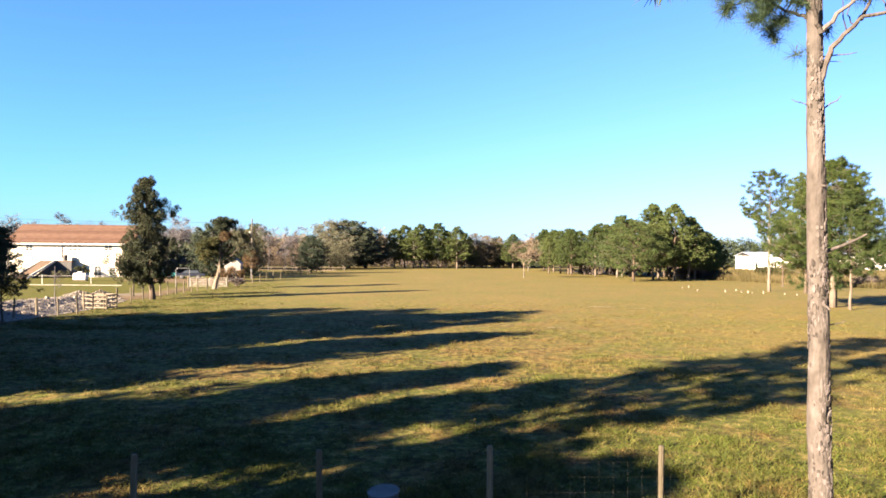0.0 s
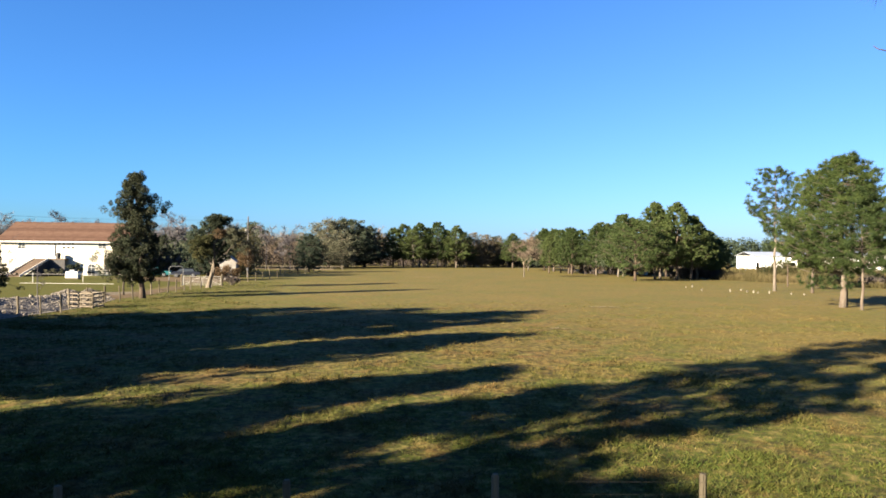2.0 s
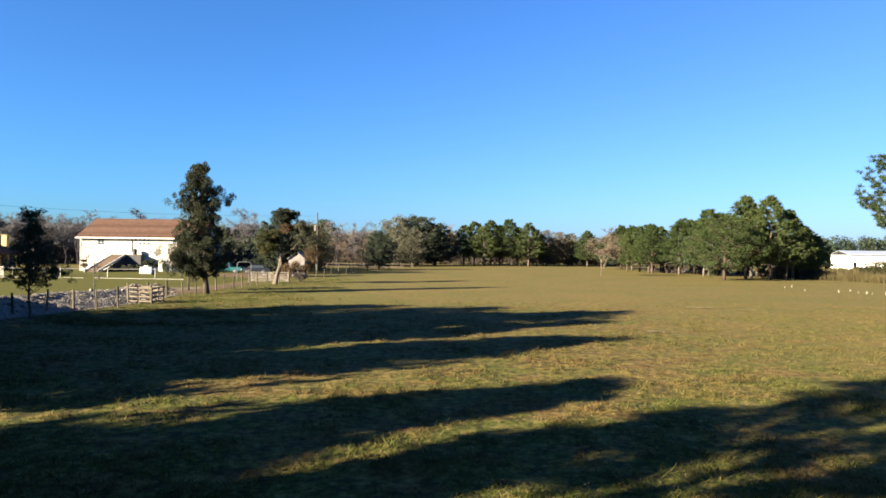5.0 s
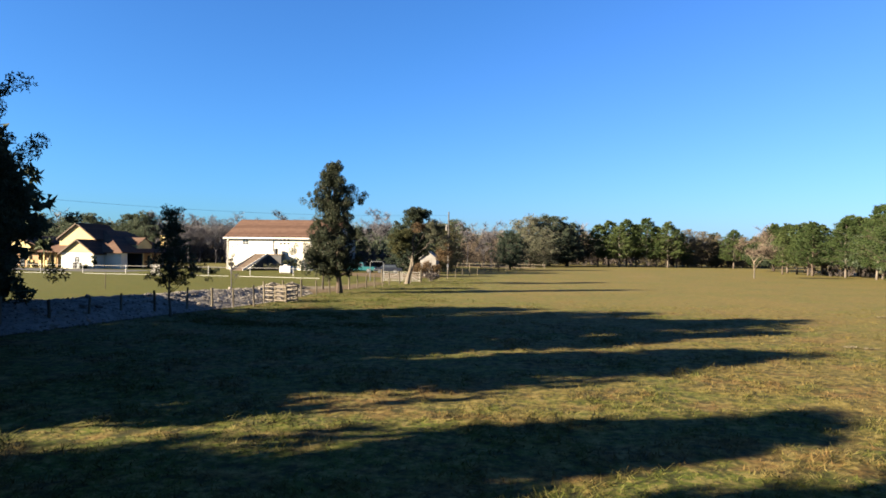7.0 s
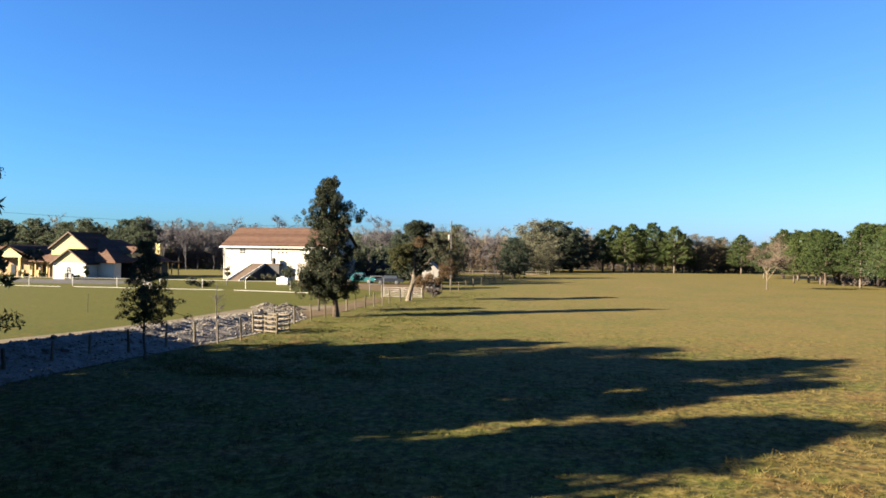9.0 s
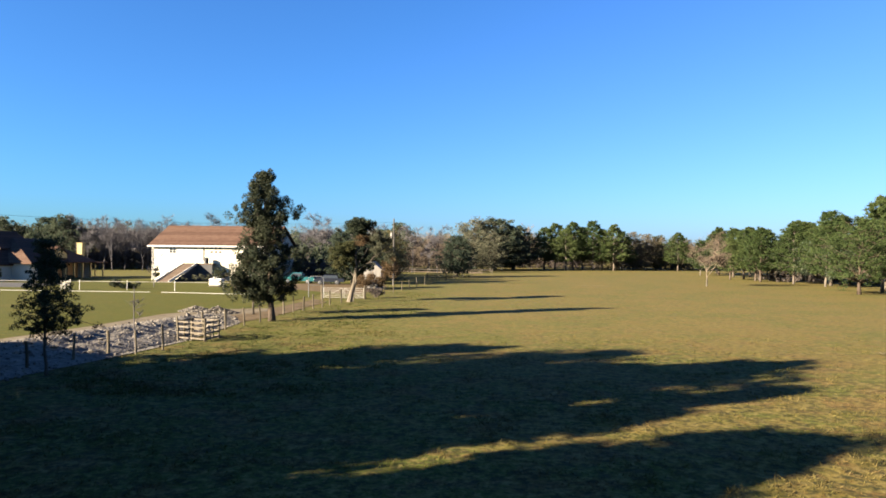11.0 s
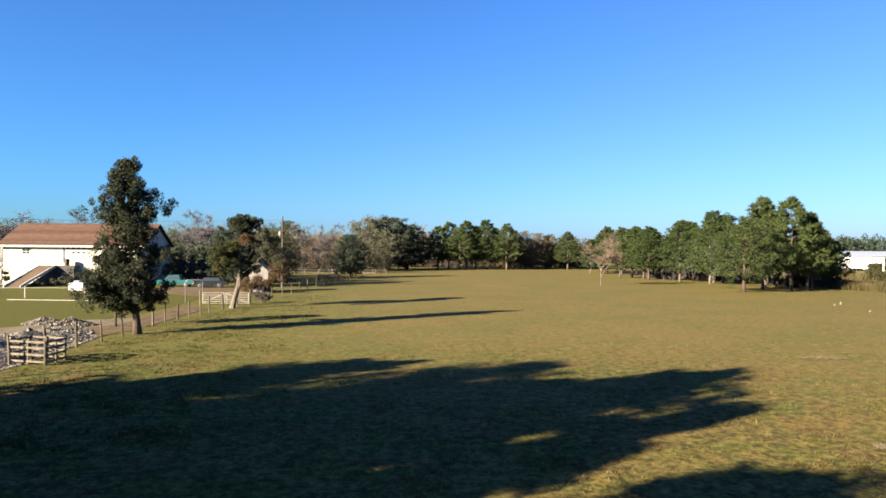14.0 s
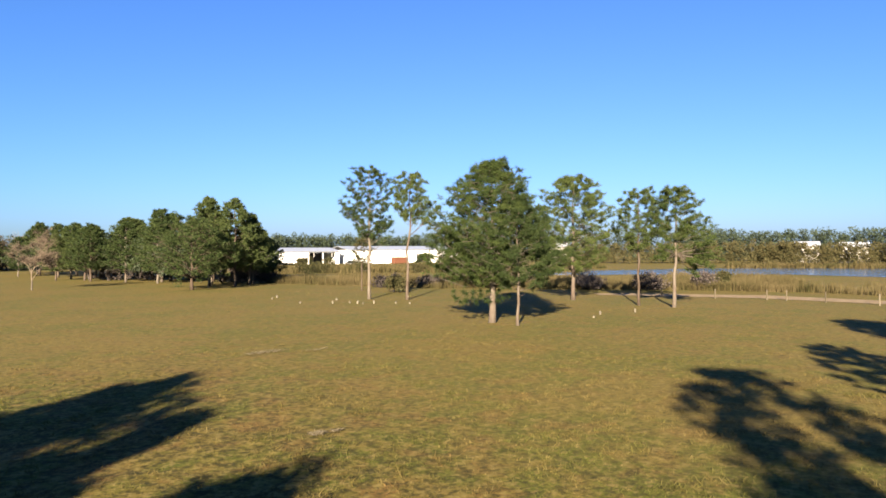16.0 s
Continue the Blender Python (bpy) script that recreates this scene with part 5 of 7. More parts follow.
far_wood("grove_depth", [(62, 132, 60, 215, 34, 8.0, 10), (60, 152, 58, 220, 34, 7.6, 6)], L_wood, "dim green depth of the pine grove", 208, 0.30, 64, low=0.3)
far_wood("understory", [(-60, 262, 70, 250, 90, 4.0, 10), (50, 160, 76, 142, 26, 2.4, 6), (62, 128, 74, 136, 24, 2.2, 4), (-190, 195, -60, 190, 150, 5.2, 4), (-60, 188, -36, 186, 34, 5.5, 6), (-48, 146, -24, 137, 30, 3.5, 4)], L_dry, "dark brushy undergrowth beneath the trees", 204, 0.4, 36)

# ---------------------------------------------------------------- reeds round the pond
def reeds(name, cells, n, h, seed, label, mat, w=0.09):
    """Upright dry stalks, scattered in ground rectangles along slanted strips (x0, y0, x1, y1, width)."""
    rng = np.random.default_rng(seed)
    out = []
    for x0, y0, x1, y1, wide, share in cells:
        k = int(n * share)
        u, d = rng.uniform(0, 1, k), rng.uniform(0, 1, k) ** 1.3 * wide
        L = math.hypot(x1 - x0, y1 - y0)
        out.append(np.stack([x0 + (x1 - x0) * u + (y0 - y1) / L * d, y0 + (y1 - y0) * u + (x1 - x0) / L * d, np.zeros(k)], 1))
    p = np.concatenate(out)
    k = len(p)
    clump = 0.72 + 0.4 * np.sin(p[:, 0] * 0.35 + 2 * np.sin(p[:, 1] * 0.21)) * np.sin(p[:, 1] * 0.3 + 1) + 0.18 * np.sin(p[:, 0] * 1.3 + p[:, 1] * 0.9)
    hh = h * rng.uniform(0.55, 1.1, k) * clump
    a = rng.uniform(0, 6.283, k)
    b = np.stack([np.cos(a), np.sin(a), np.zeros(k)], 1) * w
    tip = p + np.stack([rng.normal(0, 0.16, k) * hh, rng.normal(0, 0.16, k) * hh, hh], 1)
    base = p - np.array([0, 0, 0.05])
    v = np.stack([base - b, base + b, tip], 1).reshape(-1, 3)
    return tagged(part(name, array_mesh(name, v, np.arange(3 * k).reshape(-1, 3)), mat), label, "reeds", "", "stuff")


reeds("reed_bed", [(66, 126, 72, 92, 26, 0.24), (72, 92, 88, 66, 30, 0.26), (88, 66, 95, 46, 40, 0.26), (95, 46, 80, -10, 40, 0.24)], 110000, 1.55, 211, "tall dry yellow reeds round the pond", L_reed, 0.04)
reeds("far_reeds", [(90, 170, 150, 110, 30, 0.3), (205, 95, 235, 20, 14, 0.4), (110, 160, 180, 120, 40, 0.3)], 30000, 2.0, 212, "dry reeds on the pond's far bank", L_reed, 0.12)
for i, (x, y, sx, h) in enumerate([(70, 100, 3.0, 2.0), (74, 95, 2.6, 1.6), (83, 72, 4.0, 2.6), (88, 66, 3.5, 2.4), (78, 84, 3.0, 2.2), (92, 60, 3.4, 2.2), (68, 128, 2.2, 1.5), (72, 127, 2.5, 1.4)]):
    brush("brush_thicket", "dark leafless brush thicket among the reeds", "bush", (x, y, 0), (sx, sx * 0.7, h), L_dry, 220 + i, 1500, 0.3, "thickets in the reeds")
for i, (x, y, sx, h) in enumerate([(62, 90, 2.4, 2.2), (110, 150, 4, 3.0), (104, 158, 3.5, 2.6), (120, 140, 4, 3.0), (100, 60, 2.0, 2.6), (126, 196, 4, 3.6), (134, 192, 3.5, 3.2), (150, 196, 4, 3.4), (92, 148, 3.5, 3.0)]):
    brush("green_bush", "round olive-green bush among the reeds", "bush", (x, y, 0), (sx, sx * 0.8, h), L_olive, 240 + i, 1200, 0.32, "bushes in the reeds")

# ---------------------------------------------------------------- the near wire fence
def fence_post(x, y, h, r=0.055, lean=0.0, label="weathered round wooden fence post", group="posts of the pasture fence"):
    root = Build()
    pyf = random.Random(int(x * 100) * 7 + int(y * 10))
    n = 9
    root.tube([(0, 0, -0.3), (lean * 0.3, 0.01, h * 0.5), (lean, 0, h - 0.03), (lean, 0, h)], [r * 1.05, r, r * 0.96, r * 0.8], n, True, 0.07, pyf)
    ob = part("fence_post", root, M_post)
    ob.location = (x, y, 0)
    return tagged(ob, label, "fence post", group)


near_line = [(-14.6, 12.9), (-12.0, 12.8), (-9.4, 12.7), (-6.8, 12.65), (-4.2, 12.6), (-1.61, 12.54), (0.90, 12.5), (3.475, 12.25), (6.05, 12.05), (8.6, 11.9), (11.2, 11.75), (13.8, 11.6)]
for x, y in near_line:
    fence_post(x, y, 1.36, 0.047, random.Random(int(x * 10)).uniform(-0.03, 0.03), group="posts of the near fence")
net = thing("woven_wire_fence", (0, 12.5, 0), "rusty woven wire stock fence between wooden posts", "fence")
for k, z in enumerate((0.12, 0.30, 0.48, 0.68, 0.90, 1.12, 1.28)):
    b = Build()
    b.tube([(x, y - 12.5 - 0.065, z + 0.01 * math.sin(x * 3 + k)) for x, y in near_line], [0.0007 if k < 6 else 0.0011] * len(near_line), 4)
    part("line_wire", b, M_wire, net)
b = Build()
for i in range(len(near_line) - 1):
    for j in range(12):
        u = (j + 0.5) / 12
        x = near_line[i][0] + (near_line[i + 1][0] - near_line[i][0]) * u
        y = near_line[i][1] + (near_line[i + 1][1] - near_line[i][1]) * u - 12.5 - 0.065
        b.tube([(x, y, 0.08), (x, y, 1.13)], [0.0004, 0.0004], 3, False)
part("wire_netting", b, M_wire, net)

tub = thing("water_tub", (-0.62, 13.15, 0), "pale plastic stock tub standing behind the wire", "tub")
tub.matrix_basis = pose(-0.62, 13.15, 0.0, 5, -4, 0)
b = Build()
b.tube([(0, 0, 0.0), (0, 0, 0.05), (0, 0, 0.5), (0, 0, 0.54), (0, 0, 0.5), (0, 0, 0.12)], [0.17, 0.19, 0.235, 0.245, 0.22, 0.16], 22)
part("tub_body", b, M_tub, tub)
part("rim", Build().tube([(0, 0, 0.51), (0, 0, 0.53), (0, 0, 0.55), (0, 0, 0.53)], [0.245, 0.256, 0.246, 0.236], 22, False), M_tub, tub)

# the fence along the drive
drive_line = [(-24.6, 31.0), (-24.4, 34.0), (-24.1, 37.0), (-23.9, 39.6), (-23.7, 42.0), (-23.5, 44.2), (-22.7, 46.0), (-22.3, 48.6), (-21.9, 50.8), (-20.8, 51.4), (-20.2, 53.0), (-21.0, 56.4), (-20.9, 59.6), (-20.7, 62.6), (-20.3, 65.0),
              (-20.0, 67.4), (-20.3, 70.6), (-20.2, 73.6), (-20.1, 76.0), (-19.7, 77.7), (-19.4, 79.8), (-19.0, 81.6), (-18.9, 84.1), (-18.4, 87.0), (-17.8, 90.0), (-17.1, 92.6)]
for i, (x, y) in enumerate(drive_line):
    pr = random.Random(300 + i)
    fence_post(x, y, pr.uniform(1.2, 1.5), pr.uniform(0.05, 0.075), pr.uniform(-0.09, 0.09), group="posts of the fence along the drive")
far_line = [(-16.6, 96), (-16.3, 101), (-15.9, 106), (-15.5, 111), (-15.1, 116), (-14.6, 121), (-14.0, 127), (-13.4, 133), (-12.7, 139), (-12.0, 146), (-11.0, 153), (-9.6, 162), (-8, 172), (-6, 183), (-4, 196), (-1, 210)]
for i, (x, y) in enumerate(far_line):
    pr = random.Random(340 + i)
    fence_post(x, y, pr.uniform(1.2, 1.45), 0.06, pr.uniform(-0.05, 0.05), group="posts of the far fence")
for line, nm in ((drive_line, "drive_wire_fence"), (far_line, "far_wire_fence")):
    root = thing(nm, (*line[0], 0), "slack strands of fence wire between wooden posts", "fence")
    for k, z in enumerate((0.35, 0.7, 1.05)):
        b = Build()
        b.tube([(x - line[0][0], y - line[0][1], z + 0.03 * math.sin(i * 2.1 + k)) for i, (x, y) in enumerate(line)], [0.006] * len(line), 4)
        part("line_wire", b, M_wire, root)

fence_post(-39.9, 66.0, 1.55, 0.035, 0.02, "thin pale marker post standing alone in the lawn", "posts in the lawn")

# pen of old pallets
pen = thing("pallet_pen", (-20.3, 57.1, 0), "small pen knocked together from old wooden pallets", "pen")
for nm, x0, y0, x1, y1 in (("front_panel", -1.1, 0.0, 0.9, -0.7), ("side_panel", 0.9, -0.7, 1.1, 0.9), ("back_panel", 1.1, 0.9, -0.9, 1.5), ("side_panel", -0.9, 1.5, -1.1, 0.0)):
    ln, an = math.hypot(x1 - x0, y1 - y0), math.atan2(y1 - y0, x1 - x0)
    holder = part(nm, Build().box(0, -0.02, 0.02, 0.1, 0.06, 1.15, None, 0.008), M_post, pen)
    holder.matrix_basis = Matrix.Translation((x0, y0, 0)) @ Matrix.Rotation(an, 4, "Z")
    for z in (0.16, 0.48, 0.80, 1.08):
        part("slat", Build().box(0.0, -0.045, z - 0.05, ln, -0.021, z + 0.05, None, 0.006), M_deadwood, holder)
    for x in (ln * 0.5, ln - 0.1):
        part("stringer", Build().box(x, -0.02, 0.02, x + 0.09, 0.06, 1.15, None, 0.008), M_post, holder)

# bank of broken concrete along the drive
BY = [16, 30, 40, 47, 57, 66, 72]
CREST, FOOT, BACK, TALL = [-28.5, -27.6, -26.4, -25.4, -24.3, -24.3, -25.0], [-24.4, -23.6, -22.9, -22.2, -20.9, -21.5, -24.0], [-34.5, -33.5, -32.2, -30.8, -29.2, -28.0, -26.5], [1.0, 1.05, 1.0, 0.85, 0.72, 0.5, 0.1]


def bank(x, y):
    """Height of the bank at a place."""
    c, f, k, t = (np.interp(y, BY, r) for r in (CREST, FOOT, BACK, TALL))
    u = np.where(x > c, (f - x) / (f - c), (x - k) / (c - k))
    lumps = 0.10 * np.sin(x * 2.9 + 1.7 * np.sin(y * 1.9)) * np.sin(y * 2.3 + x) + 0.06 * np.sin(x * 6.1 - y * 5.3)
    return np.clip(u, 0, 1) ** 0.85 * (t + lumps * np.minimum(1, t * 2)) + 0.035


bx, by = np.meshgrid(np.linspace(0, 1, 60), np.linspace(16, 72, 190))
bx = np.array(np.interp(by, BY, BACK)) * (1 - bx) + np.array(np.interp(by, BY, FOOT)) * bx
k = np.arange(bx.size).reshape(bx.shape)
bq = np.stack([k[:-1, :-1], k[:-1, 1:], k[1:, 1:], k[1:, :-1]], -1).reshape(-1, 4)
setting("rubble_bank", array_mesh("rubble_bank", np.stack([bx, by, bank(bx, by)], -1).reshape(-1, 3), bq), M_gravel, "low grey bank of gravel and broken concrete by the drive", "bank")
rub_v = Build()
pr = random.Random(400)
for i in range(3400):
    y = 30 + 41 * pr.random()
    x0, x1 = float(np.interp(y, BY, BACK)), float(np.interp(y, BY, FOOT))
    x = x0 + (x1 - x0 + 0.4) * pr.random() ** 0.55
    s = pr.uniform(0.02, 0.075) * (1.0 if pr.random() < 0.95 else 2.4)
    z = float(bank(np.array(x), np.array(y))) if x < x1 else 0.02
    m = Matrix.Translation((x, y, z + s * 0.15)) @ Euler((pr.uniform(-0.6, 0.6), pr.uniform(-0.6, 0.6), pr.uniform(0, 6))).to_matrix().to_4x4()
    a, c, d = s * pr.uniform(0.6, 1.3), s * pr.uniform(0.6, 1.2), s * pr.uniform(0.35, 0.75)
    q = [m @ Vector((sx * a * pr.uniform(0.5, 1), sy * c * pr.uniform(0.5, 1), sz * d * pr.uniform(0.6, 1))) for sz in (-1, 1) for sx, sy in ((-1, -1), (1, -1), (1, 1), (-1, 1))]
    rub_v.add(q, [(3, 2, 1, 0), (4, 5, 6, 7), (0, 1, 5, 4), (1, 2, 6, 5), (2, 3, 7, 6), (3, 0, 4, 7)])
tagged(part("rubble", rub_v, M_rock), "pale broken concrete lumps scattered on the bank", "rubble", "", "stuff")
for x, y, r, h in ((-25.8, 73.6, 1.6, 0.6), (-28.4, 75.2, 1.4, 0.45)):
    b = Build()
    for i in range(520):
        a, o = pr.uniform(0, 6.28), pr.random() ** 0.7
        s = pr.uniform(0.03, 0.1)
        m = Matrix.Translation((math.cos(a) * o * r, math.sin(a) * o * r, h * (1 - o) * pr.uniform(0.7, 1) + 0.02)) @ Euler((pr.uniform(-1, 1), pr.uniform(-1, 1), pr.uniform(0, 6))).to_matrix().to_4x4()
        b.box(-s, -s * 0.7, -s * 0.4, s * pr.uniform(0.6, 1), s * 0.7, s * 0.4, m)
    ob = tagged(part("rubble_pile", b, M_rock), "heap of grey rubble at the end of the drive", "rubble", "", "stuff")
    ob.location = (x, y, 0)

# ---------------------------------------------------------------- farm gate, steel frame, utility pole
for x0, flip in ((-21.75, 0), (-19.45, 1)):
    g = thing("farm_gate", (x0, 92.8, 0), "closed pale barred farm gate with a diagonal brace", "gate", "farm gate leaves")
    for x in (0.04, 2.2):
        part("stile", Build().tube([(x, 0, 0.12), (x, 0, 1.22)], [0.028] * 2, 8), M_oldwhite, g)
    for z in (0.16, 0.35, 0.55, 0.76, 0.98, 1.2):
        part("rail", Build().tube([(0.04, 0, z), (2.2, 0, z)], [0.021] * 2, 8), M_oldwhite, g)
    xa, xb = ((0.06, 2.18) if not flip else (2.18, 0.06))
    part("brace", Build().tube([(xa, -0.04, 0.16), (xb, -0.04, 1.18)], [0.02] * 2, 8), M_oldwhite, g)
for x in (-21.95, -17.1):
    fence_post(x, 92.8, 1.5, 0.09, 0, "stout weathered gate post", "gate posts")
arch = Build()
arch.tube([(0, 0, -0.2), (0, 0, 2.2), (0.2, 0, 2.4), (1.5, 0, 2.4), (1.7, 0, 2.2), (1.7, 0, -0.2)], [0.045] * 6, 7)
arch.tube([(0, 0, 1.4), (1.7, 0, 1.4)], [0.03] * 2, 6)
ob = tagged(part("steel_frame", arch, M_greysteel), "grey galvanised steel tube frame standing beside the gate", "frame")
ob.location = (-23.9, 94.6, 0)
pole = thing("utility_pole", (-18.8, 125.2, 0), "weathered wooden utility pole with a pale transformer", "utility pole")
b = Build()
b.tube([(0, 0, -0.5), (0.02, 0, 5), (0, 0, 10.5)], [0.16, 0.135, 0.10], 10, True, 0.03, random.Random(3))
part("post", b, M_polewood, pole)
b = Build()
b.tube([(-0.32, 0, 7.35), (-0.32, 0, 7.4), (-0.32, 0, 8.2), (-0.32, 0, 8.3)], [0.16, 0.22, 0.22, 0.12], 14)
part("transformer", b, M_dullwhite, pole, "pale grey transformer can")
part("bracket", Build().box(-0.16, -0.05, 7.8, 0.0, 0.05, 7.95, None, 0.01), M_greysteel, pole)
part("meter_box", Build().box(-0.15, -0.42, 1.2, 0.15, -0.16, 1.75, None, 0.02), M_greysteel, pole)
b = Build()
A, C = Vector((0, 0, 9.9)), Vector((-48, -78, 9.6))
b.tube([A.lerp(C, i / 24) + Vector((0, 0, -1.5 * math.sin(math.pi * i / 24))) for i in range(25)], [0.012] * 25, 4)
part("service_wire", b, M_rubber, pole, "sagging black overhead wire")
far_pole = thing("utility_pole", (-66.8, 47.2, 0), "weathered wooden utility pole beyond the lawn", "utility pole")
b = Build()
b.tube([(0, 0, -0.5), (0, 0, 9.8)], [0.16, 0.11], 9)
part("post", b, M_polewood, far_pole)

# ---------------------------------------------------------------- white fence before the houses
posts = [-110, -98, -86.5, -74.8, -68.3, -61.8, -55.6, -49.5, -43.4, -37.2, -31]
wf = thing("white_rail_fence", (-70, 101.3, 0), "long low white pipe rail fence across the lawn", "fence")
for x in posts:
    b = Build()
    b.tube([(x + 70, (x + 62) * 0.06, -0.3), (x + 70, (x + 62) * 0.06, 1.32)], [0.038, 0.035], 8)
    part("post", b, M_white, wf)
b = Build()
b.tube([(x + 70, (x + 62) * 0.06, 1.12) for x in posts], [0.026] * len(posts), 7)
part("rail", b, M_oldwhite, wf)
for x0, x1, y0, y1 in ((-90, -68, 98.0, 98.2), (-66.4, -45, 98.7, 99.2), (-43.6, -31.5, 99.3, 97.6)):
    b = Build()
    L, an = math.hypot(x1 - x0, y1 - y0), math.atan2(y1 - y0, x1 - x0)
    b.box(0, -0.08, 0, L, 0.08, 0.035, None, 0.012)
    ob = tagged(part("white_edging", b, M_white), "long white painted timber edging lying on the lawn", "edging", "white edging timbers")
    ob.matrix_basis = Matrix.Translation((x0, y0, 0.02)) @ Matrix.Rotation(an, 4, "Z")
sand_fence = thing("arena_rail_fence", (-16, 187.5, 0), "far weathered rail fence along the sand arena", "fence")
for i in range(13):
    part("post", Build().box(i * 3.2 - 26, -0.06, -0.2, i * 3.2 - 25.88, 0.06, 1.2, None, 0.01), M_deadwood, sand_fence)
for z in (0.9,):
    part("rail", Build().box(-26, -0.08, z, 12.5, -0.061, z + 0.09, None, 0.005), M_deadwood, sand_fence)
cp = thing("stock_panel", (-15.6, 146.5, 0), "weathered board stock panel by the fence", "fence panel")
for i in range(4):
    part("post", Build().box(i * 1.8, -0.06, -0.2, i * 1.8 + 0.12, 0.06, 1.3, None, 0.01), M_post, cp)
for z in (0.4, 0.8, 1.15):
    part("rail", Build().box(-0.1, -0.08, z, 5.6, -0.061, z + 0.12, None, 0.005), M_post, cp)

# ---------------------------------------------------------------- houses
def wall_with_holes(b, x0, x1, z0, z1, holes, y0, y1):
    """A wall in the xz plane from y0 to y1 with rectangular holes (hx0, hz0, hx1, hz1) cut through."""
    xs = sorted({x0, x1, *[h[0] for h in holes], *[h[2] for h in holes]})
    zs = sorted({z0, z1, *[h[1] for h in holes], *[h[3] for h in holes]})
    for i in range(len(xs) - 1):
        for j in range(len(zs) - 1):
            cx, cz = (xs[i] + xs[i + 1]) / 2, (zs[j] + zs[j + 1]) / 2
            if not any(h[0] < cx < h[2] and h[1] < cz < h[3] for h in holes):
                b.box(xs[i], y0, zs[j], xs[i + 1], y1, zs[j + 1])
    return b


def arched_window(parent, cx, z0, w, h, y, mat_frame=None, bars=2):
    """An arched window set into a wall whose face is at y: surround, glass and glazing bars."""
    mat_frame = mat_frame or M_white
    r = w / 2
    arc = [(cx + r * math.cos(a), z0 + h - r + r * math.sin(a)) for a in np.linspace(0, math.pi, 9)]
    outer = [(cx + (r + 0.09) * math.cos(a), z0 + h - r + (r + 0.09) * math.sin(a)) for a in np.linspace(0, math.pi, 9)]
    pts_in = [(cx - r, z0)] + arc[::-1] + [(cx + r, z0)]
    pts_out = [(cx - r - 0.09, z0 - 0.09)] + outer[::-1] + [(cx + r + 0.09, z0 - 0.09)]
    fr = Build()
    n = len(pts_in)
    vs = [(x, y - 0.05, z) for x, z in pts_out] + [(x, y - 0.05, z) for x, z in pts_in] + [(x, y + 0.02, z) for x, z in pts_out] + [(x, y + 0.02, z) for x, z in pts_in]
    fs = []
    for i in range(n):
        j = (i + 1) % n
        fs += [(i, j, n + j, n + i), (2 * n + i, 3 * n + i, 3 * n + j, 2 * n + j), (i, 2 * n + i, 2 * n + j, j), (n + i, n + j, 3 * n + j, 3 * n + i)]
    fr.add(vs, fs)
    win = part("window", fr, mat_frame, parent)
    part("pane", Build().add([(x, y - 0.012, z) for x, z in pts_in], [tuple(range(n))]), M_glass, win)
    for k in range(bars):
        z = z0 + (h - r) * (k + 1) / bars
        part("glazing_bar", Build().box(cx - r, y - 0.035, z - 0.025, cx + r, y - 0.014, z + 0.025), mat_frame, win)
    part("glazing_bar", Build().box(cx - 0.025, y - 0.036, z0, cx + 0.025, y - 0.015, z0 + h), mat_frame, win)
    return win


def gable_roof(parent, x0, x1, y0, y1, ze, zr, mat, along="x", over=0.45, th=0.18, rows=9):
    """Two sloping slabs over a rectangle, with shingle courses proud of the slab."""
    out = []
    for side in (0, 1):
        if along == "x":
            ym = (y0 + y1) / 2
            ya = y0 - over if side == 0 else y1 + over
            slope = (zr - ze) / (ym - y0)
            za = ze - slope * over
            p = [Vector((x0 - over, ya, za)), Vector((x1 + over, ya, za)), Vector((x1 + over, ym, zr)), Vector((x0 - over, ym, zr))]
        else:
            xm = (x0 + x1) / 2
            xa = x0 - over if side == 0 else x1 + over
            slope = (zr - ze) / (xm - x0)
            za = ze - slope * over
            p = [Vector((xa, y0 - over, za)), Vector((xa, y1 + over, za)), Vector((xm, y1 + over, zr)), Vector((xm, y0 - over, zr))]
        up = Vector((0, 0, th))
        b = Build()
        b.add([*p, *[q + up for q in p]], [(3, 2, 1, 0), (4, 5, 6, 7), (0, 1, 5, 4), (1, 2, 6, 5), (2, 3, 7, 6), (3, 0, 4, 7)])
        roof = part("roof_slope", b, mat, parent)
        for r in range(rows):                  # shingle courses
            u0, u1 = r / rows, (r + 1) / rows
            a0, a1 = p[0].lerp(p[3], u0) + up, p[1].lerp(p[2], u0) + up
            c0, c1 = p[0].lerp(p[3], u1) + up, p[1].lerp(p[2], u1) + up
            lip = Vector((0, 0, 0.03))
            q = Build().add([a0 + lip, a1 + lip, c1 + lip * 0.2, c0 + lip * 0.2, a0, a1], [(0, 1, 2, 3), (4, 5, 1, 0)])
            part("shingle_course", q, mat, roof)
        out.append(roof)
    return out


# the white two-storey house
HX0, HX1, HY0, HY1, ZE, ZR = -61.7, -41.0, 131.8, 145.8, 6.1, 9.45
wh = thing("white_house", (0, 0, 0), "white stucco two-storey house with a brown shingle roof", "house")
front = [(-58.55, 4.7, -57.45, 5.5), (-45.4, 4.8, -44.1, 5.6), (-47.1, 0.05, -45.9, 1.7)]
part("wall", wall_with_holes(Build(), HX0, HX1, 0, ZE, front, HY0, HY0 + 0.25), M_whitewall, wh)
part("wall", Build().box(HX0, HY1 - 0.25, 0, HX1, HY1, ZE), M_whitewall, wh)
ym = (HY0 + HY1) / 2
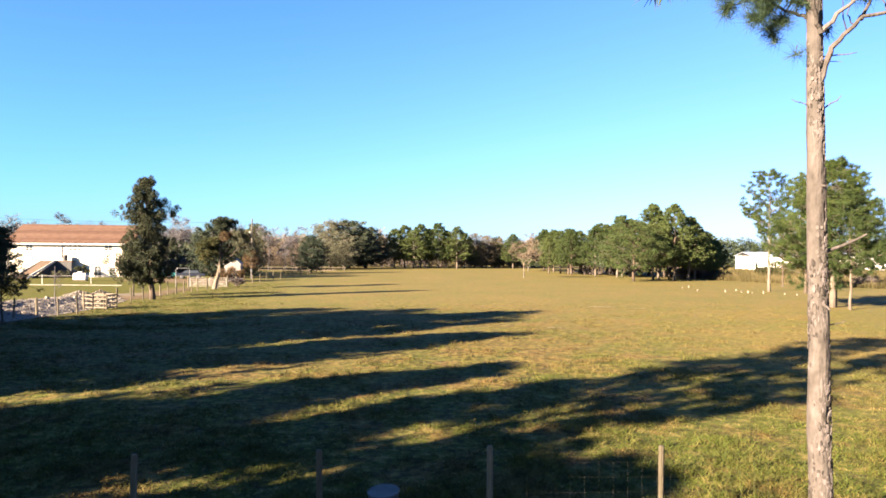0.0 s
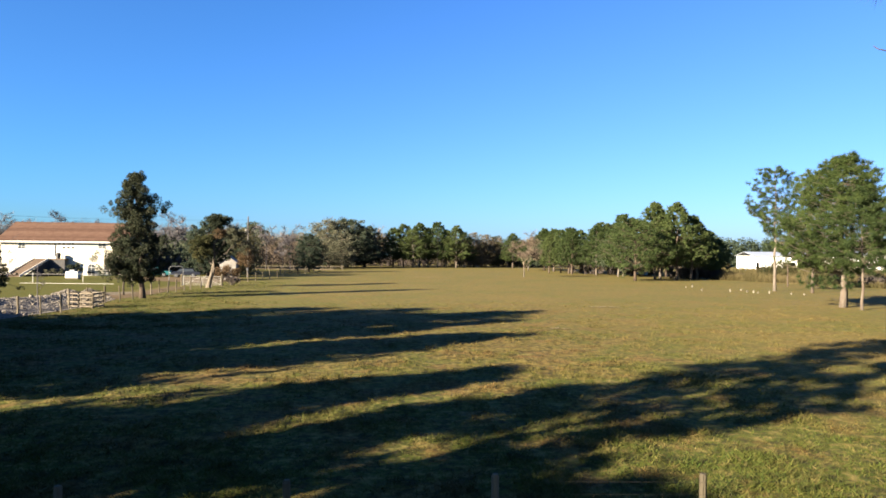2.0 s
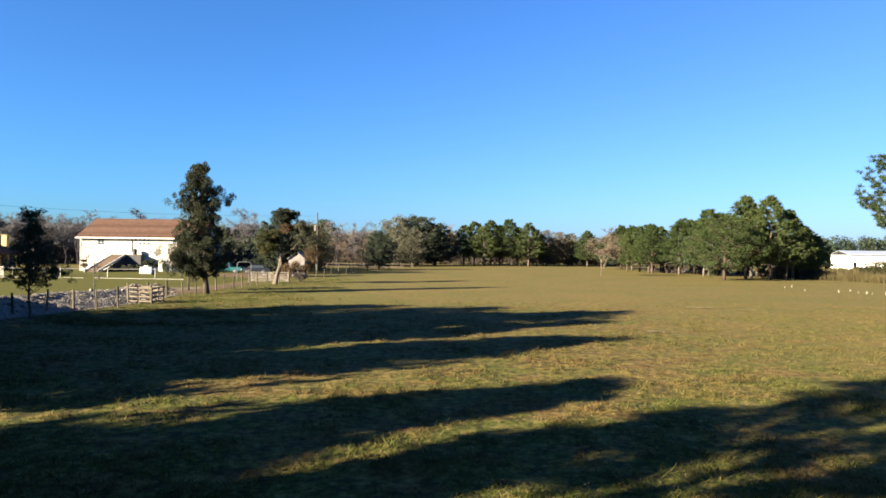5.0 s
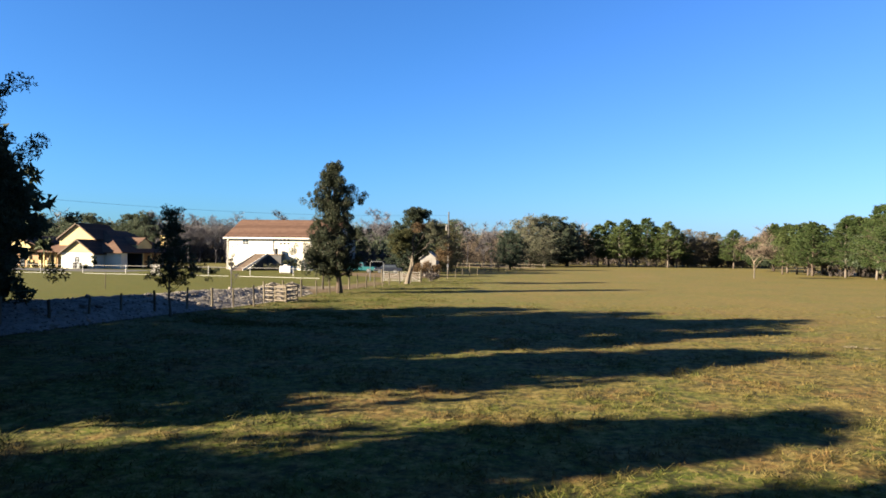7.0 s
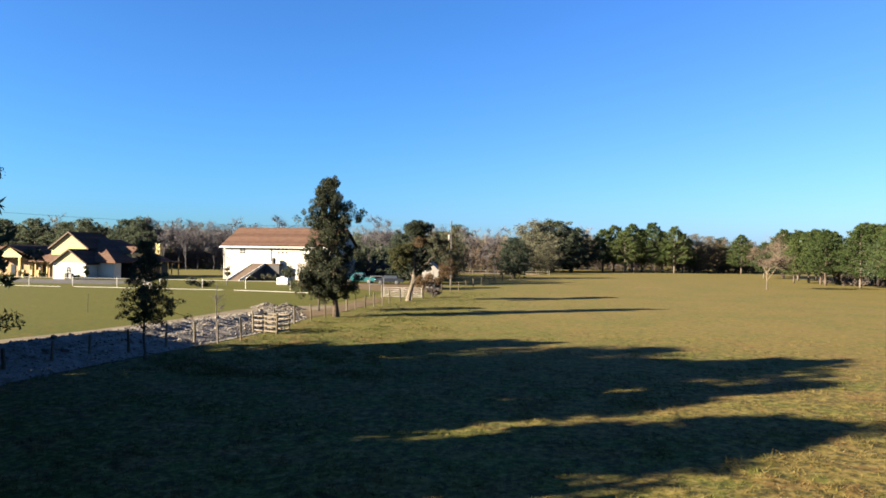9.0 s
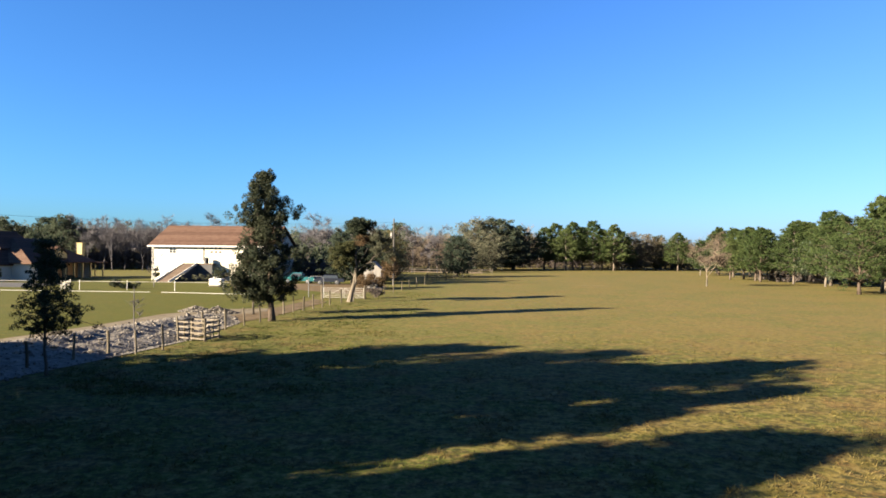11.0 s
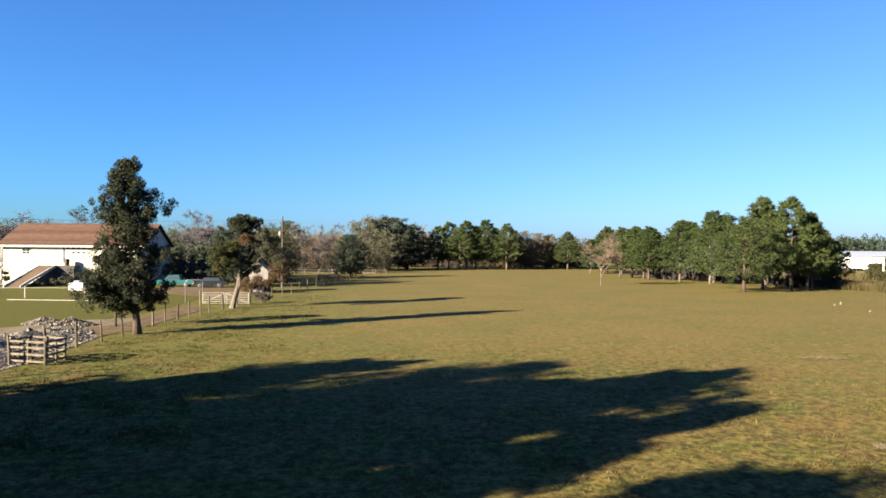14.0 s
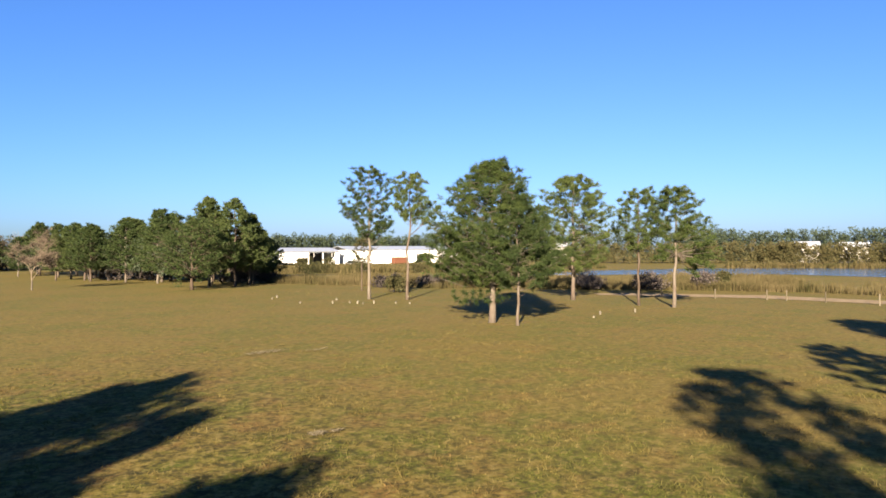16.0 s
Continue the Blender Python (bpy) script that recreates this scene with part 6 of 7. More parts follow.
for x0, x1 in ((HX0, HX0 + 0.25), (HX1 - 0.25, HX1)):
    b = Build()
    pl = [(HY0 + 0.25, 0), (HY1 - 0.25, 0), (HY1 - 0.25, ZE), (ym, ZR - 0.1), (HY0 + 0.25, ZE)]
    b.add([(x0, y, z) for y, z in pl] + [(x1, y, z) for y, z in pl], [(0, 1, 2, 3, 4), (9, 8, 7, 6, 5)] + [(i, 5 + i, 5 + (i + 1) % 5, (i + 1) % 5) for i in range(5)])
    part("gable_wall", b, M_whitewall, wh)
gable_roof(wh, HX0, HX1, HY0, HY1, ZE, ZR, M_roof, "x", 0.5, 0.16, 12)
part("gutter", Build().box(HX0 - 0.55, HY0 - 0.68, ZE - 0.38, HX1 + 0.55, HY0 - 0.52, ZE - 0.2, None, 0.03), M_white, wh)
part("fascia", Build().box(HX0 - 0.5, HY0 - 0.515, ZE - 0.36, HX1 + 0.5, HY0 - 0.48, ZE - 0.1), M_white, wh)
for x in (HX0 + 0.12, HX1 - 0.2):
    b = Build()
    b.tube([(x, HY0 - 0.6, ZE - 0.3), (x, HY0 - 0.08, ZE - 0.7), (x, HY0 - 0.08, 0.1)], [0.05] * 3, 6)
    part("downpipe", b, M_white, wh)
arched_window(wh, -58.0, 4.7, 1.1, 1.25, HY0)
arched_window(wh, -44.75, 4.8, 1.3, 1.25, HY0)
arched_window(wh, -46.5, 0.05, 1.2, 2.0, HY0)
arched_window(wh, -44.0, 0.6, 0.9, 1.2, HY0)
# row of small lights high on the front
for k in range(4):
    for z in (4.75, 5.45):
        part("vent_light", Build().box(-52.1 + k * 0.75, HY0 - 0.03, z, -51.65 + k * 0.75, HY0 - 0.001, z + 0.32, None, 0.01), M_dark, wh)
part("downpipe", Build().box(-52.6, HY0 - 0.1, 3.4, -52.5, HY0 - 0.002, 5.9, None, 0.01), M_greysteel, wh)
part("upper_door", Build().box(-52.3, HY0 - 0.05, 2.95, -51.3, HY0 - 0.002, 5.0, None, 0.02), M_whitewall, wh)
arched_gable = part("gable_window", Build().box(HX1 - 0.02, ym - 0.5, 6.6, HX1 + 0.05, ym + 0.5, 7.8, None, 0.02), M_white, wh)
part("pane", Build().box(HX1 + 0.051, ym - 0.4, 6.7, HX1 + 0.06, ym + 0.4, 7.7), M_glass, arched_gable)
# outside stair, running up to the wall from the yard
st = thing("outside_stair", (-57.0, 124.0, 0), "brown outside stair with white stringers, its shaded side coloured dark", "stairs")
N, SY, SZ, SW, SK = 17, 6.2, 2.95, 2.35, 1.75
for k in range(N):
    y, z, x = SY * k / N, SZ * (k + 1) / N, SK * k / N
    part("tread", Build().box(x + 0.1, y, z - 0.05, x + SW - 0.1, y + SY / N + 0.03, z, None, 0.01), M_stairwood, st)
    part("riser", Build().box(x + 0.1, y, z - SZ / N, x + SW - 0.1, y + 0.03, z - 0.051), M_stairwood, st)
for x, w, mt, nm in ((0.0, 0.09, M_white, "stringer"), (SW - 0.09, 0.09, M_white, "stringer")):
    b = Build()
    b.add([(x - 0.05, -0.2, -0.1), (x + SK, SY, SZ - 0.25), (x + SK, SY, SZ + 0.15), (x - 0.05, -0.2, 0.28), (x + w - 0.05, -0.2, -0.1), (x + SK + w, SY, SZ - 0.25), (x + SK + w, SY, SZ + 0.15), (x + w - 0.05, -0.2, 0.28)],
          [(0, 1, 2, 3), (7, 6, 5, 4), (0, 4, 5, 1), (1, 5, 6, 2), (2, 6, 7, 3), (3, 7, 4, 0)])
    part(nm, b, mt, st)
b = Build()
x = SW - 0.16
b.add([(x + 0.3, 0.8, 0), (x + SK, SY, 0), (x + SK, SY, SZ - 0.3), (x + 0.3, 0.8, 0.12), (x + 0.36, 0.8, 0), (x + SK + 0.06, SY, 0), (x + SK + 0.06, SY, SZ - 0.3), (x + 0.36, 0.8, 0.12)],
      [(0, 1, 2, 3), (7, 6, 5, 4), (0, 4, 5, 1), (1, 5, 6, 2), (2, 6, 7, 3), (3, 7, 4, 0)])
# Closed side in near-black: the shade by the stair is in its colour
part("closed_side", b, M_dark, st, "closed stair side coloured black for its shade")
part("landing", Build().box(SK - 0.1, SY + 0.002, SZ - 0.2, SK + 5.0, 7.75, SZ, None, 0.02), M_stairwood, st)
# Dark panel stands in for the shade beneath the landing
part("landing_wall", Build().box(SK, SY + 0.05, 0, SK + 4.9, SY + 0.15, SZ - 0.2), M_dark, st)
b = Build()
b.tube([(SK + 3.6, 6.9, SZ), (SK + 3.6, 6.9, SZ + 0.9), (SK + 3.6, 6.9, SZ + 1.05)], [0.35, 0.4, 0.2], 9)
part("covered_grill", b, M_dark, st, "black rounded shape standing on the landing")
# the white tank before it
tank = thing("white_tank", (-42.6, 113.6, 0), "white plastic tote tank in a frame on the grass", "tank")
part("tank_body", Build().box(-0.95, -0.55, 0.15, 0.95, 0.55, 1.2, None, 0.12), M_white, tank)
part("pallet", Build().box(-1.0, -0.6, 0, 1.0, 0.6, 0.14, None, 0.02), M_post, tank)
part("lid", Build().box(-0.4, -0.3, 1.2, 0.3, 0.3, 1.42, None, 0.06), M_white, tank)
brush("shrub", "dense dark shrub at the yard fence", "bush", (-51.0, 105.5, 0), (1.6, 0.7, 0.9), L_cedar, 501, 700, 0.25, "yard shrubs")
brush("shrub", "leafy green shrub against the white wall", "bush", (-60.3, 130.6, 0), (0.8, 0.5, 2.4), L_olive, 502, 700, 0.25, "yard shrubs")
brush("shrub", "dense dark shrub at the yard fence", "bush", (-54.2, 108.0, 0), (1.2, 0.8, 1.2), L_cedar, 503, 600, 0.25, "yard shrubs")
brush("shrub", "dark evergreen shrubs beside the outside stair", "bush", (-48.6, 129.6, 0), (1.9, 0.8, 2.3), L_cedar, 505, 900, 0.25, "yard shrubs")
for x, y, h in ((-53.4, 126.2, 0.8), (-52.2, 127.4, 1.3), (-51.2, 127.8, 1.6), (-49.8, 127.6, 1.5)):
    brush("shrub", "low dark shrub beneath the outside stair", "bush", (x, y, 0), (0.8, 0.5, h), L_moss, int(520 - x), 420, 0.14, "yard shrubs")
brush("shrub", "pale thin shrub against the white wall", "bush", (-56.4, 130.8, 0), (1.3, 0.4, 2.8), L_olive, 506, 260, 0.22, "yard shrubs")
bare_tree("yard_sapling", 5.5, 1.6, 504, "bare sapling in the yard before the white house", at=(-50.0, 110.0, 0), trunk_r=0.06, twigs=300, depth=2, tw=0.03, tl=0.5)
panel = thing("slatted_gate", (-57.2, 101.3, 0), "small pale slatted gate in the rail fence", "gate")
for x in (-0.68, 0.6):
    part("stile", Build().box(x, -0.03, -0.1, x + 0.08, 0.03, 1.4, None, 0.008), M_oldwhite, panel)
for k in range(6):
    part("slat", Build().box(-0.6, -0.02, 0.18 + k * 0.21, 0.6, 0.02, 0.3 + k * 0.21, None, 0.006), M_oldwhite, panel)

def roof_slab(parent, name, quad, mat, rows, th=0.16):
    """One roof slope, its last two corners (or the last one) at the ridge, with shingle courses proud of it."""
    n = len(quad)
    slab = Build().add(list(quad) + [(x, y, z + th) for x, y, z in quad], [tuple(range(n - 1, -1, -1)), tuple(range(n, 2 * n))] + [(i, (i + 1) % n, n + (i + 1) % n, n + i) for i in range(n)])
    holder = part(name, slab, mat, parent)
    q = [Vector(p) + Vector((0, 0, th)) for p in quad]
    top = (q[3], q[2]) if n == 4 else (q[2], q[2])
    for k in range(rows):
        u0, u1 = k / rows, (k + 1) / rows
        a0, a1, c0, c1 = q[0].lerp(top[0], u0), q[1].lerp(top[1], u0), q[0].lerp(top[0], u1), q[1].lerp(top[1], u1)
        lip = Vector((0, 0, 0.03))
        part("shingle_course", Build().add([a0 + lip, a1 + lip, c1 + lip * 0.2, c0 + lip * 0.2, a0, a1], [(0, 1, 2, 3), (4, 5, 1, 0)]), mat, holder)
    return holder


# the cream house with the three gables
ch = thing("cream_house", (0, 0, 0), "cream stucco house with brown gable roofs, shaded slopes coloured darker", "house")


def gabled_body(x0, x1, y0, y1, ze, zr, wall, roof, holes=(), over=0.4):
    """A body whose gable faces front."""
    part("wall", wall_with_holes(Build(), x0, x1, 0, ze, list(holes), y0, y0 + 0.2), wall, ch)
    xm = (x0 + x1) / 2
    part("gable", Build().prism([(x0, ze), (x1, ze), (xm, zr - 0.05)], y0, y0 + 0.2), M_creamwall, ch)
    part("gable", Build().prism([(x0, ze), (x1, ze), (xm, zr - 0.05)], y1 - 0.2, y1), M_creamwall, ch)
    for x in (x0, x1 - 0.2):
        part("wall", Build().box(x, y0 + 0.2, 0, x + 0.2, y1, ze), wall, ch)
    gable_roof(ch, x0, x1, y0, y1, ze, zr, roof, "y", over, 0.16, 8)
    slope = (zr - ze) / (xm - x0)
    for s in (-1, 1):                                   # barge boards
        xa = xm + s * (xm - x0 + over)
        za = ze - slope * over
        b = Build()
        y = y0 - over - 0.03
        b.add([(xm, y, zr - 0.08), (xa, y, za - 0.08), (xa, y, za + 0.18), (xm, y, zr + 0.18), (xm, y + 0.028, zr - 0.08), (xa, y + 0.028, za - 0.08), (xa, y + 0.028, za + 0.18), (xm, y + 0.028, zr + 0.18)],
              [(0, 1, 2, 3), (7, 6, 5, 4), (0, 4, 5, 1), (1, 5, 6, 2), (2, 6, 7, 3), (3, 7, 4, 0)])
        part("barge_board", b, M_stairwood, ch)


gabled_body(-85.7, -79.6, 118.6, 126.0, 2.75, 4.95, M_whitewall, M_shaderoof)
arched_window(ch, -82.7, 0.6, 0.9, 1.55, 118.6)
gabled_body(-89.6, -82.6, 123.0, 131.0, 5.35, 7.95, M_creamwall, M_shaderoof)
# porch wing: its long east slope runs down over the columned porch before a red-brown wall
part("wall", Build().box(-93.5, 123.3, 0, -89.6, 123.5, 3.2), M_tanwall, ch)
part("wall", Build().box(-98.4, 122.6, 0, -93.51, 122.8, 3.6), M_tanwall, ch)
part("wall", Build().box(-108.0, 124.0, 0, -98.4, 124.25, 3.4), M_tanwall, ch)
part("gable", Build().prism([(-98.8, 3.5), (-93.4, 3.5), (-93.4, 3.75), (-96.1, 5.4), (-98.8, 3.75)], 120.5, 120.7), M_creamwall, ch)
# East slopes take the shaded half-tone shingle, sunlit west ones the full brown
roof_slab(ch, "roof_slope", [(-89.7, 120.1, 2.95), (-89.7, 122.9, 2.95), (-96.1, 122.9, 5.55), (-96.1, 120.1, 5.55)], M_shaderoof, 10)
roof_slab(ch, "roof_slope", [(-89.7, 122.91, 2.95), (-89.7, 132.0, 2.95), (-96.1, 132.0, 5.55), (-96.1, 122.91, 5.55)], M_shaderoof, 10)
roof_slab(ch, "roof_slope", [(-99.4, 132.0, 3.3), (-99.4, 120.1, 3.3), (-96.101, 120.1, 5.55), (-96.101, 132.0, 5.55)], M_roof, 8)
roof_slab(ch, "roof_slope", [(-108.4, 122.4, 3.3), (-99.41, 122.4, 3.3), (-99.41, 127.5, 5.2), (-108.4, 127.5, 5.2)], M_roof, 8)
for x, y in ((-98.7, 120.55), (-93.9, 120.55)):
    part("column", Build().box(x, y - 0.2, 0, x + 0.45, y + 0.2, 3.5, None, 0.04), M_creamwall, ch)
for x in (-92.4, -91.2, -90.1):
    part("column", Build().box(x, 122.4, 0, x + 0.26, 122.66, 3.0, None, 0.04), M_creamwall, ch)
for x in (-93.2, -91.6, -90.3):
    part("pier", Build().box(x, 120.3, 0, x + 0.5, 120.8, 1.35, None, 0.04), M_creamwall, ch)
for x, y in ((-97.2, 122.6), (-92.0, 123.3)):
    part("dark_door", Build().box(x, y - 0.08, 0.1, x + 0.9, y - 0.003, 2.2), M_glass, ch)
# the hipped main block, its long side turned from the sun, with an open car bay
BX0, BX1, BY0, BY1, BE, BR = -92.0, -76.4, 121.6, 138.5, 2.75, 6.8
part("wall", Build().box(-79.58, BY0, 0, BX1 - 0.2, BY0 + 0.2, BE), M_whitewall, ch)
part("wall", Build().box(BX1 - 2.9, 128.2, 0, BX1 - 2.7, BY1 - 0.21, BE), M_tanwall, ch)
part("wall", Build().box(BX1 - 0.2, BY0, 0, BX1, 123.4, BE), M_whitewall, ch)
for k in range(5):
    y = 128.1 + k * 2.45
    part("porch_column", Build().box(BX1 - 0.3, y, 0, BX1, y + 0.3, BE, None, 0.03), M_creamwall, ch)
for y in (130.0, 133.6):
    part("dark_door", Build().box(BX1 - 2.69, y, 0.1, BX1 - 2.66, y + 1.6, 2.2), M_glass, ch)
part("wall", Build().box(BX0, BY1 - 0.2, 0, BX1 - 0.2, BY1, BE), M_whitewall, ch)
# Bay linings are near-black, the shade inside put into their colour
part("bay_back", Build().box(BX1 - 5.5, 123.0, 0, BX1 - 5.4, 128.4, BE), M_dark, ch)
part("bay_side", Build().box(BX1 - 5.4, 128.05, 0, BX1 - 0.21, 128.15, BE), M_dark, ch)
o, xm = 0.6, (BX0 + BX1) / 2
e = [(BX0 - o, BY0 - o, BE), (BX1 + o, BY0 - o, BE), (BX1 + o, BY1 + o, BE), (BX0 - o, BY1 + o, BE)]
r = [(xm, BY0 + 6.6, BR), (xm, BY1 - 4.0, BR)]
for nm, quad in (("roof_slope", [e[1], e[2], r[1], r[0]]), ("roof_slope", [e[3], e[0], r[0], r[1]]), ("hip_slope", [e[0], e[1], r[0]]), ("hip_slope", [e[2], e[3], r[1]])):
    # Hip slopes keep the full brown, long slopes the copy with shade painted in
    roof_slab(ch, nm, quad, M_roof if nm == "hip_slope" else M_shaderoof, 10)
# small dormer on the east slope whose south side catches the sun
part("dormer_wall", Build().add([(-77.3, 127.7, 3.3), (-77.3, 132.3, 3.3), (-77.3, 132.3, 4.3), (-77.3, 130.0, 5.55), (-77.3, 127.7, 4.3), (-79.2, 127.7, 3.3), (-79.2, 132.3, 3.3), (-79.2, 132.3, 4.3), (-79.2, 127.7, 4.3)],
                                [(0, 1, 2, 3, 4), (0, 4, 8, 5), (1, 6, 7, 2)]), M_creamwall, ch)
roof_slab(ch, "dormer_slope", [(-79.0, 127.5, 4.25), (-77.1, 127.5, 4.25), (-77.1, 130.0, 5.6), (-81.9, 130.0, 5.6)], M_roof, 4, 0.1)
roof_slab(ch, "dormer_slope", [(-77.1, 132.5, 4.25), (-79.0, 132.5, 4.25), (-81.9, 130.001, 5.6), (-77.1, 130.001, 5.6)], M_roof, 4, 0.1)
part("chimney", Build().box(-79.6, 138.7, 0, -78.6, 139.6, 6.2, None, 0.03), M_creamwall, ch)
part("chimney_cap", Build().box(-79.7, 138.6, 6.201, -78.5, 139.7, 6.35, None, 0.03), M_creamwall, ch)
for y in (139.5, 142.0):
    part("porch_post", Build().box(BX1 - 0.3, y, 0, BX1 - 0.1, y + 0.2, 2.6, None, 0.02), M_creamwall, ch)
part("porch_roof", Build().box(BX1 - 4, BY1 + 0.65, 2.6, BX1 + 0.3, 143.0, 2.78, None, 0.03), M_shaderoof, ch)
for x, y, h in ((-95.8, 119.2, 2.4), (-78.9, 118.0, 2.6), (-91.5, 119.5, 0.9), (-88.2, 119.2, 1.0), (-81.0, 117.9, 0.8)):
    brush("house_shrub", "rounded green shrub before the cream house", "bush", (x, y, 0), (0.7, 0.6, h), L_oak, int(510 - x), 500, 0.22, "shrubs before the cream house")
bin_ = thing("wheeled_bin", (-82.3, 117.6, 0), "dark wheeled bins before the garage", "bin")
part("bin_body", Build().box(-0.3, -0.3, 0.08, 0.3, 0.3, 1.0, None, 0.05), M_dark, bin_)
part("bin_lid", Build().box(-0.33, -0.33, 1.0, 0.33, 0.33, 1.08, None, 0.02), M_dark, bin_)
part("bin_body", Build().box(0.5, -0.3, 0.08, 1.1, 0.3, 1.0, None, 0.05), M_greysteel, bin_)

# small white shed beyond the gate
sh = thing("garden_shed", (-20.2, 115.5, 0), "small white weatherboard shed beyond the gate", "shed")
for k in range(12):
    part("board", Build().box(-1.7, -1.5 - 0.004 * (k % 2), 0.3 * k * 0.75, 1.7, -1.47, 0.3 * (k + 1) * 0.75 - 0.01), M_dullwhite, sh)
part("body", Build().box(-1.68, -1.46, 0, 1.68, 1.5, 2.7), M_dullwhite, sh)
part("gable", Build().prism([(-1.7, 2.7), (1.7, 2.7), (0, 3.7)], -1.48, 1.5), M_dullwhite, sh)
part("shed_door", Build().box(-0.5, -1.54, 0.05, 0.5, -1.505, 1.95, None, 0.01), M_greysteel, sh)
for s in (-1, 1):
    b = Build()
    b.add([(0, -1.8, 3.75), (s * 1.95, -1.8, 2.62), (s * 1.95, 1.8, 2.62), (0, 1.8, 3.75), (0, -1.8, 3.85), (s * 1.95, -1.8, 2.72), (s * 1.95, 1.8, 2.72), (0, 1.8, 3.85)],
          [(0, 1, 2, 3), (7, 6, 5, 4), (0, 4, 5, 1), (1, 5, 6, 2), (2, 6, 7, 3), (3, 7, 4, 0)])
    part("roof_slope", b, M_dullwhite, sh)
sh.scale = (0.72, 0.8, 1.0)


for x, y, h in ((-21.4, 112.8, 2.2), (-19.9, 112.3, 2.5), (-18.5, 112.0, 2.2), (-20.6, 111.0, 1.5)):
    brush("brown_bush", "brown leafless bush before the white shed", "bush", (x, y, 0), (1.1, 1.0, h), L_brown, int(511 - x * 10), 1500, 0.16, "bushes before the shed")
brush("brown_bush", "low brown brush beside the farm gate", "bush", (-16.4, 95.5, 0), (1.3, 0.8, 1.2), L_dry, 512, 600, 0.2)

# ---------------------------------------------------------------- vehicles
def wheel(parent, x, y, r=0.36, w=0.24):
    b = Build()
    b.tube([(x, y - w / 2, r), (x, y - w / 2 + 0.03, r), (x, y + w / 2 - 0.03, r), (x, y + w / 2, r)], [r * 0.86, r, r, r * 0.86], 18)
    t = part("wheel", b, M_rubber, parent)
    for s in (-1, 1):
        c = Build()
        c.tube([(x, y + s * (w / 2 + 0.004), r), (x, y + s * (w / 2 + 0.02), r)], [r * 0.62, r * 0.5], 12)
        part("rim", c, M_greysteel, t)


def vehicle(name, at, rz, paint, label, length=5.2, width=1.85, hood=1.05, roof=1.75, cab=(1.5, 3.3), category="car"):
    """Body with hood and bed drawn as one side outline with rounded shoulders, a glazed cab, wheels, lamps."""
    v = thing(name, at, label, category, rz=rz)
    out = [(0.05, 0.42), (0.0, 0.8), (0.15, hood - 0.06), (0.35, hood), (length - 0.3, hood), (length - 0.04, hood - 0.1), (length, 0.75), (length - 0.05, 0.42)]
    part("body", Build().prism(out, -width / 2, width / 2), paint, v)
    a, c = cab
    w = width / 2 - 0.12
    b = Build()
    b.add([(a - 0.45, -width / 2 + 0.06, hood), (c + 0.2, -width / 2 + 0.06, hood), (c - 0.05, -w, roof), (a + 0.2, -w, roof), (a - 0.45, width / 2 - 0.06, hood), (c + 0.2, width / 2 - 0.06, hood), (c - 0.05, w, roof), (a + 0.2, w, roof)],
          [(0, 1, 2, 3), (7, 6, 5, 4), (0, 4, 5, 1), (1, 5, 6, 2), (2, 6, 7, 3), (3, 7, 4, 0)])
    cabin = part("cabin", b, paint, v)
    for s in (-1, 1):
        g = Build()
        y0, y1 = s * (width / 2 - 0.055), s * (w + 0.012)
        g.add([(a - 0.2, y0, hood + 0.06), (c + 0.08, y0, hood + 0.06), (c - 0.1, y1, roof - 0.1), (a + 0.22, y1, roof - 0.1)], [(0, 1, 2, 3)])
        part("side_window", g, M_glass, cabin)
    g = Build()
    g.add([(a - 0.43, -w + 0.02, hood + 0.05), (a - 0.43, w - 0.02, hood + 0.05), (a + 0.165, w - 0.1, roof - 0.05), (a + 0.165, -w + 0.1, roof - 0.05)], [(0, 1, 2, 3)])
    part("windscreen", g, M_glass, cabin)
    for x in (0.95, length - 1.1):
        for y in (-width / 2 + 0.1, width / 2 - 0.1):
            wheel(v, x, y)
    for y in (-0.65, 0.65):
        part("headlight", Build().box(-0.02, y - 0.16, 0.72, 0.06, y + 0.16, 0.86, None, 0.02), M_carwhite, v)
    part("bumper", Build().box(-0.09, -width / 2, 0.42, 0.02, width / 2, 0.6, None, 0.03), M_greysteel, v)
    return v


vehicle("pickup_truck", (-37.0, 127.0, 0), 0, M_teal, "teal pickup truck parked beside the white house", 5.3, 1.85, 1.05, 1.75, (1.5, 3.2), "pickup truck")
vehicle("parked_car", (-31.2, 124.4, 0), 8, M_navy, "dark navy car parked in the yard", 4.7, 1.8, 0.98, 1.5, (1.3, 3.6))

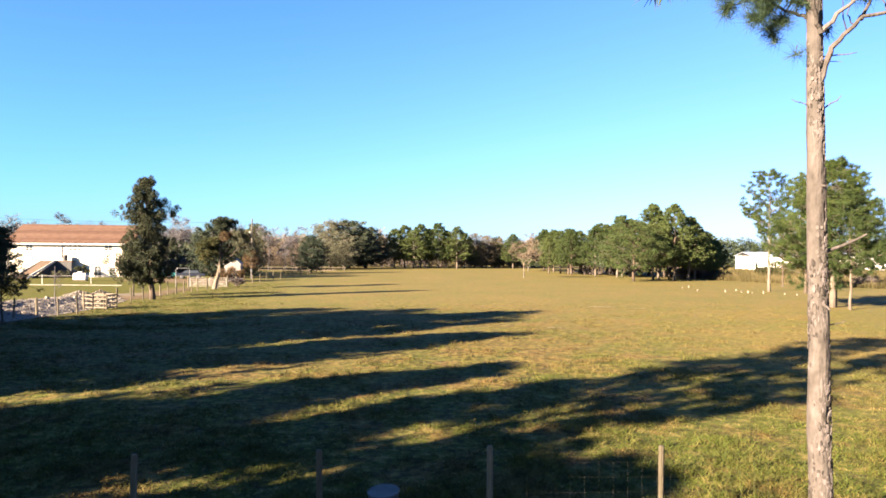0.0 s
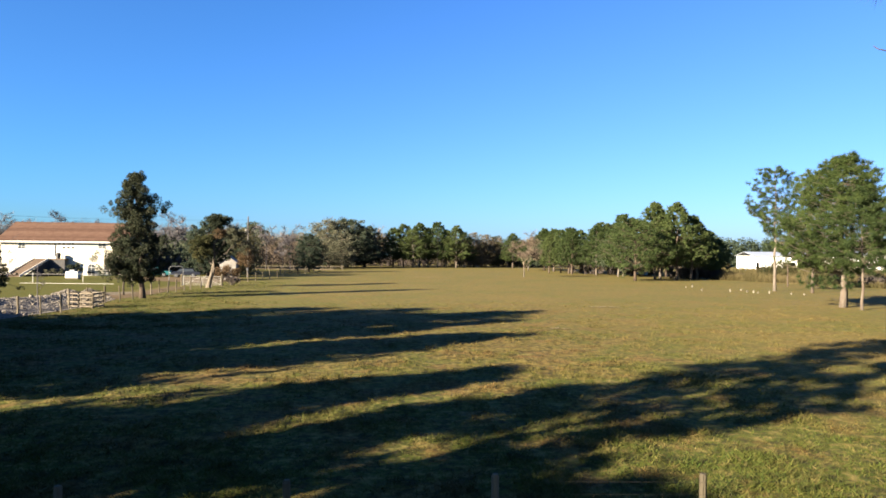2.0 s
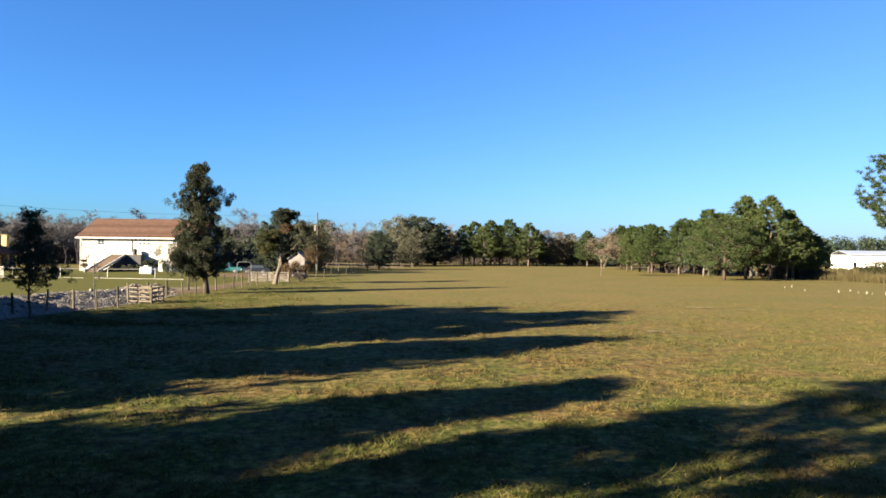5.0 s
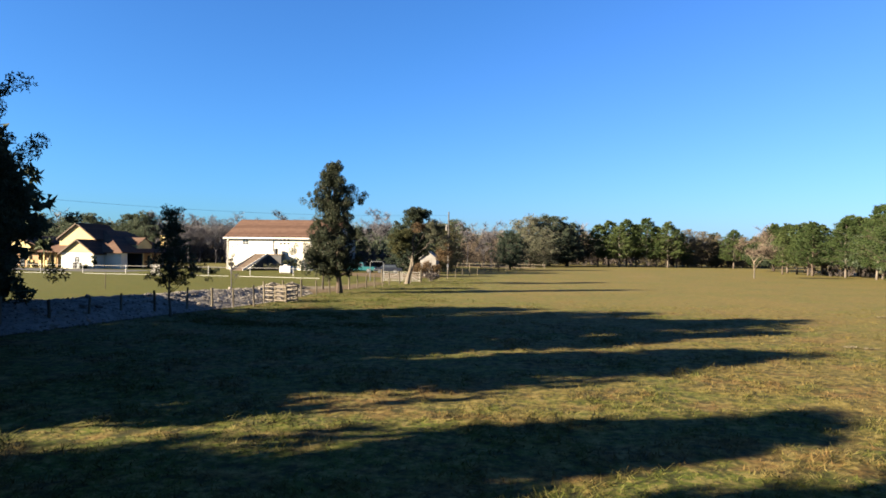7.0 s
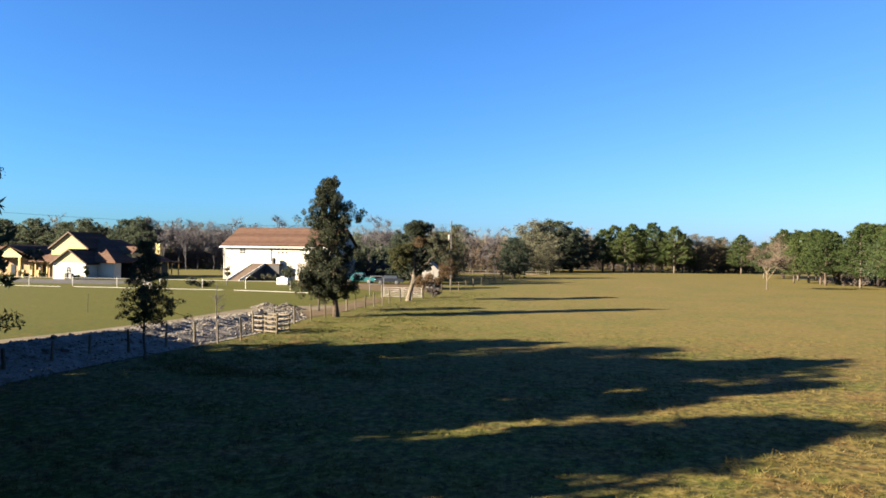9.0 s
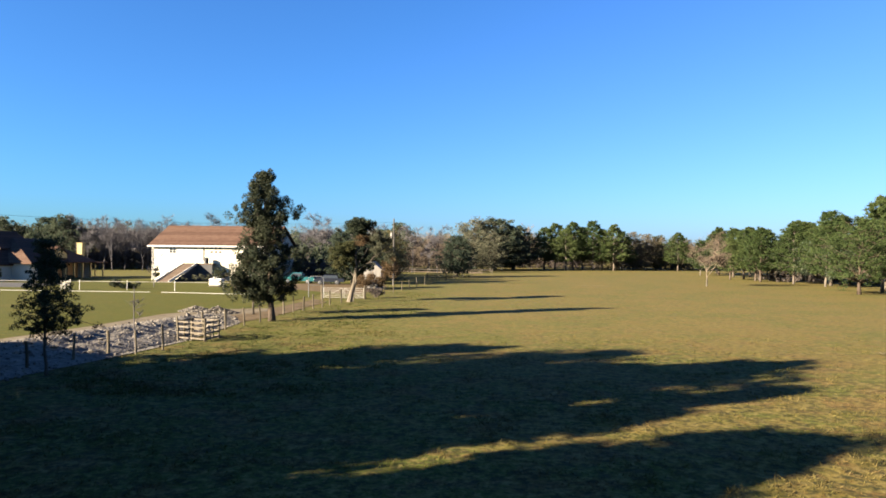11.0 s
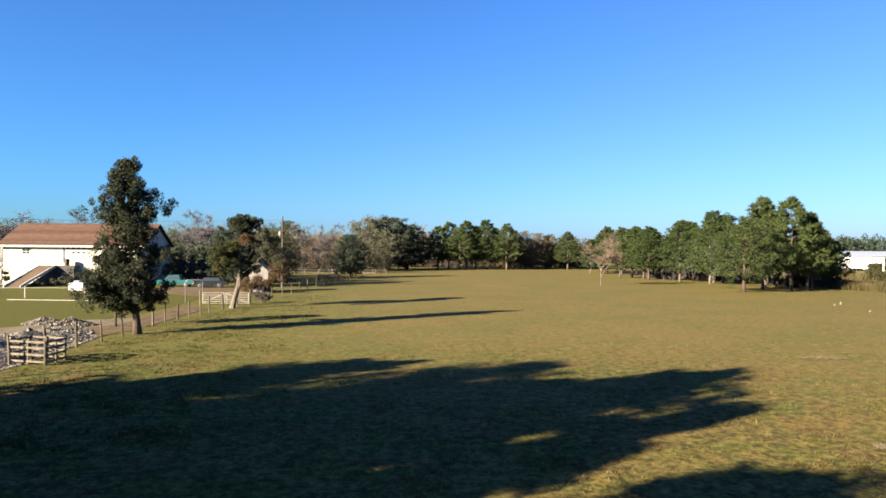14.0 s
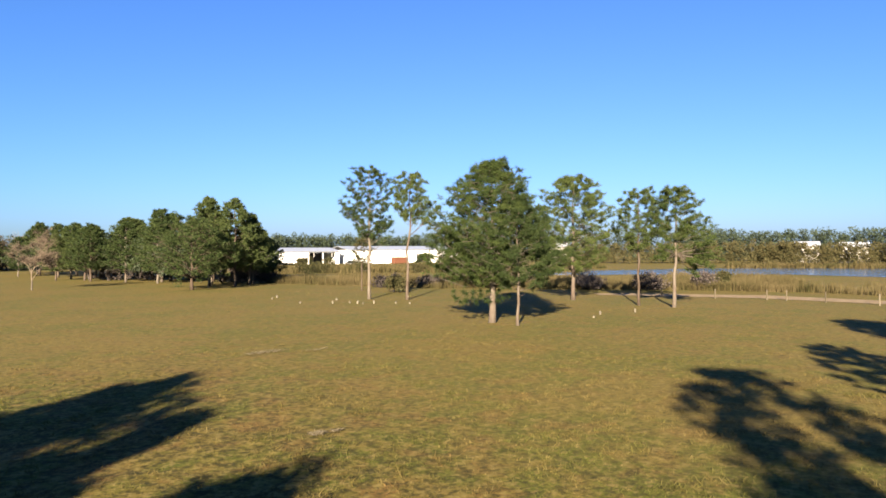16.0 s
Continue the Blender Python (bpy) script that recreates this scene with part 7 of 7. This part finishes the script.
# ---------------------------------------------------------------- industrial sheds beyond the reeds
def long_shed(x0, y0, x1, y1, depth, h, label, bays=()):
    L, an = math.hypot(x1 - x0, y1 - y0), math.atan2(y1 - y0, x1 - x0)
    s = thing("long_shed", (x0, y0, 0), label, "warehouse", "sheds beyond the reeds", rz=math.degrees(an))
    holes = [(a, 0.0, b, t) for a, b, t in bays]
    part("wall", wall_with_holes(Build(), 0, L, 0, h, holes, 0, 0.25), M_sheet, s)
    part("back_wall", Build().box(0, depth, 0, L, depth + 0.25, h), M_sheet, s)
    for x in (0, L - 0.25):
        part("end_wall", Build().box(x, 0.25, 0, x + 0.25, depth, h), M_sheet, s)
    for y0_, y1_, z0_, z1_ in ((-0.8, depth / 2, h + 0.02, h + 1.5), (depth + 0.8, depth / 2, h + 0.02, h + 1.5)):
        b = Build()
        b.add([(-0.6, y0_, z0_), (L + 0.6, y0_, z0_), (L + 0.6, y1_, z1_), (-0.6, y1_, z1_), (-0.6, y0_, z0_ + 0.15), (L + 0.6, y0_, z0_ + 0.15), (L + 0.6, y1_, z1_ + 0.15), (-0.6, y1_, z1_ + 0.15)],
              [(0, 1, 2, 3), (7, 6, 5, 4), (0, 4, 5, 1), (1, 5, 6, 2), (2, 6, 7, 3), (3, 7, 4, 0)])
        part("roof_slope", b, M_metalroof, s)
    for k in range(int(L / 4)):
        part("panel_seam", Build().box(k * 4 + 2, -0.05, h * 0.6, k * 4 + 2.12, -0.002, h), M_sheet, s)
    for a, b_, t in bays:
        # Near-black sheet across the bay paints its inner shade
        part("bay_shade", Build().box(a, depth * 0.7, 0, b_, depth * 0.7 + 0.1, h), M_dark, s)
        for x in np.arange(a + 6, b_ - 2, 8):
            part("column", Build().box(x, 0.05, 0, x + 0.3, 0.3, t), M_sheet, s)
    return s


long_shed(147, 242, 176, 237, 16, 5.0, "long white open-sided metal shed", ((1.0, 15.5, 2.6), (16.0, 27.5, 4.6)))
long_shed(180, 236, 236, 223, 18, 5.6, "long white metal warehouse with a blue-grey roof", ((33, 40, 4.0),))
for x, y, h in ((181, 231.5, 3.4), (150, 236.5, 3.2)):
    tr = thing("box_truck", (x, y, 0), "white box truck parked before the shed", "truck", "trucks at the shed", rz=-8)
    part("cargo_box", Build().box(-3.4, -1.2, 0.9, 2.4, 1.2, h, None, 0.06), M_carwhite, tr)
    part("cab", Build().box(2.45, -1.1, 0.5, 4.2, 1.1, 2.5, None, 0.2), M_carwhite, tr)
    part("windscreen", Build().box(4.19, -0.95, 1.5, 4.22, 0.95, 2.3), M_glass, tr)
    for x2 in (-2.4, 3.2):
        for y2 in (-1.0, 1.0):
            wheel(tr, x2, y2, 0.45, 0.28)
vehicle("parked_car", (170, 226, 0), -10, M_navy, "dark blue car parked before the warehouse", 4.8, 1.85, 1.0, 1.55, (1.3, 3.6))
vehicle("parked_car", (176, 223, 0), -6, M_carwhite, "white car parked before the warehouse", 4.8, 1.85, 1.0, 1.6, (1.3, 3.6))
cont = thing("shipping_container", (191.3, 221.0, 0), "faded orange shipping container", "container", rz=-12)
part("container_body", Build().box(0, 0, 0.1, 6, 2.4, 2.7, None, 0.05), M_orange, cont)
for k in range(9):
    part("rib", Build().box(0.3 + k * 0.62, -0.06, 0.2, 0.55 + k * 0.62, -0.001, 2.6), M_orange, cont)
for x, y, w, d, h, rz in ((296, 95, 8.5, 5, 6.6, -70), (298, 79, 9.5, 5, 6.2, -72), (304, 58, 5, 4, 7.0, -80), (240, 176, 9, 5, 6.4, -50)):
    fh = thing("far_white_house", (x, y, 0), "white house among the trees beyond the pond", "house", "houses beyond the pond", rz=rz)
    part("wall", Build().box(-w / 2, -d / 2, 0, w / 2, d / 2, h), M_oldwhite, fh)
    gr = Build()
    gr.add([(-w / 2 - 0.4, -d / 2 - 0.4, h + 0.01), (w / 2 + 0.4, -d / 2 - 0.4, h + 0.01), (w / 2 + 0.4, d / 2 + 0.4, h + 0.01), (-w / 2 - 0.4, d / 2 + 0.4, h + 0.01), (-w / 2 - 0.4, 0, h + 1.8), (w / 2 + 0.4, 0, h + 1.8)],
           [(3, 2, 1, 0), (0, 1, 5, 4), (2, 3, 4, 5), (0, 4, 3), (1, 2, 5)])
    part("roof", gr, M_metalroof, fh)
    for k in (-0.3, 0.0, 0.3):
        part("window", Build().box(w * k - 0.6, -d / 2 - 0.04, h * 0.45, w * k + 0.6, -d / 2 - 0.002, h * 0.8), M_glass, fh)

# posts of the low fence by the sandy path
for x, y in ((74.5, 58), (76.5, 52.5), (77.8, 47.3), (78.3, 45.4), (78.0, 41.5), (77.2, 36.5), (75.4, 30.5), (72.9, 23.5)):
    fence_post(x, y, 1.15, 0.075, 0.0, "pale wooden post by the sandy path", "posts by the sandy path")

# pale seedling guards dotted over the pasture before the pines
def seedling_guard(x, y, h, seed):
    """A short split tube of bleached plastic, its rim torn, with a dry stem inside."""
    pg = random.Random(seed)
    g = thing("seedling_guard", (x, y, 0), "short bleached white plastic seedling guard in the grass", "plant guard", "seedling guards")
    r = pg.uniform(0.07, 0.13)
    lean = (pg.uniform(-0.1, 0.1), pg.uniform(-0.1, 0.1))
    b = Build()
    rings = [(0.0, 1.0), (h * 0.5, 0.9), (h, 1.15)]
    for out in (1.0, 0.86):
        vs, k = [], 10
        for z, w in rings:
            vs += [(lean[0] * z + r * w * out * math.cos(i * 0.628), lean[1] * z + r * w * out * math.sin(i * 0.628), z - 0.05 + (pg.uniform(-0.06, 0.05) if z == h else 0)) for i in range(k)]
        b.add(vs, [(q * k + i, q * k + (i + 1) % k, (q + 1) * k + (i + 1) % k, (q + 1) * k + i) for q in range(2) for i in range(k)])
    part("tube", b, M_guard, g)
    part("stem", Build().tube([(0, 0, -0.05), (lean[0] * h, lean[1] * h, h + 0.12)], [0.012, 0.006], 5), M_twig, g)


for i, (x, y) in enumerate([(44.0, 92.2), (45.7, 93.7), (42.0, 84.2), (44.1, 81.3), (47.7, 85.0), (45.7, 80.4), (45.9, 79.4), (45.9, 78.5), (47.0, 78.0), (48.6, 76.3), (48.9, 74.5), (51.1, 53.4), (48.1, 52.4), (55.0, 52.0)]):
    seedling_guard(x, y, (0.22, 0.32, 0.2, 0.34, 0.18)[i % 5], 700 + i)

# ---------------------------------------------------------------- grass
rng = np.random.default_rng(600)


def grass(name, n, x0, x1, y0, y1, power, blades, h, w, label, mat):
    """Tufts of short blades, closer together towards y0."""
    u = rng.uniform(0, 1, n)
    y = 1 / (1 / y0 ** power + u * (1 / y1 ** power - 1 / y0 ** power)) ** (1 / power)
    x = rng.uniform(x0, x1, n)
    inside = np.minimum(np.minimum(x - x0, x1 - x), y1 - y) > rng.uniform(0, 1, n) ** 1.5 * min(6.0, (x1 - x0) * 0.3)       # thin out towards the edges
    x, y = x[inside], y[inside]
    n = len(x)
    keep = tufts_at(x, y) + 0.28 > rng.uniform(0, 0.9, n)              # thick on the tufts, thin between them
    x, y = x[keep], y[keep]
    n = len(x)
    hh = h * (0.5 + 1.1 * tufts_at(x, y)) * rng.uniform(0.6, 1.4, n)
    p = np.stack([x, y, relief(x, y) - 0.01], 1)
    p, hh = np.repeat(p, blades, 0), np.repeat(hh, blades)
    k = len(p)
    p[:, :2] += rng.normal(0, 0.13, (k, 2))
    a = rng.uniform(0, 6.283, k)
    b = np.stack([np.cos(a), np.sin(a), np.zeros(k)], 1) * w * rng.uniform(0.6, 1.3, k)[:, None]
    hh = hh * rng.uniform(0.6, 1.2, k)
    tip = p + np.stack([rng.normal(0, 0.95, k) * hh, rng.normal(0, 0.95, k) * hh, hh * 0.8], 1)
    v = np.stack([p - b, p + b, tip], 1).reshape(-1, 3)
    return tagged(part(name, array_mesh(name, v, np.arange(3 * k).reshape(-1, 3)), mat), label, "grass", "", "stuff")


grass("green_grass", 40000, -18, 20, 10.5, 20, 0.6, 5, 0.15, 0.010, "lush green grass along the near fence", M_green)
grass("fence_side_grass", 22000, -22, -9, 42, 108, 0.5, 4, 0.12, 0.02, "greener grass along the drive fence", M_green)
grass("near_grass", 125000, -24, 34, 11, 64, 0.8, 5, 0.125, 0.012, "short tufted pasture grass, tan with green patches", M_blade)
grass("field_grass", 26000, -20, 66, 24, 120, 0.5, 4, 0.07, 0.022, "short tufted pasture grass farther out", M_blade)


def straw(name, patches, label):
    """Flat wisps of bleached straw, scattered over ovals (x, y, rx, ry, n)."""
    out = []
    for cx, cy, rx, ry, n in patches:
        a, o = rng.uniform(0, 6.283, n), rng.uniform(0, 1, n) ** 0.7
        out.append(np.stack([cx + rx * o * np.cos(a), cy + ry * o * np.sin(a)], 1))
    q = np.concatenate(out)
    k = len(q)
    p = np.stack([q[:, 0], q[:, 1], relief(q[:, 0], q[:, 1]) + 0.05], 1)
    a = rng.uniform(0, 6.283, k)
    t = np.stack([np.cos(a), np.sin(a), rng.uniform(-0.1, 0.35, k)], 1) * rng.uniform(0.1, 0.24, k)[:, None]
    b = np.stack([-np.sin(a), np.cos(a), np.zeros(k)], 1) * 0.018
    v = np.stack([p - b, p + b, p + t], 1).reshape(-1, 3)
    return tagged(part(name, array_mesh(name, v, np.arange(3 * k).reshape(-1, 3)), M_straw), label, "straw", "", "stuff")


straw("scattered_straw", [(19.1, 56.9, 1.6, 0.5, 420), (21.5, 55.6, 0.9, 0.3, 120), (10.3, 41.1, 0.35, 0.22, 130), (10.9, 40.9, 0.2, 0.12, 60), (13.0, 131.0, 4.5, 1.6, 500)],
      "pale bleached straw lying in wisps on the pasture")
